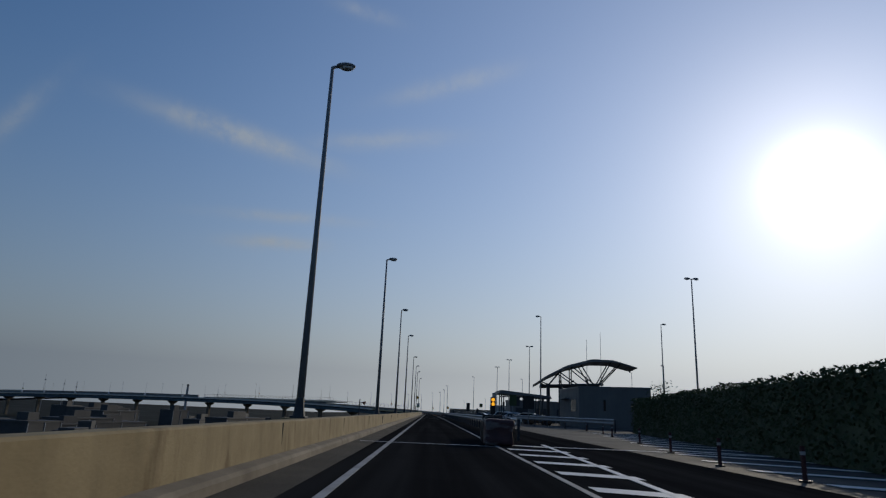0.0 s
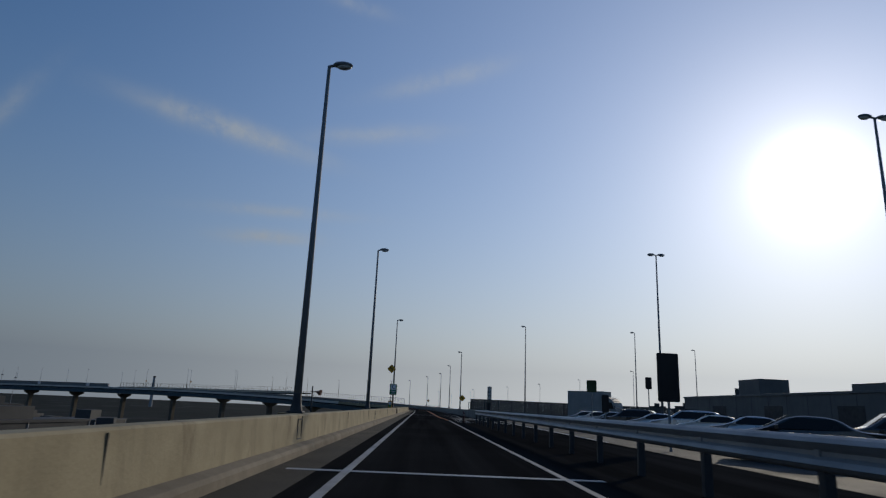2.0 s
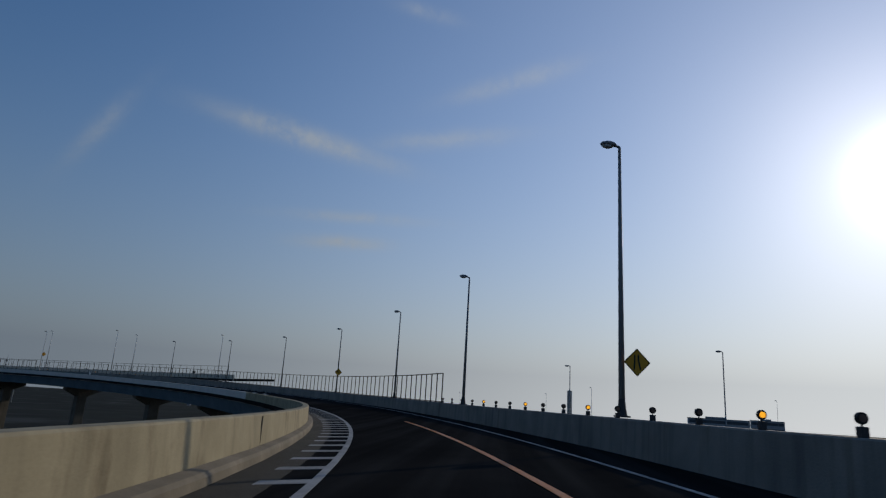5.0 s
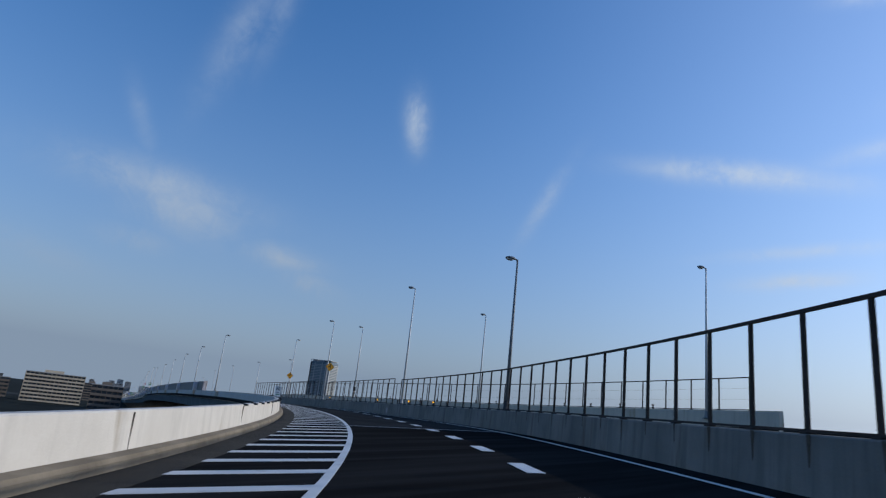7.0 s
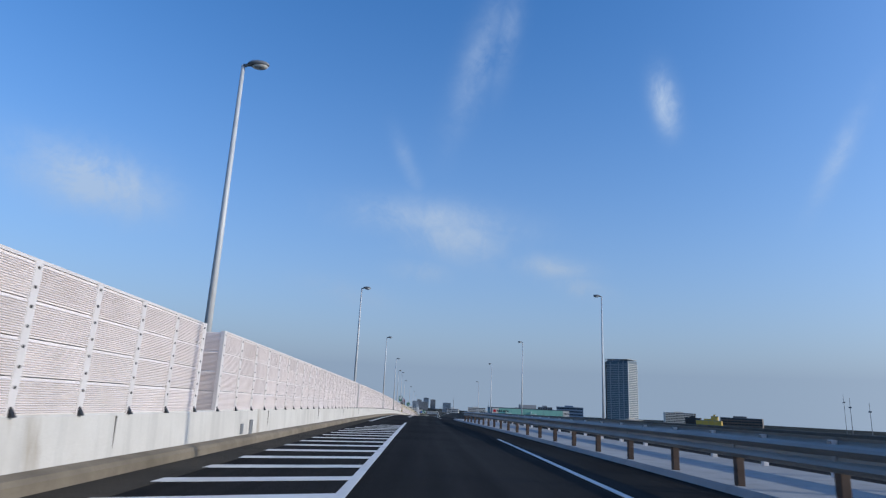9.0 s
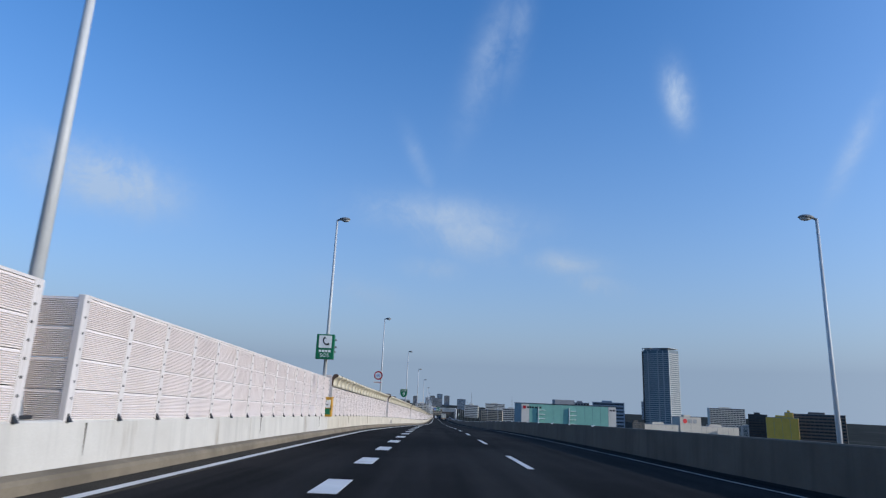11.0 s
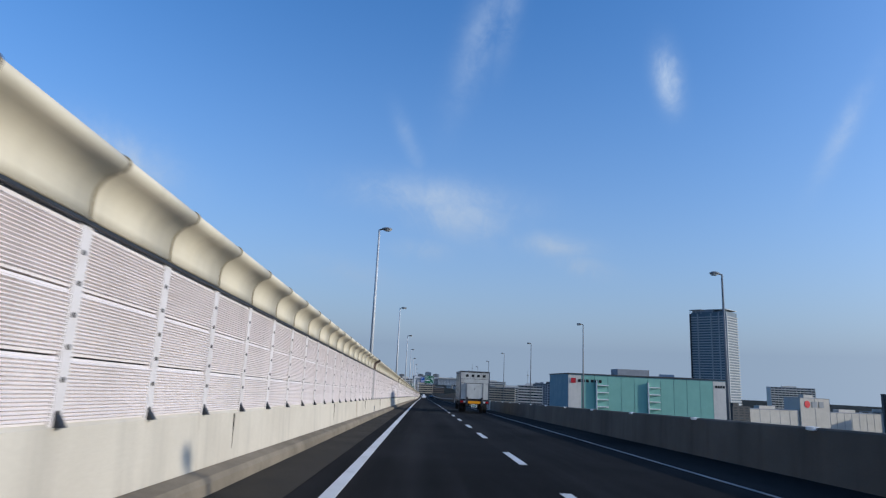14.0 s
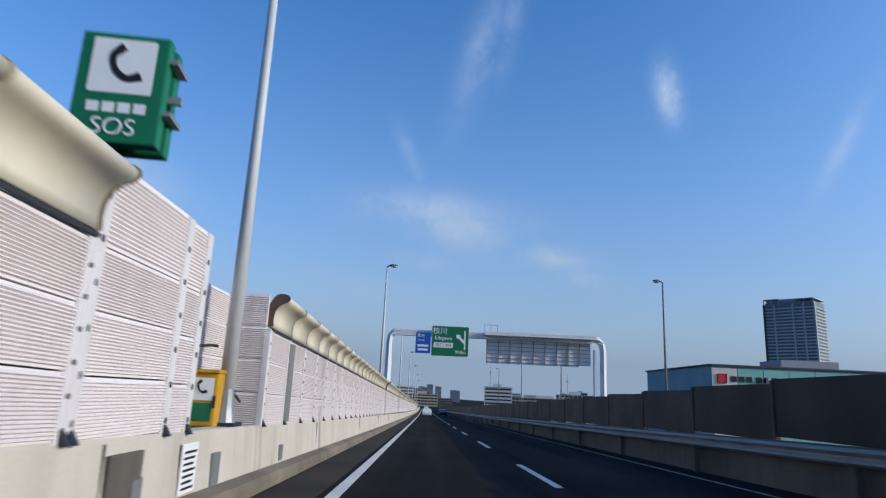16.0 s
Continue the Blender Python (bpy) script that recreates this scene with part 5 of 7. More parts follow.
dark_one = delineator(at(299.1, right_wall(299.1) + 0.17, 0.98), False)
lit_one = delineator(at(321.2, right_wall(321.2) + 0.17, 0.98), True)
for k in range(24):
    s = 299.1 + 2.45 * k
    if k in (0, 9):
        continue
    copy_thing(lit_one if k in (3, 13, 16, 19) else dark_one, at(s, right_wall(s) + 0.17, 0.98))
for k in range(23):
    s = 478.8 + 3.3 * k
    if s < 566:
        if k % 2 == 0 or k < 5:
            copy_thing(lit_one if k in (1, 3, 6, 12) else dark_one, at(s, right_wall(s) + 0.05, 1.0))
        copy_thing(dark_one, at(s + 1.0, far_wall(s + 1.0) - 0.17, 0.98 + lift(s + 1.0)))

# siren pole below the parapet
siren = empty("loudspeaker_mast", at(347.0, -28.0, -16.0))
part("mast", tube([(0, 0, 0), (0, 0, 23.1)], [0.35, 0.22], 10), DARK_METAL, siren)
part("arm", tube([(-0.6, 0, 21.4), (0.9, 0.1, 21.4)], 0.1, 8), DARK_METAL, siren)
part("bracket", tube([(0.5, 0.1, 21.4), (0.7, 0.1, 20.2), (0.1, 0, 20.1)], 0.06, 8), DARK_METAL, siren)
HORN = material("dull red horn paint", (0.1, 0.035, 0.025), (0.06, 0.025, 0.02), rough=0.5, grain=0.8)
for x, y in ((0.9, 0.0), (1.4, 0.5)):
    part("horn", tube([(x, y, 21.4), (x + 0.5, y - 0.1, 21.3), (x + 1.1, y - 0.3, 21.15), (x + 1.5, y - 0.5, 21.05)], [0.15, 0.25, 0.6, 1.0], 16), HORN, siren)
tagged(siren, "dark mast with two dull red horn loudspeakers", "loudspeaker")

# ---- overhead gantry ----
GANTRY = material("gantry white paint", (0.72, 0.73, 0.72), (0.58, 0.58, 0.57), grain=1.2, amount=0.6, rough=0.5, streak=0.3, bump=0.05)
gantry = empty("sign_gantry", at(1203, 0, 0))


def bent_leg(u0, sign):
    pts = [(u0, 0, -2.0), (u0, 0, 7.1), (u0 + sign * 0.08, 0, 7.7), (u0 + sign * 0.45, 0, 8.1), (u0 + sign * 1.0, 0, 8.2)]
    return tube(pts, 0.3, 4)


part("leg", bent_leg(-3.55, 1), GANTRY, gantry)
part("leg", bent_leg(16.0, -1), GANTRY, gantry)
part("leg", tube([(15.2, 0, 0.5), (15.2, 0, 7.2)], 0.12, 8), GANTRY, gantry)
part("beam", box(-3.3, 15.0, -0.22, 0.22, 7.75, 8.3, 0.03), GANTRY, gantry)
part("walkway", box(5.0, 15.2, -0.9, -0.25, 8.05, 8.4, 0.02), GANTRY, gantry)
rail = bmesh.new()
for x in (5.0, 5.6, 6.2):
    tube([(x, -0.6, 8.4), (x, -0.6, 9.0)], 0.02, 6, rail)
tube([(5.0, -0.6, 9.0), (6.2, -0.6, 9.0)], 0.02, 6, rail)
part("handrail", rail, GALV, gantry)
tagged(gantry, "white steel gantry spanning both carriageways", "sign gantry")
exit_sign = empty("exit_sign", at(1202.4, 1.95, 7.35))
face = part("plate", polygon(rounded(3.3, 2.65, 0.12), 0.06), SIGN_GREEN, exit_sign)
part("border", polygon(rounded(3.42, 2.77, 0.14), 0.03, 0.02), SIGN_WHITE, face)
part("lettering", lettering("枝川", 0.66), SIGN_WHITE, face, m=pose(-0.95, -0.006, 0.86))
part("lettering", lettering("Edagawa", 0.46), SIGN_WHITE, face, m=pose(-0.62, -0.006, 0.25))
tag = part("number_plate", polygon([(x - 0.62, z - 0.38) for x, z in rounded(1.75, 0.46, 0.05)], 0.01, -0.01), SIGN_WHITE, face)
part("lettering", lettering("出口 906", 0.38), SIGN_GREEN, tag, m=pose(-0.62, -0.016, -0.38))
part("lettering", lettering("900m", 0.44), SIGN_WHITE, face, m=pose(0.95, -0.006, -0.98))
part("arrow", polygon([(1.25, -0.7), (1.38, -0.7), (1.38, 0.95), (1.25, 0.95), (1.25, 0.1), (0.85, 0.48), (0.95, 0.58), (0.52, 0.62), (0.58, 0.2), (0.68, 0.32), (1.25, -0.22)], 0.01, -0.01), SIGN_WHITE, face)
part("bracket", box(-1.2, 1.2, 0.06, 0.4, 0.3, 0.5), GALV, exit_sign)
tagged(exit_sign, "green overhead exit sign with white lettering and an arrow", "road sign")
blue_sign = empty("direction_sign", at(1202.4, -0.5, 7.1))
face = part("plate", polygon(rounded(1.35, 1.85, 0.08), 0.05), SIGN_BLUE, blue_sign)
part("lettering", lettering("豊洲", 0.34), SIGN_WHITE, face, m=pose(-0.22, -0.006, 0.62))
part("lettering", lettering("Toyosu", 0.22), SIGN_WHITE, face, m=pose(-0.18, -0.006, 0.25))
for z, w in ((-0.25, 1.0), (-0.6, 0.9)):
    part("text_bar", box(-w / 2, w / 2, -0.008, 0.0, z - 0.09, z + 0.09), SIGN_WHITE, face)
part("bracket", box(-0.4, 0.4, 0.05, 0.4, 0.6, 0.75), GALV, blue_sign)
tagged(blue_sign, "blue direction sign with white lettering hung on the gantry", "road sign")
sign_back = empty("overhead_sign_rear", at(1203.2, 9.6, 6.35))
for k in range(9):
    x = -4.25 + k * 1.07
    low = -0.72 if k < 8 else -0.55
    part("panel", box(x, x + 1.02, 0.1, 0.14, low, 1.45), GANTRY, sign_back)
    part("rib", box(x - 0.04, x + 0.04, -0.06, 0.1, low, 1.45), GALV, sign_back)
for z in (-0.6, -0.25, 0.1, 0.45, 0.8, 1.15):
    part("stiffener", box(-4.25, 5.3, 0.02, 0.1, z, z + 0.05), GALV, sign_back)
tagged(sign_back, "ribbed grey back of an overhead sign for the other carriageway", "road sign")


# ---- delivery truck in the right lane ----
TRUCK_SIDE = material("truck aluminium siding", (0.50, 0.47, 0.40), (0.38, 0.355, 0.3), grain=0.9, amount=0.8, rough=0.5, metal=0.1, bump=0.05, streak=0.4)
TRUCK_GROOVE = material("dark groove of the siding", (0.03, 0.028, 0.026), (0.045, 0.04, 0.036), grain=0.4, rough=0.8)
# rails and corner posts have their shade painted in as dark blue-grey
TRUCK_RAIL = material("blue-grey edge profile darkened for shade", (0.13, 0.14, 0.155), (0.09, 0.1, 0.11), grain=0.7, amount=0.7, rough=0.5, metal=0.3, bump=0.04)
TRUCK_DIRTY = material("stained white rear door", (0.62, 0.62, 0.58), (0.42, 0.41, 0.37), grain=0.6, amount=0.8, rough=0.5, bump=0.05, streak=0.5, stain=(0.16, 0.13, 0.09), stain_scale=(1.5, 1.5, 0.7), stain_low=0.6, stain_high=0.8)
CAB = material("dark truck cab paint", (0.02, 0.025, 0.05), (0.015, 0.018, 0.035), grain=0.7, rough=0.35, coat=0.0, spec=0.25, bump=0.0)
CAB_BAND = material("pale cab band", (0.45, 0.46, 0.40), (0.36, 0.37, 0.32), grain=0.5, rough=0.35, coat=0.4, bump=0.0)
# tyre black, which also paints the shade on rims and underbody parts
TYRE_AND_SHADE = material("black of tyres and shaded underbody", (0.02, 0.02, 0.02), (0.03, 0.03, 0.03), grain=0.2, rough=0.9, bump=0.2)
MIRROR = material("mirror", (0.9, 0.9, 0.9), (0.9, 0.9, 0.9), rough=0.1, metal=1.0, bump=0.0)
GLASS = material("dark window glass", (0.012, 0.014, 0.016), (0.01, 0.011, 0.012), rough=0.2, bump=0.0, spec=0.2)
RED_LENS = material("red lamp lens", (0.45, 0.015, 0.02), (0.35, 0.01, 0.015), rough=0.2, bump=0.0)
CLEAR_LENS = material("clear lamp lens", (0.6, 0.6, 0.58), (0.5, 0.5, 0.48), rough=0.15, bump=0.0)


def wheel(name, parent, x, y, r, w):
    ty = part("wheel", tube([(x - w / 2, y, r), (x - w / 2 + 0.03, y, r), (x + w / 2 - 0.03, y, r), (x + w / 2, y, r)], [r * 0.9, r, r, r * 0.9], 24), TYRE_AND_SHADE, parent)
    part("rim", tube([(x - w / 2 - 0.012, y, r), (x + w / 2 + 0.012, y, r)], r * 0.56, 16), TYRE_AND_SHADE, ty)
    return ty


truck = empty("delivery_truck", at(1013.3, 4.0, 0.0))
W, L, ZB, ZT = 1.15, 6.1, 0.96, 3.17
body = part("cargo_box", box(-W + 0.03, W - 0.03, 0.05, L, ZB, ZT - 0.03, 0.02), TRUCK_GROOVE, truck)
for side in (-1, 1):
    bm = bmesh.new()
    n = 40
    pitch = (ZT - 0.2 - ZB - 0.12) / n
    for k in range(n):
        z = ZB + 0.14 + k * pitch
        a = [bm.verts.new((side * (W - 0.016), y, z)) for y in (0.12, L - 0.05)]
        b = [bm.verts.new((side * (W + 0.004), y, z + pitch * 0.1)) for y in (0.12, L - 0.05)]
        c = [bm.verts.new((side * (W + 0.004), y, z + pitch * 0.8)) for y in (0.12, L - 0.05)]
        d = [bm.verts.new((side * (W - 0.016), y, z + pitch * 0.9)) for y in (0.12, L - 0.05)]
        for p, q in ((a, b), (b, c), (c, d)):
            bm.faces.new((p[0], p[1], q[1], q[0]))
    bmesh.ops.recalc_face_normals(bm, faces=bm.faces)
    part("siding", bm, TRUCK_SIDE, body)
    for y in (1.3, 2.6, 3.9, 5.1):
        part("seam", box(min(side * W, side * (W + 0.012)), max(side * W, side * (W + 0.012)), y - 0.007, y + 0.007, ZB + 0.1, ZT - 0.1), TRUCK_GROOVE, body)
    part("top_rail", box(min(side * (W - 0.06), side * (W + 0.015)), max(side * (W - 0.06), side * (W + 0.015)), 0.0, L, ZT - 0.14, ZT, 0.015), TRUCK_RAIL, body)
    part("bottom_rail", box(min(side * (W - 0.06), side * (W + 0.015)), max(side * (W - 0.06), side * (W + 0.015)), 0.0, L, ZB - 0.06, ZB + 0.12, 0.015), TRUCK_RAIL, body)
    part("corner_post", box(min(side * (W - 0.08), side * (W + 0.012)), max(side * (W - 0.08), side * (W + 0.012)), -0.03, 0.12, ZB, ZT, 0.01), TRUCK_RAIL, body)
part("front_edge", box(-W, W, L - 0.02, L + 0.05, ZB, ZT, 0.02), TRUCK_RAIL, body)
part("roof_edge", box(-W - 0.01, W + 0.01, -0.05, 0.1, ZT - 0.05, ZT + 0.02, 0.01), TRUCK_RAIL, body)
header = part("name_board", box(-W + 0.06, W - 0.06, -0.04, 0.04, ZT - 0.58, ZT - 0.1, 0.01), TRUCK_DIRTY, body, "white header board with four dark marks")
for k in range(4):
    part("mark", box(-0.72 + k * 0.44, -0.5 + k * 0.44, -0.048, -0.038, ZT - 0.44, ZT - 0.24), BLACK, header)
part("door_frame", box(-W + 0.06, W - 0.06, -0.02, 0.04, ZT - 0.9, ZT - 0.6, 0.01), TRUCK_DIRTY, body)
for side in (-1, 1):
    part("rear_door", box(min(side * 0.68, side * (W - 0.1)), max(side * 0.68, side * (W - 0.1)), -0.02, 0.04, ZB + 0.08, ZT - 0.92, 0.01), TRUCK_DIRTY, body, "stained white narrow door")
    part("lift_guide", box(min(side * 0.6, side * 0.68), max(side * 0.6, side * 0.68), -0.12, 0.02, ZB - 0.1, ZT - 0.92, 0.01), GALV, body)
    part("lift_arm", box(min(side * 0.5, side * 0.64), max(side * 0.5, side * 0.64), -0.16, 0.3, 0.55, 1.2, 0.02), DARK_METAL, truck)
lift = part("tail_lift", box(-0.6, 0.6, -0.1, -0.04, ZB + 0.12, ZT - 0.94, 0.02), TRUCK_DIRTY, truck, "scratched white tail lift plate folded up")
part("latch", box(-0.015, 0.015, -0.12, -0.1, 1.75, 1.95), BLACK, lift)
part("warning_board", box(-0.6, 0.5, -0.13, -0.1, 0.72, 0.92, 0.01), AMBER, truck)
part("rear_beam", box(-W, W, -0.02, 0.16, 0.72, 0.98, 0.02), DARK_METAL, truck)
plate = part("licence_plate", box(-0.22, 0.22, -0.1, -0.08, 0.46, 0.66), SIGN_WHITE, truck)
for k in range(3):
    part("text_bar", box(-0.17 + k * 0.12, -0.08 + k * 0.12, -0.106, -0.1, 0.5, 0.6), SIGN_GREEN, plate)
for side in (-1, 1):
    cl = part("tail_lamp", box(min(side * 0.68, side * 1.1), max(side * 0.68, side * 1.1), -0.1, 0.0, 0.76, 0.93, 0.015), DARK_METAL, truck)
    part("red_lens", box(min(side * 0.86, side * 1.08), max(side * 0.86, side * 1.08), -0.115, -0.1, 0.78, 0.91), RED_LENS, cl)
    part("clear_lens", box(min(side * 0.7, side * 0.84), max(side * 0.7, side * 0.84), -0.115, -0.1, 0.78, 0.91), CLEAR_LENS, cl)
    # underbody parts are painted near-black for the shade beneath the box
    part("under_bar", tube([(side * 0.68, -0.05, 0.74), (side * 0.68, -0.05, 0.4), (side * 1.1, -0.05, 0.4), (side * 1.1, -0.05, 0.74)], 0.025, 8), TYRE_AND_SHADE, truck)
    part("chassis_rail", box(min(side * 0.38, side * 0.5), max(side * 0.38, side * 0.5), 0.2, L + 1.4, 0.55, 0.85), TYRE_AND_SHADE, truck)
    wheel("wheel", truck, side * 0.98, 1.7, 0.42, 0.26)
    wheel("wheel", truck, side * 0.68, 1.7, 0.42, 0.26)
    wheel("wheel", truck, side * 0.98, L + 0.75, 0.42, 0.27)
    part("side_guard", box(min(side * 1.0, side * 1.05), max(side * 1.0, side * 1.05), 2.6, 5.4, 0.5, 0.6), TYRE_AND_SHADE, truck)
    part("side_guard", box(min(side * 1.0, side * 1.05), max(side * 1.0, side * 1.05), 2.6, 5.4, 0.74, 0.82), TYRE_AND_SHADE, truck)
    for y in (2.7, 3.6, 4.5, 5.3):
        part("bracket", box(min(side * 0.97, side * 1.02), max(side * 0.97, side * 1.02), y, y + 0.06, 0.48, 0.95), TYRE_AND_SHADE, truck)
    part("mudguard", extrude([(1.7 + 0.55 * math.cos(a), 0.45 + 0.55 * math.sin(a)) for a in np.linspace(0.2, math.pi - 0.2, 9)] + [(1.7 + 0.5 * math.cos(a), 0.45 + 0.5 * math.sin(a)) for a in np.linspace(math.pi - 0.2, 0.2, 9)], 0.5, "x", start=0.58 if side > 0 else -1.08), TYRE_AND_SHADE, truck)
part("fuel_tank", box(-0.98, -0.55, 3.0, 4.2, 0.42, 0.86, 0.06), TYRE_AND_SHADE, truck)
# cab: outline in y and z
cab_side = [(L + 0.12, 0.55), (L + 0.12, 2.14), (L + 0.3, 2.27), (L + 0.95, 2.32), (L + 1.25, 2.24), (L + 1.68, 1.5), (L + 1.76, 1.15), (L + 1.76, 0.5)]
cab = part("cab", extrude(cab_side, 2.1, "x", start=-1.05), CAB, truck, "glossy dark blue forward-control cab")
for side in (-1, 1):
    x0, x1 = (1.05, 1.062) if side > 0 else (-1.062, -1.05)
    part("cab_window", extrude([(L + 0.82, 1.48), (L + 0.82, 2.08), (L + 1.18, 2.11), (L + 1.5, 1.5)], x1 - x0, "x", start=x0), GLASS, cab)
    part("rear_window", extrude([(L + 0.36, 1.55), (L + 0.36, 2.02), (L + 0.62, 2.05), (L + 0.62, 1.55)], x1 - x0, "x", start=x0), GLASS, cab)
    part("band", extrude([(L + 0.14, 1.2), (L + 0.14, 1.38), (L + 1.3, 1.38), (L + 1.7, 1.25), (L + 1.7, 1.1), (L + 1.3, 1.2)], x1 - x0, "x", start=x0), CAB_BAND, cab)
    part("step", box(x0, x1 + 0.04 if side > 0 else x1, L + 1.0, L + 1.6, 0.42, 0.5), DARK_METAL, cab)
    arm_x = side * 1.05
    part("mirror_arm", tube([(arm_x, L + 1.2, 2.2), (arm_x + side * 0.32, L + 1.55, 2.18), (arm_x + side * 0.36, L + 1.6, 2.05), (arm_x + side * 0.34, L + 1.6, 1.55), (arm_x + side * 0.02, L + 1.62, 1.35)], 0.018, 8), BLACK, cab)
    mir = part("mirror", box(min(arm_x + side * 0.26, arm_x + side * 0.48), max(arm_x + side * 0.26, arm_x + side * 0.48), L + 1.57, L + 1.64, 1.66, 2.04, 0.03), BLACK, cab)
    part("mirror_glass", box(min(arm_x + side * 0.28, arm_x + side * 0.46), max(arm_x + side * 0.28, arm_x + side * 0.46), L + 1.56, L + 1.568, 1.69, 2.01), MIRROR, mir)
    bm2 = bmesh.new()
    bmesh.ops.create_uvsphere(bm2, u_segments=12, v_segments=8, radius=0.1)
    bm2.transform(Matrix.Translation((arm_x + side * 0.16, L + 1.52, 1.98)) @ Matrix.Diagonal((1.1, 0.7, 0.8, 1)))
    part("round_mirror", bm2, BLACK, cab, smooth=True)
part("windscreen", extrude([(L + 1.28, 2.18), (L + 1.67, 1.5), (L + 1.68, 1.51), (L + 1.29, 2.19)], 1.9, "x", start=-0.95), GLASS, cab)
part("bumper", box(-1.08, 1.08, L + 1.72, L + 1.86, 0.32, 0.62, 0.04), CAB_BAND, cab)
tagged(truck, "white box truck with ribbed aluminium sides and stained rear doors", "truck")


# ---- parked cars ----
def car(paint, m, kind="sedan", label=""):
    """A parked car, nose towards +y."""
    top = empty("parked_car", m)
    shapes = {
        "sedan": ([(-2.2, 0.35), (-2.25, 0.75), (-2.1, 0.98), (-1.3, 1.02), (-0.75, 1.38), (0.35, 1.42), (1.15, 1.0), (1.95, 0.86), (2.25, 0.65), (2.25, 0.3), (1.95, 0.25), (-2.0, 0.25)], 1.72, [(-1.15, 1.04), (-0.7, 1.33), (0.3, 1.36), (0.98, 1.02)]),
        "van": ([(-2.2, 0.35), (-2.25, 0.9), (-2.15, 1.8), (-1.9, 1.9), (0.9, 1.9), (1.35, 1.6), (1.75, 1.12), (2.15, 0.95), (2.3, 0.6), (2.25, 0.3), (2.0, 0.26), (-2.0, 0.26)], 1.7, [(-2.05, 1.15), (-2.0, 1.72), (0.85, 1.74), (1.45, 1.15)]),
        "suv": ([(-2.1, 0.4), (-2.15, 0.9), (-2.05, 1.2), (-1.75, 1.62), (0.2, 1.66), (0.95, 1.12), (1.9, 0.98), (2.15, 0.7), (2.15, 0.35), (1.9, 0.3), (-1.95, 0.3)], 1.78, [(-1.9, 1.16), (-1.65, 1.54), (0.15, 1.57), (0.75, 1.15)]),
        "kei": ([(-1.65, 0.35), (-1.68, 0.9), (-1.6, 1.62), (-1.4, 1.7), (0.7, 1.68), (1.15, 1.05), (1.6, 0.92), (1.7, 0.6), (1.68, 0.3), (-1.55, 0.27)], 1.48, [(-1.5, 1.08), (-1.45, 1.56), (0.62, 1.55), (0.95, 1.08)])}
    side, wide, glass = shapes[kind]
    ends = side
    for _ in range(2):
        side = [q for a, b in zip(side, side[1:] + side[:1]) for q in ((a[0] * 0.8 + b[0] * 0.2, a[1] * 0.8 + b[1] * 0.2), (a[0] * 0.2 + b[0] * 0.8, a[1] * 0.2 + b[1] * 0.8))]
    bm = bmesh.new()
    rings = []
    for k, (x, pull) in enumerate(((-wide / 2, 0.05), (-wide / 2 + 0.09, 0.0), (wide / 2 - 0.09, 0.0), (wide / 2, 0.05))):
        ring = []
        for y, z in side:
            lean = 0.16 * max(0.0, (z - 0.95) / 0.5) if k in (0, 3) else 0.14 * max(0.0, (z - 0.95) / 0.5)
            ring.append(bm.verts.new((x - math.copysign(lean, x), y * (1 - pull * 0.4), z - (0.03 if k in (0, 3) and z > 0.9 else 0))))
        rings.append(ring)
    n = len(side)
    for a, b in zip(rings, rings[1:]):
        for i in range(n):
            bm.faces.new((a[i], a[(i + 1) % n], b[(i + 1) % n], b[i]))
    bm.faces.new(rings[0][::-1])
    bm.faces.new(rings[-1])
    bmesh.ops.recalc_face_normals(bm, faces=bm.faces)
    shell = part("body", bm, paint, top)
    for sgn in (-1, 1):
        bm = bmesh.new()
        vs = []
        for off in (0.0, 0.012):
            ring = []
            for y, z in glass:
                lean = 0.16 * max(0.0, (z - 0.95) / 0.5)
                ring.append(bm.verts.new((sgn * (wide / 2 - lean + 0.004 + off), y, z - 0.015)))
            vs.append(ring)
        bm.faces.new(vs[1])
        for i in range(4):
            bm.faces.new((vs[0][i], vs[0][(i + 1) % 4], vs[1][(i + 1) % 4], vs[1][i]))
        part("side_window", bm, GLASS, shell)
        part("mirror", box(sgn * (wide / 2 + 0.02) - 0.08, sgn * (wide / 2 + 0.02) + 0.08, glass[-1][0] - 0.25, glass[-1][0] - 0.12, 0.98, 1.12, 0.02), paint, top)
        part("headlight", box(min(sgn * 0.45, sgn * (wide / 2 - 0.05)), max(sgn * 0.45, sgn * (wide / 2 - 0.05)), ends[-4][0] - 0.15, ends[-4][0] - 0.02, 0.62, 0.76, 0.02), CLEAR_LENS, top)
    (y0, z0), (y1, z1) = glass[2], glass[3]
    bm = bmesh.new()
    q = [(-wide / 2 + 0.2, y1 + 0.13, z1 - 0.01), (wide / 2 - 0.2, y1 + 0.13, z1 - 0.01), (wide / 2 - 0.3, y0 + 0.13, z0 + 0.01), (-wide / 2 + 0.3, y0 + 0.13, z0 + 0.01)]
    lo = [bm.verts.new(Vector(p) + Vector((0, 0.03, 0.03))) for p in q]
    hi = [bm.verts.new(Vector(p) + Vector((0, 0.045, 0.045))) for p in q]
    bm.faces.new(hi)
    for i in range(4):
        bm.faces.new((lo[i], lo[(i + 1) % 4], hi[(i + 1) % 4], hi[i]))
    part("windscreen", bm, GLASS, shell)
    base = 1.35 if kind != "kei" else 1.1
    for sgn in (-1, 1):
        for y in (-base, base):
            wheel("wheel", top, sgn * (wide / 2 - 0.1), y, 0.31, 0.2)
    return tagged(top, label, "car", "cars in the parking area")


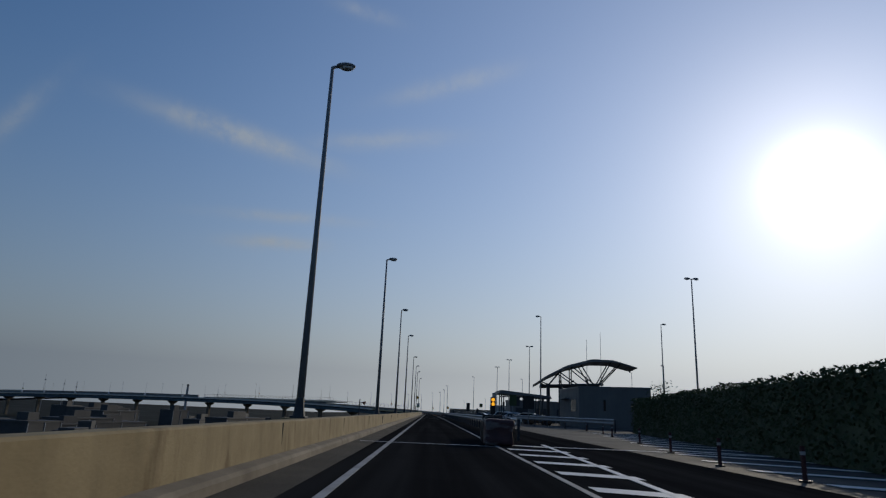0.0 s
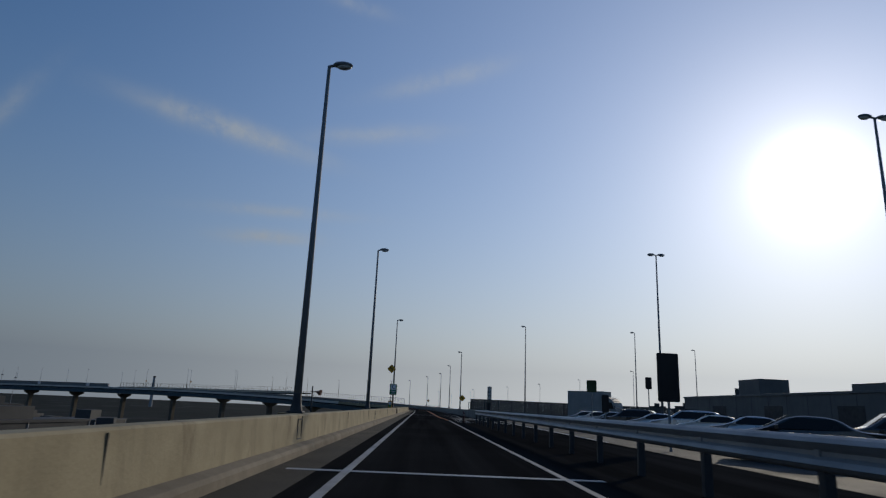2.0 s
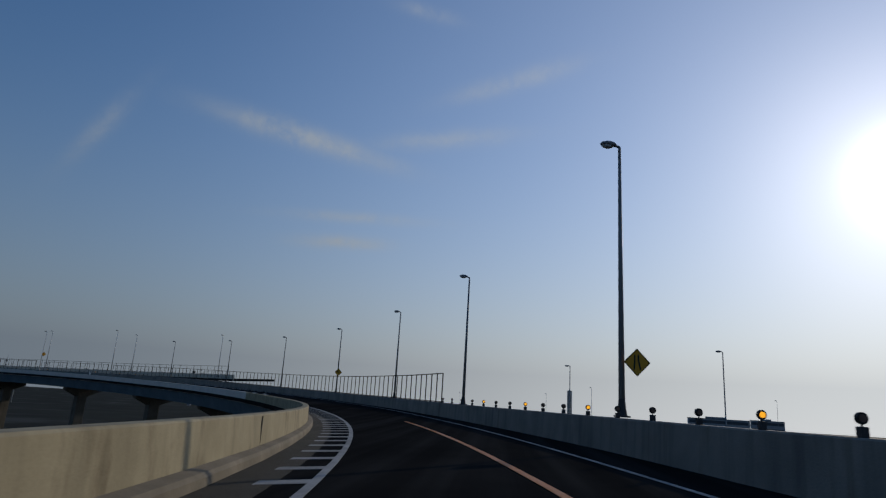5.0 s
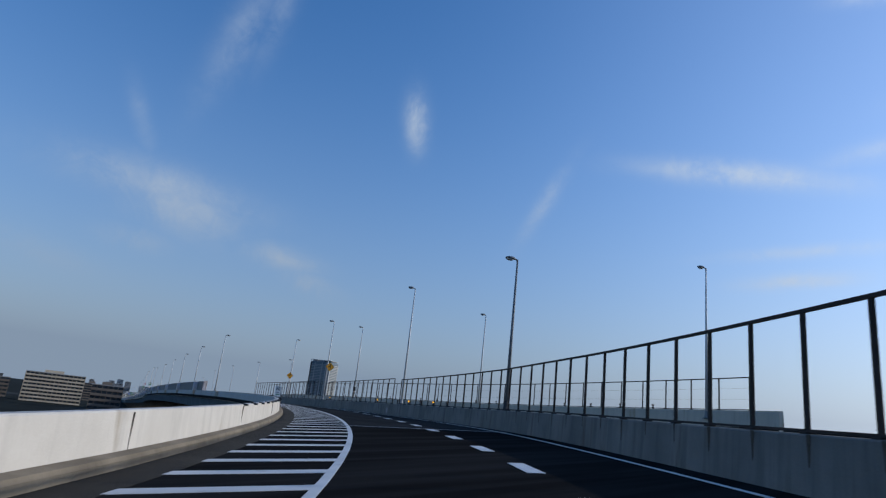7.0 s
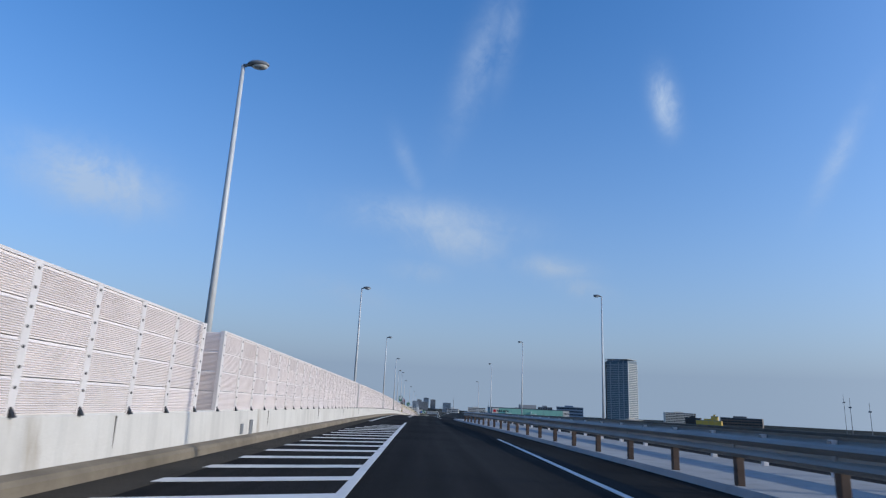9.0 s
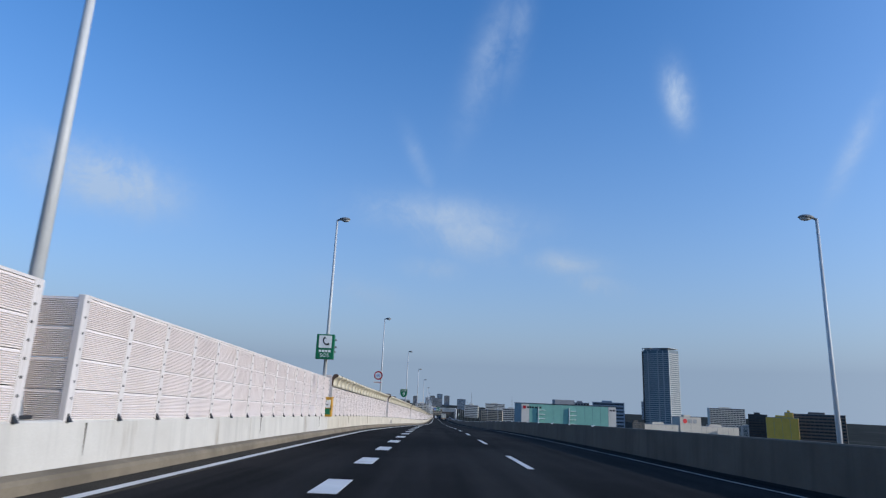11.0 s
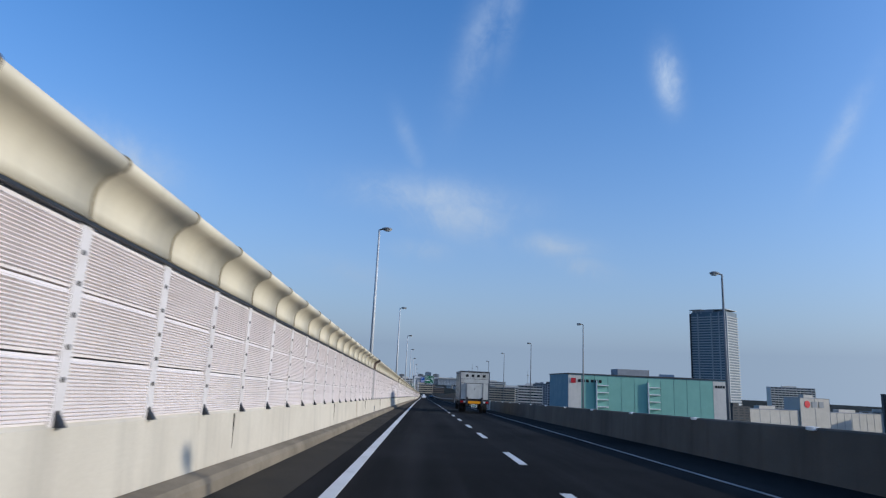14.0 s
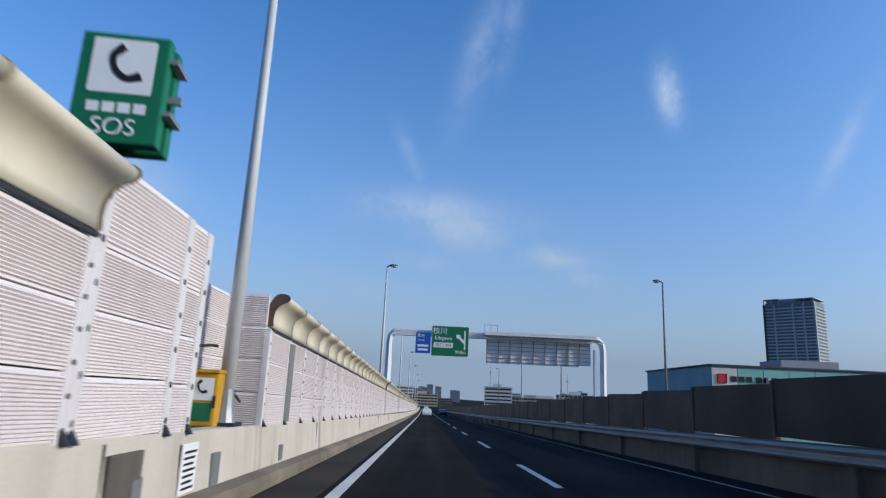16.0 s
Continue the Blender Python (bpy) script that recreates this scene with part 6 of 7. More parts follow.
SILVER = material("silver car paint", (0.45, 0.46, 0.47), (0.4, 0.41, 0.42), rough=0.25, metal=0.6, coat=0.6, bump=0.0)
DARKCAR = material("dark car paint", (0.02, 0.022, 0.026), (0.016, 0.018, 0.02), rough=0.2, metal=0.2, coat=0.8, bump=0.0)
BLUECAR = material("blue grey car paint", (0.06, 0.08, 0.12), (0.05, 0.065, 0.1), rough=0.22, metal=0.4, coat=0.8, bump=0.0)
protos = {}
fleet = [("sedan", "dark", 92.0), ("sedan", "white", 97.0), ("kei", "white", 104.5), ("sedan", "silver", 110.0), ("sedan", "dark", 116.5), ("kei", "silver", 120.8), ("sedan", "silver", 127.0), ("suv", "dark", 132.5), ("van", "white", 138.5), ("suv", "dark", 145.5),
         ("sedan", "dark", 151.0), ("sedan", "silver", 155.0), ("sedan", "white", 159.0), ("suv", "silver", 163.0), ("sedan", "silver", 167.5), ("suv", "dark", 172.5), ("sedan", "silver", 176.0), ("sedan", "white", 180.5), ("sedan", "silver", 184.5)]
paints = {"dark": DARKCAR, "white": WHITE_PAINT, "silver": SILVER, "blue": BLUECAR}
words = {"sedan": "sedan", "van": "minivan", "suv": "sport utility car", "kei": "boxy small car"}
for kind, tone, s in fleet:
    m = at(s, 15.6 + (0.4 if int(s) % 2 else 0.0), -0.02, 62)
    key = (kind, tone)
    if key in protos:
        copy_thing(protos[key], m)
    else:
        protos[key] = car(paints[tone], m, kind, f"{tone} {words[kind]} parked on the asphalt of the rest area")

copy_thing(protos[("sedan", "dark")], at(143.5, 11.6, -0.02, 62))
# parked lorry across the lot
# box and cab share a grey that has the shade of their near faces in it
LORRY_GREY = material("lorry paint greyed for shade", (0.26, 0.27, 0.265), (0.19, 0.2, 0.195), grain=1.2, amount=0.6, rough=0.5, streak=0.3, bump=0.02)
lorry = empty("parked_lorry", at(210.0, 22.8, -0.02, -134))
part("cargo_box", box(-1.15, 1.15, -3.1, 2.2, 0.9, 4.1, 0.03), LORRY_GREY, lorry)
cabm = part("cab", extrude([(2.3, 0.5), (2.3, 3.3), (2.7, 3.4), (3.3, 3.15), (3.7, 2.7), (4.0, 1.8), (4.05, 0.5)], 2.2, "x", start=-1.1), LORRY_GREY, lorry)
part("windscreen", extrude([(3.54, 2.85), (3.98, 1.85), (4.0, 1.87), (3.56, 2.88)], 1.9, "x", start=-0.95), GLASS, cabm)
for sgn in (-1, 1):
    part("cab_window", extrude([(2.9, 1.9), (2.9, 2.7), (3.4, 2.7), (3.75, 1.9)], 0.012, "x", start=1.1 if sgn > 0 else -1.112), GLASS, cabm)
    part("mirror", box(sgn * 1.28 - 0.08, sgn * 1.28 + 0.08, 3.9, 3.97, 1.9, 2.3, 0.02), BLACK, cabm)
    wheel("wheel", lorry, sgn * 0.95, 3.1, 0.45, 0.28)
    wheel("wheel", lorry, sgn * 0.95, -1.8, 0.45, 0.28)
tagged(lorry, "box lorry with a white cab, greyed for shade, parked across the lot", "truck")

# ---- buildings of the rest area ----
# the shade on these buildings is put into the dark wall grey
REST_WALL = material("rest area wall panel darkened for shade", (0.12, 0.123, 0.12), (0.09, 0.092, 0.09), grain=2.0, amount=0.6, rough=0.6, bump=0.05, streak=0.3)
REST_ROOF = material("dark metal roof", (0.12, 0.13, 0.14), (0.09, 0.1, 0.1), grain=1.5, rough=0.5, metal=0.4, bump=0.05)
rest = empty("rest_house", at(100, 24, -0.02))
inv = rest.matrix_basis.inverted()
p0, p1 = place(109.9, 17.6), place(96.1, 31.4)
d = (p1 - p0).normalized()
nrm = (place(120, 27.2) - place(100, 24)).normalized()
span = (p1 - p0).length


def roof_z(k):
    return float(np.interp(k, [0, 0.15, 0.35, 0.6, 0.8, 1.0], [6.4, 7.95, 9.55, 10.5, 10.2, 9.0]))


arc = np.linspace(0, 1, 25)
bm = bmesh.new()
rings = []
for off in (0.0, 8.0):
    for dz in (0.0, -0.32):
        rings.append([bm.verts.new(p0 + d * (span * k) + nrm * off + Vector((0, 0, roof_z(k) + dz * (0.35 + math.sin(math.pi * k))))) for k in arc])
for i in range(24):
    bm.faces.new((rings[0][i], rings[0][i + 1], rings[2][i + 1], rings[2][i]))
    bm.faces.new((rings[1][i], rings[1][i + 1], rings[3][i + 1], rings[3][i]))
    bm.faces.new((rings[0][i], rings[0][i + 1], rings[1][i + 1], rings[1][i]))
    bm.faces.new((rings[2][i], rings[2][i + 1], rings[3][i + 1], rings[3][i]))
bm.faces.new((rings[0][0], rings[1][0], rings[3][0], rings[2][0]))
bm.faces.new((rings[0][-1], rings[1][-1], rings[3][-1], rings[2][-1]))
bmesh.ops.recalc_face_normals(bm, faces=bm.faces)
bm.transform(inv)
part("roof", bm, REST_ROOF, rest, "curved dark metal roof shell")
for off in (0.8, 6.6):
    for k0, k1 in ((0.17, 0.08), (0.3, 0.29), (0.46, 0.27), (0.62, 0.4), (0.61, 0.49), (0.4, 0.4), (0.66, 0.78), (0.68, 0.86), (0.17, 0.3)):
        a = p0 + d * (span * k0) + nrm * off + Vector((0, 0, 6.5))
        b = p0 + d * (span * k1) + nrm * off + Vector((0, 0, roof_z(k1) - 0.2))
        bm = tube([a, b], 0.1, 8)
        bm.transform(inv)
        part("strut", bm, DARK_METAL, rest)
    for k in (0.17, 0.3):
        a = p0 + d * (span * k) + nrm * off
        bm = tube([a, a + Vector((0, 0, 6.6))], 0.24, 10)
        bm.transform(inv)
        part("column", bm, DARK_METAL, rest)
    bm = tube([p0 + d * (span * 0.08) + nrm * off + Vector((0, 0, 6.3)), p0 + d * (span * 0.7) + nrm * off + Vector((0, 0, 6.5))], 0.2, 8)
    bm.transform(inv)
    part("tie_beam", bm, DARK_METAL, rest)
# low block under the roof: its plan is skewed
plan = [(0.0, 0.0), (8.1, -4.1), (8.1, 16.0), (-0.1, 12.0)]
m = inv @ at(83.8, 19.5, 0.0)
w = part("wall", extrude(plan, 5.2, "z"), REST_WALL, rest, m=m)
part("parapet_trim", extrude([(-0.08, -0.06), (8.2, -4.24), (8.2, 16.1), (-0.18, 12.1)], 0.24, "z", start=5.02), REST_ROOF, w)
for k in range(4):
    part("panel_joint", box(-0.012, 0.0, 1.2 + k * 3.0, 1.24 + k * 3.0, 0.1, 5.0), DARK_METAL, w)
part("window", box(-0.05, 0.01, 1.6, 4.6, 2.0, 3.6), GLASS, w)
part("window", box(-0.05, 0.01, 6.2, 9.4, 2.0, 3.3), GLASS, w)
part("canopy_slab", box(-0.7, 0.0, 5.6, 9.8, 3.7, 3.9, 0.02), REST_ROOF, w)
part("door", box(-0.05, 0.01, 10.2, 11.3, 0.02, 2.2), DARK_METAL, w)
for x in (3.0, 6.4):
    part("slot_window", box(x - 0.18, x + 0.18, -0.04, 0.02, 2.2, 3.6), GLASS, w, m=Matrix.Translation((0, -0.506 * x - 0.01, 0)))
m = inv @ at(72.0, 27.3, 0.0)
annex = part("annex", box(0, 19, 0, 8.4, 0, 3.6, 0.03), REST_WALL, rest, m=m)
part("parapet_trim", box(-0.06, 19.06, -0.06, 8.46, 3.4, 3.66, 0.02), REST_ROOF, annex)
part("vent_stack", box(2.0, 2.6, 2.0, 2.6, 3.6, 4.7, 0.02), DARK_METAL, annex)
for k in range(6):
    part("panel_joint", box(1.5 + k * 3.0, 1.54 + k * 3.0, -0.012, 0.0, 0.1, 3.4), DARK_METAL, annex)
for x, y, top in ((99.2, 24.4, 13.2), (97.6, 26.2, 14.4)):
    m = inv @ at(x, y, 5.2)
    part("antenna", tube([(0, 0, 0), (0, 0, top - 5.2)], [0.05, 0.02], 6), POLE_BACKLIT, rest, m=m)
for k in range(3):
    m = inv @ at(101.0 - k * 2.2, 20.5 + k * 1.6, 6.5)
    part("floodlight", box(-0.2, 0.2, -0.12, 0.12, 0, 0.32, 0.03), BLACK, rest, m=m)
tagged(rest, "low grey rest area building under a curved dark roof on struts", "building")

shelter = empty("shelter", at(100.0, 13.8, -0.02))
bm = extrude([(-2.95, 4.45), (-2.9, 4.9), (-2.6, 4.95), (5.1, 4.3), (5.2, 3.95)], 8.0, "y", start=0.0)
part("roof", bm, REST_ROOF, shelter)
part("fascia", box(-2.97, 5.22, -0.05, 0.0, 3.9, 4.05, 0.01), DARK_METAL, shelter)
for x in (-2.2, 3.9):
    for y in (0.9, 4.0, 7.1):
        part("column", tube([(x, y, 0), (x, y, 4.55 - (x + 2.9) * 0.075)], 0.09, 10), DARK_METAL, shelter)
for x, y, w, h in ((-0.9, 0.6, 1.2, 1.5), (1.2, 3.4, 0.9, 1.3)):
    part("hanging_board", box(x, x + w, y, y + 0.12, 2.6, 2.6 + h, 0.02), DARK_METAL, shelter)
tagged(shelter, "flat-roofed open shelter on round columns", "shelter")

dark_block = empty("service_building", at(137.5, 17.2, -0.02))
w = part("wall", box(0, 24, 0, 8, 0, 4.1, 0.03), REST_WALL, dark_block)
part("roof_edge", box(-0.1, 24.1, -0.1, 8.1, 4.1, 4.4, 0.02), REST_ROOF, dark_block)
part("vent", box(7.0, 7.5, 1.0, 1.5, 4.4, 5.1, 0.02), DARK_METAL, dark_block)
for k in range(5):
    part("shutter", box(1.2 + k * 4.4, 4.2 + k * 4.4, -0.04, 0.01, 0.05, 2.8), DARK_METAL, w)
for k in range(6):
    part("panel_joint", box(0.6 + k * 4.4, 0.65 + k * 4.4, -0.014, 0.0, 0.1, 4.0), DARK_METAL, w)
tagged(dark_block, "long flat service building with a dark roof edge", "building")
yard = empty("yard_building", at(150, 42, -0.02))
w = part("wall", box(0, 9, 0, 76, 0, 4.2, 0.03), REST_WALL, yard)
part("roof_edge", box(-0.12, 9.1, -0.1, 76.1, 4.2, 4.45, 0.02), REST_ROOF, yard)
part("roof_house", box(2, 6, 56.5, 62, 4.3, 6.6, 0.05), REST_WALL, yard)
part("roof_house", box(1, 7, 24.0, 37, 4.3, 5.2, 0.05), REST_WALL, yard)
for k in range(18):
    part("panel_joint", box(-0.014, 0.0, 3.0 + k * 4.0, 3.05 + k * 4.0, 0.1, 4.1), DARK_METAL, w)
for k in range(5):
    part("shutter", box(-0.03, 0.01, 6 + k * 14.0, 10 + k * 14.0, 0.05, 3.0), DARK_METAL, w)
tagged(yard, "long low grey yard building behind the parked cars", "building")


def square_sign(m, w, h, z, mat, label, bars=0):
    top = empty("lot_sign", m)
    part("pole", tube([(0, 0.06, 0), (0, 0.06, z)], 0.05, 8), POLE_BACKLIT, top)
    f = part("plate", polygon([(x, y + z) for x, y in rounded(w, h, 0.06)], 0.03), mat, top)
    for k in range(bars):
        part("text_bar", box(-w * 0.36, w * 0.36 - 0.1 * (k % 2), -0.006, 0.0, z + h * 0.28 - k * 0.28, z + h * 0.28 - k * 0.28 + 0.12), SIGN_WHITE, f)
    return tagged(top, label, "sign", "signs in the parking area")


# the two green signs borrow the hedge's dark green to paint them as backlit
square_sign(at(177.9, 14.2, -0.02), 0.85, 1.0, 3.45, HEDGE, "green square sign on a pole, darkened as backlit", 0)
square_sign(at(183.5, 21.1, -0.02), 0.6, 1.1, 4.2, BLACK, "small dark upright sign on a pole")
square_sign(at(85.0, 11.0, -0.02), 0.95, 1.4, 3.1, HEDGE, "green upright sign on a pole, darkened as backlit")
square_sign(at(84.6, 13.0, -0.02), 1.5, 1.7, 2.9, BLACK, "large dark notice board on a post with faint lines")
square_sign(at(147.0, 8.8, -0.02), 0.8, 1.75, 2.6, BLACK, "large dark upright sign board on a pole beside the rail")
square_sign(at(168.0, 12.5, -0.02), 0.5, 1.2, 1.9, BLACK, "small dark upright sign on a pole")


# lot lamps
lot = street_lamp(13.6, double=True)
tagged(lot, "tall double-headed grey lot lamp", group="lamps of the parking area")
lot.matrix_basis = at(56.4, 23.75, 0.5)
for s, u in ((116.3, 18.0), (147.3, 18.1), (171.8, 17.9)):
    copy_thing(lot, at(s, u, 0.0))
lot1 = street_lamp(13.2)
tagged(lot1, "tall grey lot lamp with one head", group="lamps of the parking area")
lot1.matrix_basis = at(82.5, 30.3, 0.5)
for s, u, turn in ((216.05, 14.66, 180), (217.2, 31.3, 180), (238.0, 49.4, 180), (164, 52, 180), (140, 51.6, 180)):
    copy_thing(lot1, at(s, u, -0.02, turn))
copy_thing(lot1, at(80.5, 13.9, 0.5, 180))
high = street_lamp(27.5)
tagged(high, "high slender lamp mast rising from the low road", group="lamp masts on the low ground")
high.matrix_basis = pose(45, 278, ground_z, 0, 0, 180)
for x, y, top in ((38.3, 306.0, 10.3), (31.5, 334.4, 9.8), (23.4, 355.9, 9.2), (12.3, 376.1, 8.3), (-1.3, 392.9, 7.3), (20, 540, 11), (90, 560, 11), (10, 640, 11), (-40, 720, 11)):
    copy_thing(high, pose(x, y, ground_z, 0, 0, 180) @ Matrix.Diagonal((1, 1, (top - ground_z) / 27.5, 1)))

# crash cushion at the nose, with its signal
WRAP = material("faded red and white wrapping", (0.075, 0.03, 0.03), (0.045, 0.022, 0.024), grain=0.5, amount=0.8, rough=0.6, bump=0.3, stain=(0.15, 0.14, 0.14), stain_scale=(0.9, 0.9, 2.6), stain_low=0.5, stain_high=0.6)
cushion = empty("crash_cushion", at(25.3, 2.76, 0.0))
bm = box(-0.55, 0.55, 0.0, 1.7, 0.0, 1.0, 0.12)
bmesh.ops.subdivide_edges(bm, edges=bm.edges[:], cuts=3, use_grid_fill=True)
for v in bm.verts:
    bulge = noise.noise(v.co * 2.3)
    v.co += Vector((v.co.x, v.co.y - 0.85, 0)).normalized() * (0.05 * bulge + 0.05 * math.sin(v.co.z * 9.0)) + Vector((0, 0, 0.05 * bulge * (v.co.z > 0.5)))
part("cushion_body", bm, WRAP, cushion, smooth=True)
for y in (0.45, 1.2):
    part("strap", tube([(-0.62, y, 0.02), (-0.62, y, 0.9), (-0.4, y, 1.06), (0.4, y, 1.06), (0.62, y, 0.9), (0.62, y, 0.02)], 0.02, 6), BLACK, cushion)
tagged(cushion, "crash cushion bundle in dark faded red and white wrapping", "crash cushion")
tank = empty("buffer_tank", at(28.6, 2.9, 0.0))
part("shell", extrude([(-0.5, 0.0), (-0.5, 0.75), (-0.42, 0.95), (-0.25, 1.08), (0.0, 1.12), (0.25, 1.08), (0.42, 0.95), (0.5, 0.75), (0.5, 0.0)], 1.6, "y"), DARK_METAL, tank)
for y in (0.35, 1.1):
    part("band", extrude([(-0.515, 0.0), (-0.515, 0.76), (-0.43, 0.965), (-0.255, 1.095), (0.0, 1.135), (0.255, 1.095), (0.43, 0.965), (0.515, 0.76), (0.515, 0.0)], 0.06, "y", start=y), BLACK, tank)
tagged(tank, "dark round-topped buffer tank behind the crash cushion", "crash cushion")
beacon = empty("warning_beacon", at(31.9, 3.12, 0.0))
part("post", tube([(0, 0, 0), (0, 0, 1.3)], 0.06, 8), DARK_METAL, beacon)
hb = part("housing", box(-0.12, 0.12, -0.1, 0.1, 1.2, 2.0, 0.02), BLACK, beacon)
for z in (1.68, 1.88):
    part("lamp", extrude(disc(0.085, 16, 0, z), 0.03, "y", start=-0.125), AMBER_LIT, hb, "lit amber lamp")
chevron = part("chevron_plate", box(-0.5, 0.5, 0.08, 0.12, 0.25, 1.15, 0.01), BLACK, beacon, "black plate with dull yellow stripes")
for k in range(3):
    part("stripe", polygon([(-0.48, 0.3 + k * 0.28), (0.46, 0.52 + k * 0.28), (0.46, 0.62 + k * 0.28), (-0.48, 0.4 + k * 0.28)], 0.008, 0.074), RUST, chevron)
tagged(beacon, "black twin beacon with lit amber lamps on a post", "beacon")

# bollards of the entry lane and of the exit nose
BOLLARD = material("bollard plastic", (0.07, 0.02, 0.018), (0.05, 0.018, 0.015), rough=0.6, grain=0.3)
bol = empty("bollard", at(14.9, 8.6, -0.02))
part("post", tube([(0, 0, 0), (0, 0, 0.8)], 0.055, 10), BOLLARD, bol)
part("band", tube([(0, 0, 0.6), (0, 0, 0.68)], 0.058, 10), CONCRETE_GREY, bol)
part("foot", tube([(0, 0, 0), (0, 0, 0.05)], 0.14, 12), BLACK, bol)
tagged(bol, "slim dark red lane bollard with a pale band", "bollard", "lane bollards")
for s, u in ((19.2, 8.6), (26.0, 9.7), (35, 11.4), (45.9, 13.0), (52.7, 14.2), (63.2, 15.4)):
    copy_thing(bol, at(s, u, -0.02))
for k in range(7):
    copy_thing(bol, at(176 + 3.6 * k, 3.3 + 0.22 * k, 0.0))

# the striped nose where the outer parapet begins
nose = empty("wall_nose", at(196.1, 7.4, 0))
part("buffer", box(-0.45, 0.45, -0.7, 0.9, 0, 1.05, 0.08), CONCRETE_GREY, nose)
for k in range(4):
    part("stripe", polygon([(-0.45, 0.05 + k * 0.25), (0.45, 0.3 + k * 0.25), (0.45, 0.42 + k * 0.25), (-0.45, 0.17 + k * 0.25)], 0.008, -0.708), RUST, nose)
part("marker_post", box(-0.2, 0.2, 0.1, 0.3, 1.05, 1.9, 0.04), BLACK, nose)
tagged(nose, "striped concrete buffer with a dark marker at the wall end", "crash cushion")
drums = empty("water_barrier", at(193.4, 8.1, -0.02))
part("tank", box(-0.9, 0.9, -0.6, 0.6, 0, 0.8, 0.12), DARK_METAL, drums)
for x in (-0.5, 0.0, 0.5):
    part("cap", tube([(x, 0, 0.8), (x, 0, 0.86)], 0.1, 10), BLACK, drums)
tagged(drums, "dark plastic water barrier on the asphalt", "barrier")
rail_fence(lambda s: right_wall(s) + 0.17, 198.0, 214.0, 1.75, 0.98, 1.98, DARK_METAL, "low dark post fence on the start of the parapet", wires=4)
yard = empty("perforated_fence", at(214.2, 6.75, 0, -78.5))
PERF = material("perforated brown panel", (0.13, 0.115, 0.10), (0.09, 0.08, 0.07), rough=0.6, grain=1.0)
bm = bmesh.new()
xs = [0.03] + [0.03 + c * 0.228 + e for c in range(8) for e in (0.172, 0.228)] + [1.97]
zs = [0.1] + [0.1 + r * 0.17 + e for r in range(14) for e in (0.152, 0.17)]
grid = [[bm.verts.new((0.0, x, z)) for z in zs] for x in xs]
for c in range(len(xs) - 1):
    for r in range(len(zs) - 1):
        if c % 2 == 0 or r % 2 == 0:
            bm.faces.new((grid[c][r], grid[c + 1][r], grid[c + 1][r + 1], grid[c][r + 1]))
skin = bmesh.ops.extrude_face_region(bm, geom=bm.faces[:])
for v in skin["geom"]:
    if isinstance(v, bmesh.types.BMVert):
        v.co.x = 0.04
bmesh.ops.recalc_face_normals(bm, faces=bm.faces)
plate_mesh = mesh_of("panel", bm, PERF)
post_bar = mesh_of("post", box(-0.05, 0.09, -0.05, 0.05, 0, 2.5), DARK_METAL)
for k in range(19):
    piece("panel", plate_mesh, yard, Matrix.Translation((0, k * 2.0, 0)))
    piece("post", post_bar, yard, Matrix.Translation((0, k * 2.0, 0)))
block_top = empty("concrete_block", at(213.2, 9.0, -0.02, -78.5))
part("block", extrude([(-0.35, 0), (0.35, 0), (0.2, 0.75), (-0.2, 0.75)], 1.5, "y"), DARK_METAL, block_top)
part("lifting_eye", tube([(0, 0.6, 0.72), (0, 0.65, 0.82), (0, 0.85, 0.82), (0, 0.9, 0.72)], 0.02, 6), GALV, block_top)
tagged(block_top, "dark tapered concrete block before the panel fence", "barrier", "blocks before the panel fence")
for k in range(1, 9):
    copy_thing(block_top, at(213.2 + 0.37 * k, 9.0 + 1.85 * k, -0.02, -78.5))
tagged(yard, "tall brown perforated panel fence behind the parapet", "fence")

# ---- hedge ----
random.seed(5)


def leaf_cloud(points, size, rnd):
    bm = bmesh.new()
    for p in points:
        a = Vector((rnd.uniform(-1, 1), rnd.uniform(-1, 1), rnd.uniform(-1, 1))).normalized()
        b = a.orthogonal().normalized()
        c = a.cross(b)
        k = size * rnd.uniform(0.6, 1.5)
        bm.faces.new([bm.verts.new(p + b * k), bm.verts.new(p + c * k * 0.5), bm.verts.new(p - b * k), bm.verts.new(p - c * k * 0.5)])
    return bm


rnd = random.Random(3)
hedge = empty("hedge", at(20, 14.5, 0))
inv = hedge.matrix_basis.inverted()
hu = lambda s: float(np.interp(s, [-60, 15, 40, 62], [9.0, 12.2, 16.0, 19.5]))
bm = sweep(lambda s: [(hu(s) + 0.15, 0.0), (hu(s) + 2.2, 0), (hu(s) + 2.2, 2.9), (hu(s) + 0.25, 2.9)], -60, 62, 2.0)
bm.transform(inv)
part("core", bm, HEDGE, hedge)
pts = []
for _ in range(26000):
    s = rnd.uniform(-30, 62.3)
    h = 3.1 + 0.16 * noise.noise(Vector((s * 0.35, 0, 0)))
    if rnd.random() < 0.68:
        pts.append(inv @ place(s, hu(s) + 0.14 + rnd.uniform(-0.16, 0.1), rnd.uniform(0.05, h)))
    else:
        pts.append(inv @ place(s, hu(s) + rnd.uniform(0, 2.2), h + rnd.uniform(-0.18, 0.08)))
tagged(part("leaves", leaf_cloud(pts, 0.085, rnd), HEDGE, hedge), kind="stuff")
tagged(hedge, "tall clipped dark green hedge beside the entry lane", "hedge")
sapling = empty("sapling", at(58, 21.0, 0))
tr = tube([(0, 0, 0), (0.05, 0.02, 2.0), (0.0, 0.05, 4.0)], [0.08, 0.06, 0.03], 8)
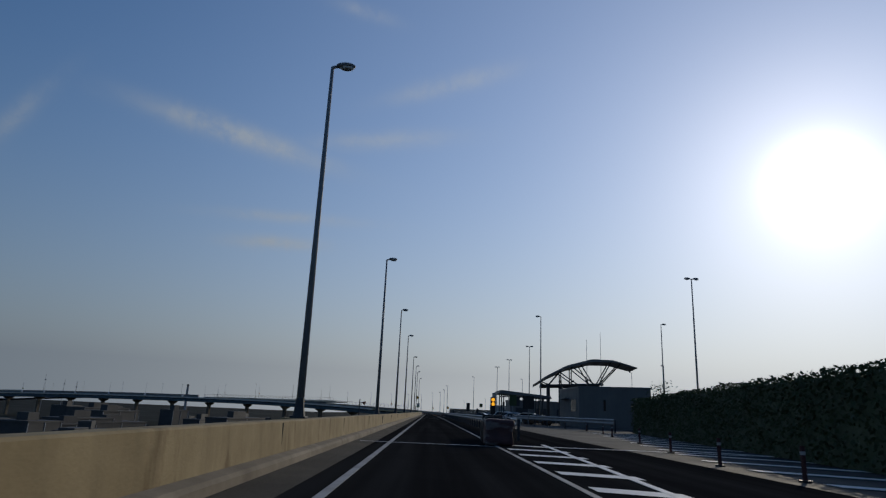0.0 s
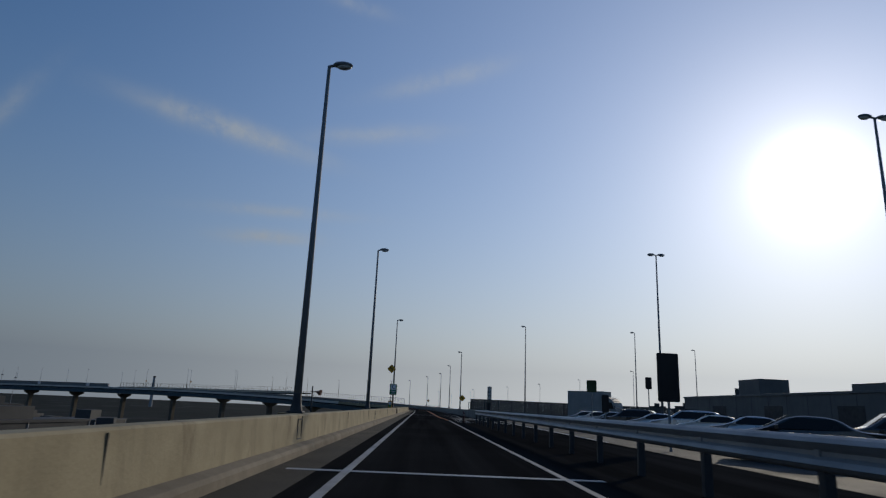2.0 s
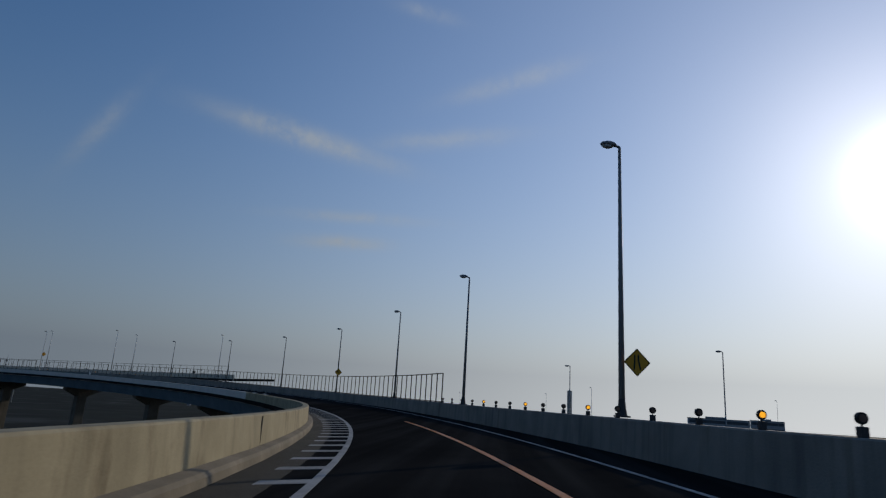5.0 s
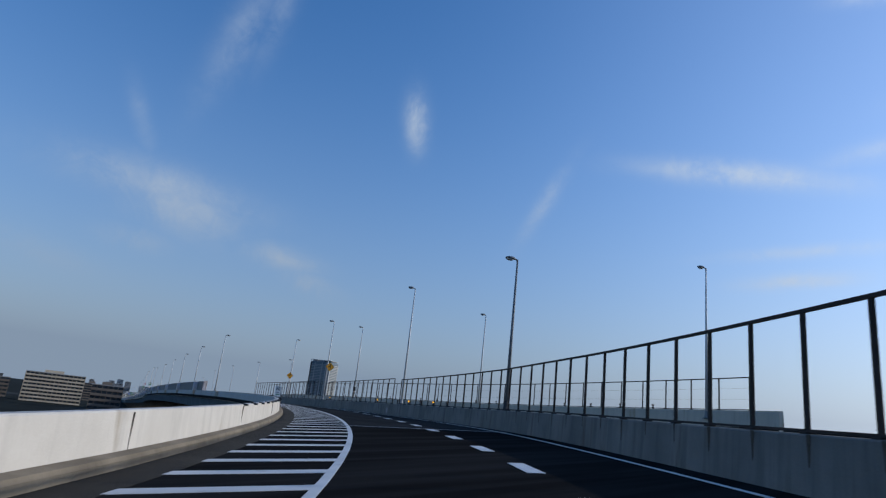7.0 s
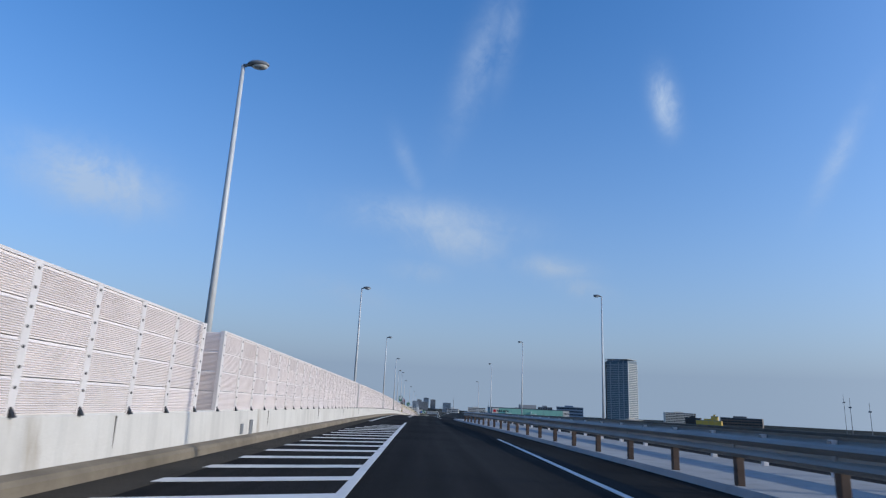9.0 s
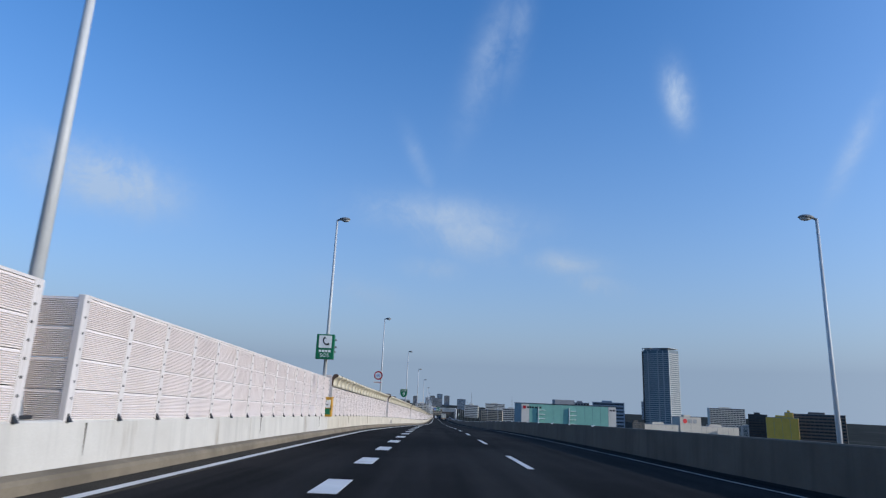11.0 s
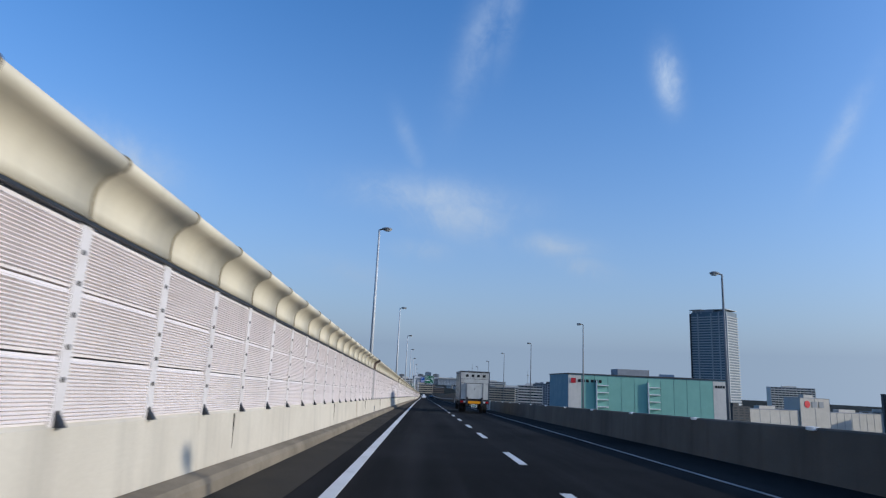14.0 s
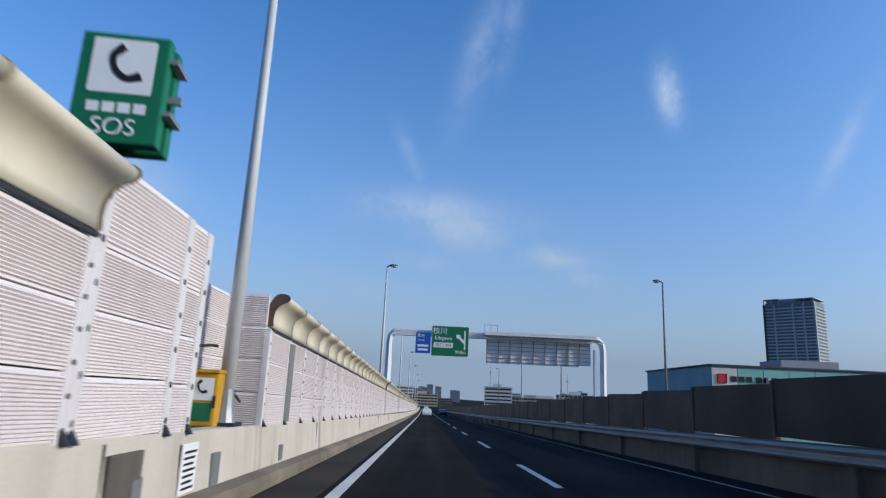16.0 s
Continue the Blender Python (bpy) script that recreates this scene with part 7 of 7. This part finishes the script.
for k in range(9):
    a = k * 2.4
    z = 2.4 + k * 0.22
    tube([(0.03, 0.03, z), (0.03 + 0.5 * math.cos(a), 0.03 + 0.5 * math.sin(a), z + 0.35), (0.03 + 0.9 * math.cos(a), 0.03 + 0.9 * math.sin(a), z + 0.5)], [0.025, 0.016, 0.006], 5, tr)
part("trunk", tr, RUST, sapling)
pts = [Vector((rnd.gauss(0, 0.6), rnd.gauss(0, 0.6), 3.6 + rnd.gauss(0, 0.55))) for _ in range(420)]
part("crown", leaf_cloud(pts, 0.08, rnd), HEDGE, sapling)
tagged(sapling, "thin young tree with sparse leaves above the hedge", "tree")


# the phone sign on the far side lamp and a few cars far ahead
phone_sign(at(1155.4, 16.3, 3.5) @ Matrix.Scale(0.85, 4))
for kind, tone, s, u, turn in (("sedan", "white", 1268.0, 0.4, 0), ("sedan", "dark", 1296.0, 4.2, 0), ("van", "white", 1345.0, 0.4, 0)):
    ahead = copy_thing(protos[(kind, tone)], at(s, u, 0.0, turn))
    tagged(ahead, f"{tone} {words[kind]} on the carriageway far ahead", group="cars far ahead")


# pedestals behind the left parapet that carry the lamps
pedestal = [mesh_of("pedestal", box(-0.78, -0.32, -0.3, 0.3, 0.0, 0.87, 0.015), mat) for mat in (CONCRETE, CONCRETE_PALE)]
for s in (-9, 17.0, 41.2, 64.0, 84.9, 119.1, 140.7, 163.6, 197.8):
    piece("pedestal", pedestal[0], wall_left, at(s, left_wall(s)))
for s in [549.6] + [(a + b) / 2 for a, b in GAPS]:
    piece("pedestal", pedestal[1], wall_left_far, at(s, left_wall(s)))


# ---- the city round about ----
FACADES = {
    "white": material("white facade", (0.68, 0.64, 0.57), (0.55, 0.52, 0.46), grain=8, amount=0.6, rough=0.8, bump=0.0, fine=0.5, streak=0.2),
    "pale": material("pale warehouse cladding", (0.47, 0.44, 0.39), (0.38, 0.355, 0.31), grain=8, amount=0.6, rough=0.8, bump=0.0, fine=0.5, streak=0.3),
    "beige": material("beige facade", (0.50, 0.43, 0.33), (0.40, 0.34, 0.26), grain=8, amount=0.6, rough=0.8, bump=0.0, fine=0.5, streak=0.2),
    "brown": material("brown facade", (0.185, 0.155, 0.13), (0.13, 0.11, 0.095), grain=8, amount=0.6, rough=0.8, bump=0.0, fine=0.5, streak=0.2),
    "grey": material("grey facade", (0.30, 0.31, 0.32), (0.22, 0.23, 0.24), grain=8, amount=0.6, rough=0.8, bump=0.0, fine=0.5, streak=0.2),
    "dark": material("dark facade", (0.065, 0.065, 0.065), (0.045, 0.045, 0.045), grain=8, amount=0.6, rough=0.75, bump=0.0, fine=0.5),
    "blue": material("blue grey facade", (0.20, 0.27, 0.34), (0.15, 0.20, 0.26), grain=8, amount=0.6, rough=0.5, bump=0.0, fine=0.5),
    "green": material("pale green cladding", (0.22, 0.46, 0.38), (0.18, 0.39, 0.32), grain=6, amount=0.5, rough=0.6, bump=0.0, fine=0.5, streak=0.15),
    "teal": material("blue grey cladding", (0.16, 0.28, 0.32), (0.12, 0.22, 0.26), grain=6, amount=0.5, rough=0.6, bump=0.0, fine=0.5, streak=0.15),
    "yellow": material("yellow facade", (0.74, 0.46, 0.08), (0.6, 0.37, 0.07), grain=6, amount=0.5, rough=0.7, bump=0.0, fine=0.5, streak=0.2),
}
WINDOW = material("far window glass", (0.06, 0.075, 0.09), (0.04, 0.05, 0.06), grain=2, rough=0.25, bump=0.0, each=0.5)


def block(x, y, yaw, w, top, d, floors, tone, label, style="rows", bays=8):
    """A city block standing on the ground, its front towards the road."""
    base = land(x, y) - (0.5 if land(x, y) < ground_z else 0.0)
    h = top - base
    floors = max(floors, round(floors * h / (top - ground_z))) if top > ground_z + 2 else floors
    ob = empty("city_building", pose(x, y, base, 0, 0, yaw))
    wall = part("wall", box(-w / 2, w / 2, 0, d, 0, h), FACADES[tone], ob)
    part("roof_edge", box(-w / 2 - 0.2, w / 2 + 0.2, -0.2, d + 0.2, h, h + 0.5), FACADES["grey" if tone not in ("grey", "dark") else "dark"], ob)
    part("roof_house", box(-w * 0.2, w * 0.12, d * 0.3, d * 0.6, h + 0.5, h + 2.6), FACADES[tone], ob)
    fh = h / floors
    if style == "rows":
        win = mesh_of("window", box(-w / bays * 0.33, w / bays * 0.33, -0.06, 0.05, 0, fh * 0.5), WINDOW)
        for f in range(floors):
            for b in range(bays):
                piece("window", win, wall, Matrix.Translation((-w / 2 + w / bays * (b + 0.5), 0, f * fh + fh * 0.3)))
    elif style == "strips":
        win = mesh_of("window_strip", box(-w * 0.47, w * 0.47, -0.08, 0.05, 0, fh * 0.45), WINDOW)
        side = mesh_of("window_strip", box(-0.08, 0.05, d * 0.06, d * 0.94, 0, fh * 0.45), WINDOW)
        for f in range(floors):
            piece("window_strip", win, wall, Matrix.Translation((0, 0, f * fh + fh * 0.35)))
            piece("window_strip", side, wall, Matrix.Translation((-w / 2, 0, f * fh + fh * 0.35)))
            piece("window_strip", side, wall, Matrix.Translation((w / 2 + 0.03, 0, f * fh + fh * 0.35)))
    elif style == "balconies":
        slab = mesh_of("balcony", box(-w / 2, w / 2, -1.2, 0.02, 0, fh * 0.42), FACADES[tone])
        shade = mesh_of("window_strip", box(-w * 0.49, w * 0.49, -0.06, 0.05, 0, fh * 0.5), WINDOW)
        fin = mesh_of("fin", box(-0.12, 0.12, -1.25, 0.02, 0, h), FACADES[tone])
        for f in range(floors):
            piece("balcony", slab, wall, Matrix.Translation((0, 0, f * fh)))
            piece("window_strip", shade, wall, Matrix.Translation((0, 0, f * fh + fh * 0.45)))
        for b in range(bays + 1):
            piece("fin", fin, wall, Matrix.Translation((-w / 2 + w / bays * b, 0, 0)))
    elif style == "ribs":
        rib = mesh_of("rib", box(-0.1, 0.1, -0.15, 0.02, 0, h), FACADES["grey"])
        for b in range(bays + 1):
            piece("rib", rib, wall, Matrix.Translation((-w / 2 + w / bays * b, 0, 0)))
    return tagged(ob, label if len(label.split()) > 3 else label + " in the city", "building", "city buildings")


# seen beyond the first stretch
block(214, 2707, -5, 17, 88, 17, 20, "white", "slim pale tower block far across the water", "strips")
block(163, 492, -31, 42, 11.5, 20, 5, "dark", "dark flat-roofed depot building", "strips")
block(176, 493, -33, 10, 18.5, 10, 3, "dark", "dark plant room block on the depot", "ribs", 3)
block(156, 583, -24, 11, 7.8, 8, 3, "dark", "small dark yard building", "strips")
block(167, 556, -27, 16, 8.2, 9, 3, "dark", "small dark yard building", "strips")
block(232, 1085, -15, 66, 6.8, 20, 3, "grey", "long low grey shed in the distance", "strips")
block(330, 1200, -18, 40, 9, 20, 3, "grey", "long low grey shed in the distance", "strips")
# seen from the bend
block(-1028, 279, 102, 39, 64, 34, 24, "brown", "dark brown high-rise apartment tower", "balconies", 5)
block(-639, 373, 101, 52, 3.8, 14, 6, "white", "long white apartment slab with balconies", "balconies", 14)
block(-624, 404, 98, 10, 8.2, 12, 7, "beige", "narrow beige stair block", "ribs", 2)
block(-745, 408, 96, 24, 15, 16, 9, "white", "white office block with window strips", "strips")
block(-548, 470, 92, 34, 4.0, 14, 5, "brown", "low brown apartment block", "balconies", 8)
block(-1560, 470, 91, 26, 34.5, 24, 14, "grey", "grey tower block in the haze", "strips")
block(-648, 446, 93, 31, -0.8, 14, 4, "grey", "low grey flats", "rows", 9)
block(-746, 522, 85, 39, 2.9, 16, 5, "dark", "low dark flats", "rows", 9)
block(-789, 476, 87, 62, 1.6, 18, 6, "brown", "long brown apartment slab with balconies", "balconies", 16)
block(-734, 527, 82, 37, 0.5, 16, 5, "brown", "long brown apartment slab with balconies", "balconies", 10)
block(-676, 567, 78, 44, 7.6, 14, 8, "beige", "beige apartment slab with balconies", "balconies", 14)
block(-571, 577, 74, 21, 2.8, 12, 5, "brown", "low brown apartment block", "balconies", 6)
block(-1389, 463, 89, 24, 24.5, 20, 12, "dark", "dark tower block in the haze", "strips")
# seen to the right of the main line
block(-1755, 1116, 68, 47, 1.9, 14, 5, "white", "white works building", "strips")
block(-984, 881, 63, 22, 5.1, 14, 5, "grey", "grey office block", "strips")
block(-1018, 925, 62, 21, 7.9, 14, 6, "grey", "grey office block", "rows", 6)
block(-1044, 981, 60, 40, 10, 16, 6, "blue", "blue grey office block", "strips")
block(-912, 964.5, 90, 45, -12.2, 16, 2, "pale", "white warehouse wall", "ribs", 5)
block(-911, 1001, 90, 28, -3.2, 14, 3, "pale", "white stair tower of a warehouse", "ribs", 2)
block(-912, 1041, 90, 52, -12.7, 16, 2, "pale", "white warehouse wall", "ribs", 7)
block(-1253, 1355, 66, 60, 10.5, 14, 8, "white", "white apartment slab with balconies", "balconies", 12)
block(-945, 1112, 42, 30, -12.0, 10, 4, "white", "small white house block", "rows", 4)
block(-865, 1082, 42, 31, 0.4, 12, 2, "yellow", "bright yellow works building", "ribs", 4)
block(-863, 1090, 41, 8, 6.0, 8, 4, "yellow", "yellow stair tower of the works", "ribs", 2)
block(-880, 1150, 39, 52, 5.4, 14, 6, "brown", "brown apartment slab with balconies", "balconies", 12)
block(-930, 1112, 43, 20, 2.7, 14, 6, "dark", "dark apartment block", "balconies", 5)
block(-1252, 789, 74, 21, -1.7, 14, 6, "white", "white apartment block down the road", "balconies", 7)
block(-870, 652, 76, 20, 3.2, 14, 7, "brown", "brown apartment block behind the barrier", "balconies", 6)
block(-1114, 875, 65, 23, -3.5, 14, 5, "white", "white flats down the road", "balconies", 8)
block(-911, 934, 90, 15, -11.0, 14, 3, "dark", "small dark shed", "rows", 3)
block(-1117, 818, 66, 18, -0.8, 16, 7, "white", "office block with a dark glass front", "strips")
block(-1179, 873, 63, 30, -6.5, 14, 4, "beige", "low beige flats down the road", "balconies", 10)
block(-1336, 1004, 60, 15, 0.1, 14, 6, "grey", "grey office block", "rows", 5)
block(-1226, 800, 72, 24, -7.0, 14, 4, "beige", "low beige flats down the road", "balconies", 9)
block(-1240, 918, 64, 58, -6.2, 14, 4, "white", "long white flats down the road", "balconies", 16)
block(-1278, 829, 72, 28, -9.8, 14, 3, "brown", "low brown flats beyond the gantry", "balconies", 8)
block(-1271, 818, 73, 11, -7.9, 8, 3, "dark", "small dark roof house beyond the gantry", "ribs", 3)
block(-1477, 1070, 61, 21, 0.1, 12, 4, "grey", "low grey office block in haze", "strips")
block(-1510, 1114, 60, 19, 4.6, 12, 5, "grey", "low grey office block in haze", "strips")
for k, (x, y, w, top) in enumerate(((-3257, 1413, 24, 26), (-3247, 1446, 26, 36), (-3237, 1479, 26, 29), (-3210, 1380, 30, 18), (-3300, 1340, 22, 22), (-2413, 2006, 16, 33), (-2451, 1185, 32, 12), (-3200, 1540, 40, 16))):
    block(x, y, 72, w, top, 24, 9, "blue" if k % 2 else "grey", "pale tower far off in the city haze", "strips")

# the residential tower right of the road
tower = empty("residential_tower", pose(-1234, 1206, land(-1234, 1206), 0, 0, 24))
# both tower colours are lightened to carry the haze of distance
TOWER_GLASS = material("tower window bands with painted haze", (0.13, 0.17, 0.20), (0.10, 0.13, 0.155), grain=8, amount=0.5, rough=0.4, bump=0.0, fine=0.5)
TOWER = material("tower balcony grey with painted haze", (0.44, 0.45, 0.44), (0.36, 0.37, 0.36), grain=8, amount=0.5, rough=0.7, bump=0.0, fine=0.5)
H = 119.0 + ground_z - land(-1234, 1206)
core = part("wall", box(-23, 23, -17, 17, 0, H), TOWER_GLASS, tower)
floors = 39
slab = mesh_of("balcony", box(-24, 24, -18.2, 18.2, 0, 1.35, 0.2), TOWER)
for f in range(floors):
    piece("balcony", slab, core, Matrix.Translation((0, 0, 2 + f * (H - 6) / floors)))
for x in (-24.2, -14.0, 4.0, 14.0, 24.2):
    part("pier", box(x - 0.6, x + 0.6, -18.5, -16.5, 0, H - 2), TOWER, core)
for y in (-18.4, 0, 18.4):
    part("pier", box(-24.6, -22.8, y - 0.9, y + 0.9, 0, H - 2), FACADES["dark"], core)
part("roof_crown", box(-22, 8, -15, 15, H, H + 3.5), FACADES["grey"], tower)
part("roof_canopy", box(-24.5, -8, -18.5, 8, H + 3.0, H + 3.8), TOWER, tower)
part("roof_canopy", box(4, 24.5, -18.5, 14, H + 2.0, H + 2.8), TOWER, tower)
for x in (-24, -16, -9, 6, 15, 24):
    part("roof_post", box(x - 0.3, x + 0.3, -18.2, -17.6, H - 2, H + 3.0), TOWER, tower)
tagged(tower, "tall grey residential tower with stacked balcony bands", "building")

# green warehouse with its white end
pm, pl = Vector((-883.6, 783.2, 0)), Vector((-950.4, 811.2, 0))
hd = radians(72.8)
across = Vector((math.cos(hd), math.sin(hd), 0))
ware = empty("green_warehouse", pose(pm.x, pm.y, land(-850, 850), 0, 0, 72.8))
WH = 4.6 - land(-850, 850)
hall = part("wall", box(0, 92, 0, 54, 0, WH, 0.05), FACADES["teal"], ware)
part("roof", box(-0.5, 92.5, -0.5, 54.5, WH, WH + 0.5), FACADES["dark"], ware)
n = 12
for k in range(n):
    tone = "white" if k in (0, 11) else "green"
    x0 = 92 / n * k
    part("cladding_panel", box(x0 + 0.12, x0 + 92 / n - 0.12, -0.25, 0.0, 0.2, WH - 0.6), FACADES[tone], hall)
for x in (16.0, 46.0):
    for z in (WH - 18, WH - 14, WH - 10, WH - 6):
        st_ = part("stair_landing", box(x, x + 7, -1.8, -0.3, z, z + 0.5), SIGN_WHITE, hall)
    part("stair_mast", box(x, x + 0.5, -1.8, -0.3, 2, WH - 3), SIGN_WHITE, hall)
logo = part("emblem", box(1.6, 4.4, -0.4, -0.26, WH - 5.0, WH - 2.2, 0.3), SIGN_RED, hall, "red rounded emblem")
for k in range(6):
    part("mark", box(5.6 + k * 2.3 + (0.6 if k > 2 else 0), 7.3 + k * 2.3 + (0.6 if k > 2 else 0), -0.4, -0.26, WH - 4.4, WH - 2.8), BLACK, hall)
for k in range(4):
    part("mark", box(85.6 + k * 1.5, 86.7 + k * 1.5, -0.4, -0.26, WH - 4.4, WH - 2.9), BLACK, hall)
part("roof_house", box(38, 58, 30, 44, WH + 0.5, WH + 5.0), FACADES["grey"], ware)
tagged(ware, "long pale green warehouse with white end panels", "building")
emblem = empty("wall_emblem", pose(-911.0, 1001.0, -10.4, 0, 0, 90) @ Matrix.Translation((0, -0.2, 0)))
part("plate", extrude(disc(2.6, 20, -7.5, 3.2), 0.1, "y", start=-0.15), SIGN_RED, emblem)
for x in (-3.0, 3.4):
    part("mark", box(x, x + 4.6, -0.15, -0.05, 1.0, 5.2), FACADES["grey"], emblem)
tagged(emblem, "round red emblem and grey marks on a white wall", "sign")

# masts in the distance
for x, y, h in ((-585, 985, 42), (-560, 975, 38), (-700, 1120, 52), (-1180, 905, 30), (-1230, 860, 34)):
    m = empty("radio_mast", pose(x, y, land(x, y)))
    h += ground_z - land(x, y)
    part("mast", tube([(0, 0, 0), (0, 0, h)], [0.45, 0.15], 8), GALV, m)
    part("crossarm", box(-1.5, 1.5, -0.1, 0.1, h * 0.86, h * 0.88), GALV, m)
    tagged(m, "thin lattice radio mast", "mast", "radio masts")
chimney = empty("chimney", pose(-520, 1300, land(-520, 1300)))
part("shaft", tube([(0, 0, 0), (0, 0, 66)], [3.2, 2.0], 16), FACADES["grey"], chimney)
part("collar", tube([(0, 0, 64), (0, 0, 66.5)], [2.3, 2.3], 16), FACADES["dark"], chimney)
tagged(chimney, "tapered grey factory chimney", "chimney")

# water tower and road sign by the left parapet of the bend
def water_tower(m):
    top = empty("water_tower", m)
    part("stem", tube([(0, 0, 0), (0, 0, 14), (0, 0, 22)], [1.1, 0.8, 0.7], 14), FACADES["blue"], top, smooth=True)
    part("bowl", tube([(0, 0, 21.2), (0, 0, 22.6), (0, 0, 24.2), (0, 0, 24.8)], [0.9, 3.6, 3.7, 3.0], 22), FACADES["dark"], top)
    part("cap", tube([(0, 0, 24.2), (0, 0, 25.6), (0, 0, 26.0)], [3.75, 3.5, 1.0], 22), FACADES["white"], top)
    return tagged(top, "slim water tower with a pale round bowl", "water tower", "water towers")


first_tower = water_tower(pose(-675, 521.7, ground_z))
copy_thing(first_tower, pose(-421, 405.5, ground_z))
side_sign = empty("lane_sign", at(481.2, left_wall(481.2) - 0.3, 0.83) @ Matrix.Scale(0.56, 4))
part("post", tube([(0, 0.06, 0), (0, 0.06, 1.0)], 0.06, 8), GALV, side_sign)
f = part("plate", polygon([(x, z + 0.88) for x, z in rounded(0.66, 1.2, 0.05)], 0.04), SIGN_WHITE, side_sign)
for x0, x1, z0, z1 in ((-0.2, -0.14, 0.98, 1.4), (0.14, 0.2, 0.98, 1.4), (-0.14, 0.14, 1.34, 1.4), (-0.07, 0.05, 1.0, 1.26)):
    part("symbol", box(x0, x1, -0.008, 0.0, z0, z1), BLACK, f)
part("text_bar", box(-0.2, 0.2, -0.008, 0.0, 0.72, 0.8), FACADES["grey"], f)
part("arrow", polygon([(-0.24, 0.52), (-0.08, 0.42), (-0.08, 0.48), (0.22, 0.48), (0.22, 0.56), (-0.08, 0.56), (-0.08, 0.62)], 0.008, -0.008), SIGN_GREEN, f)
tagged(side_sign, "white and green exit marker sign on the parapet", "road sign")

# piers under the viaducts
pier_proto = empty("viaduct_pier", at(330, 1.0, 0))
# the piers' shade is painted with the same darkened brown
part("shaft", box(-1.1, 1.1, -0.9, 0.9, -20.0, -3.6, 0.1), CONCRETE_BROWN, pier_proto)
part("crosshead", extrude([(-1.1, -4.6), (-4.0, -3.2), (-4.0, -2.42), (4.6, -2.42), (4.6, -3.2), (1.1, -4.6)], 1.6, "y", start=-0.8), CONCRETE_BROWN, pier_proto)
tagged(pier_proto, "grey concrete viaduct pier with a wide head", "pier", "viaduct piers")
for k in range(1, 32):
    s = 330 + 33 * k
    copy_thing(pier_proto, at(s, 1.0, 0.0))

# low yards and trees on the flat land left of the first stretch
rnd = random.Random(11)
for k in range(8):
    s, u = rnd.uniform(60, 330), -rnd.uniform(60, 190)
    p = place(s, u)
    block(p.x, p.y, rnd.uniform(60, 110), rnd.uniform(14, 34), land(p.x, p.y) + rnd.uniform(4, 9), rnd.uniform(8, 14), 2, "dark", "low yard shed on the flat land", "ribs", 2)
for k in range(18):
    s, u = 150 + 14 * k, -rnd.uniform(45, 120) - 0.12 * k * k
    p = place(min(s, 300), u - max(0, s - 300) * 0.4)
    block(p.x, p.y + max(0, s - 300) * 0.5, rnd.uniform(70, 110), rnd.uniform(10, 30), rnd.uniform(-7.5, -3.5), rnd.uniform(6, 12), 3, "dark", "low yard building below the viaduct", "ribs", 2)
LEAF = material("dark tree leaves", (0.05, 0.07, 0.03), (0.03, 0.045, 0.02), grain=2.0, amount=0.9, rough=0.7, bump=0.0)


def tree(m, h, seed):
    r = random.Random(seed)
    top = empty("tree", m)
    bm = tube([(0, 0, 0), (0.1, 0.05, h * 0.35), (0.0, 0.15, h * 0.75)], [0.2, 0.14, 0.04], 7)
    for k in range(7):
        a, z = k * 2.4 + r.random(), h * (0.3 + 0.07 * k)
        tube([(0, 0, z), (0.9 * math.cos(a), 0.9 * math.sin(a), z + 0.7), (1.6 * math.cos(a), 1.6 * math.sin(a), z + 1.0)], [0.08, 0.05, 0.015], 5, bm)
    part("trunk", bm, RUST, top)
    pts = []
    for _ in range(14):
        c = Vector((r.gauss(0, h * 0.16), r.gauss(0, h * 0.16), h * r.uniform(0.45, 0.95)))
        pts += [c + Vector((r.gauss(0, 0.5), r.gauss(0, 0.5), r.gauss(0, 0.4))) for _ in range(60)]
    part("crown", leaf_cloud(pts, 0.22, r), LEAF, top)
    return tagged(top, "dark bushy tree on the low ground", "tree", "trees below the viaduct")


trees = [tree(pose(-30, 60, ground_z), 7.0, 1), tree(pose(-36, 75, ground_z), 8.5, 2)]
for k in range(76):
    s, u = rnd.uniform(20, 330), -rnd.uniform(18, 75)
    p = place(s, u)
    copy_thing(trees[k % 2], pose(p.x, p.y, land(p.x, p.y), 0, 0, rnd.uniform(0, 360)))


# ---- set everything down at the scale S ----
for data in bpy.data.meshes:
    data.transform(Matrix.Scale(S, 4))
for ob in scene.objects:
    if ob.type in ("MESH", "EMPTY", "FONT", "CURVE"):
        ob.location = ob.location * S
        inv = ob.matrix_parent_inverse.copy()
        inv.translation = inv.translation * S
        ob.matrix_parent_inverse = inv
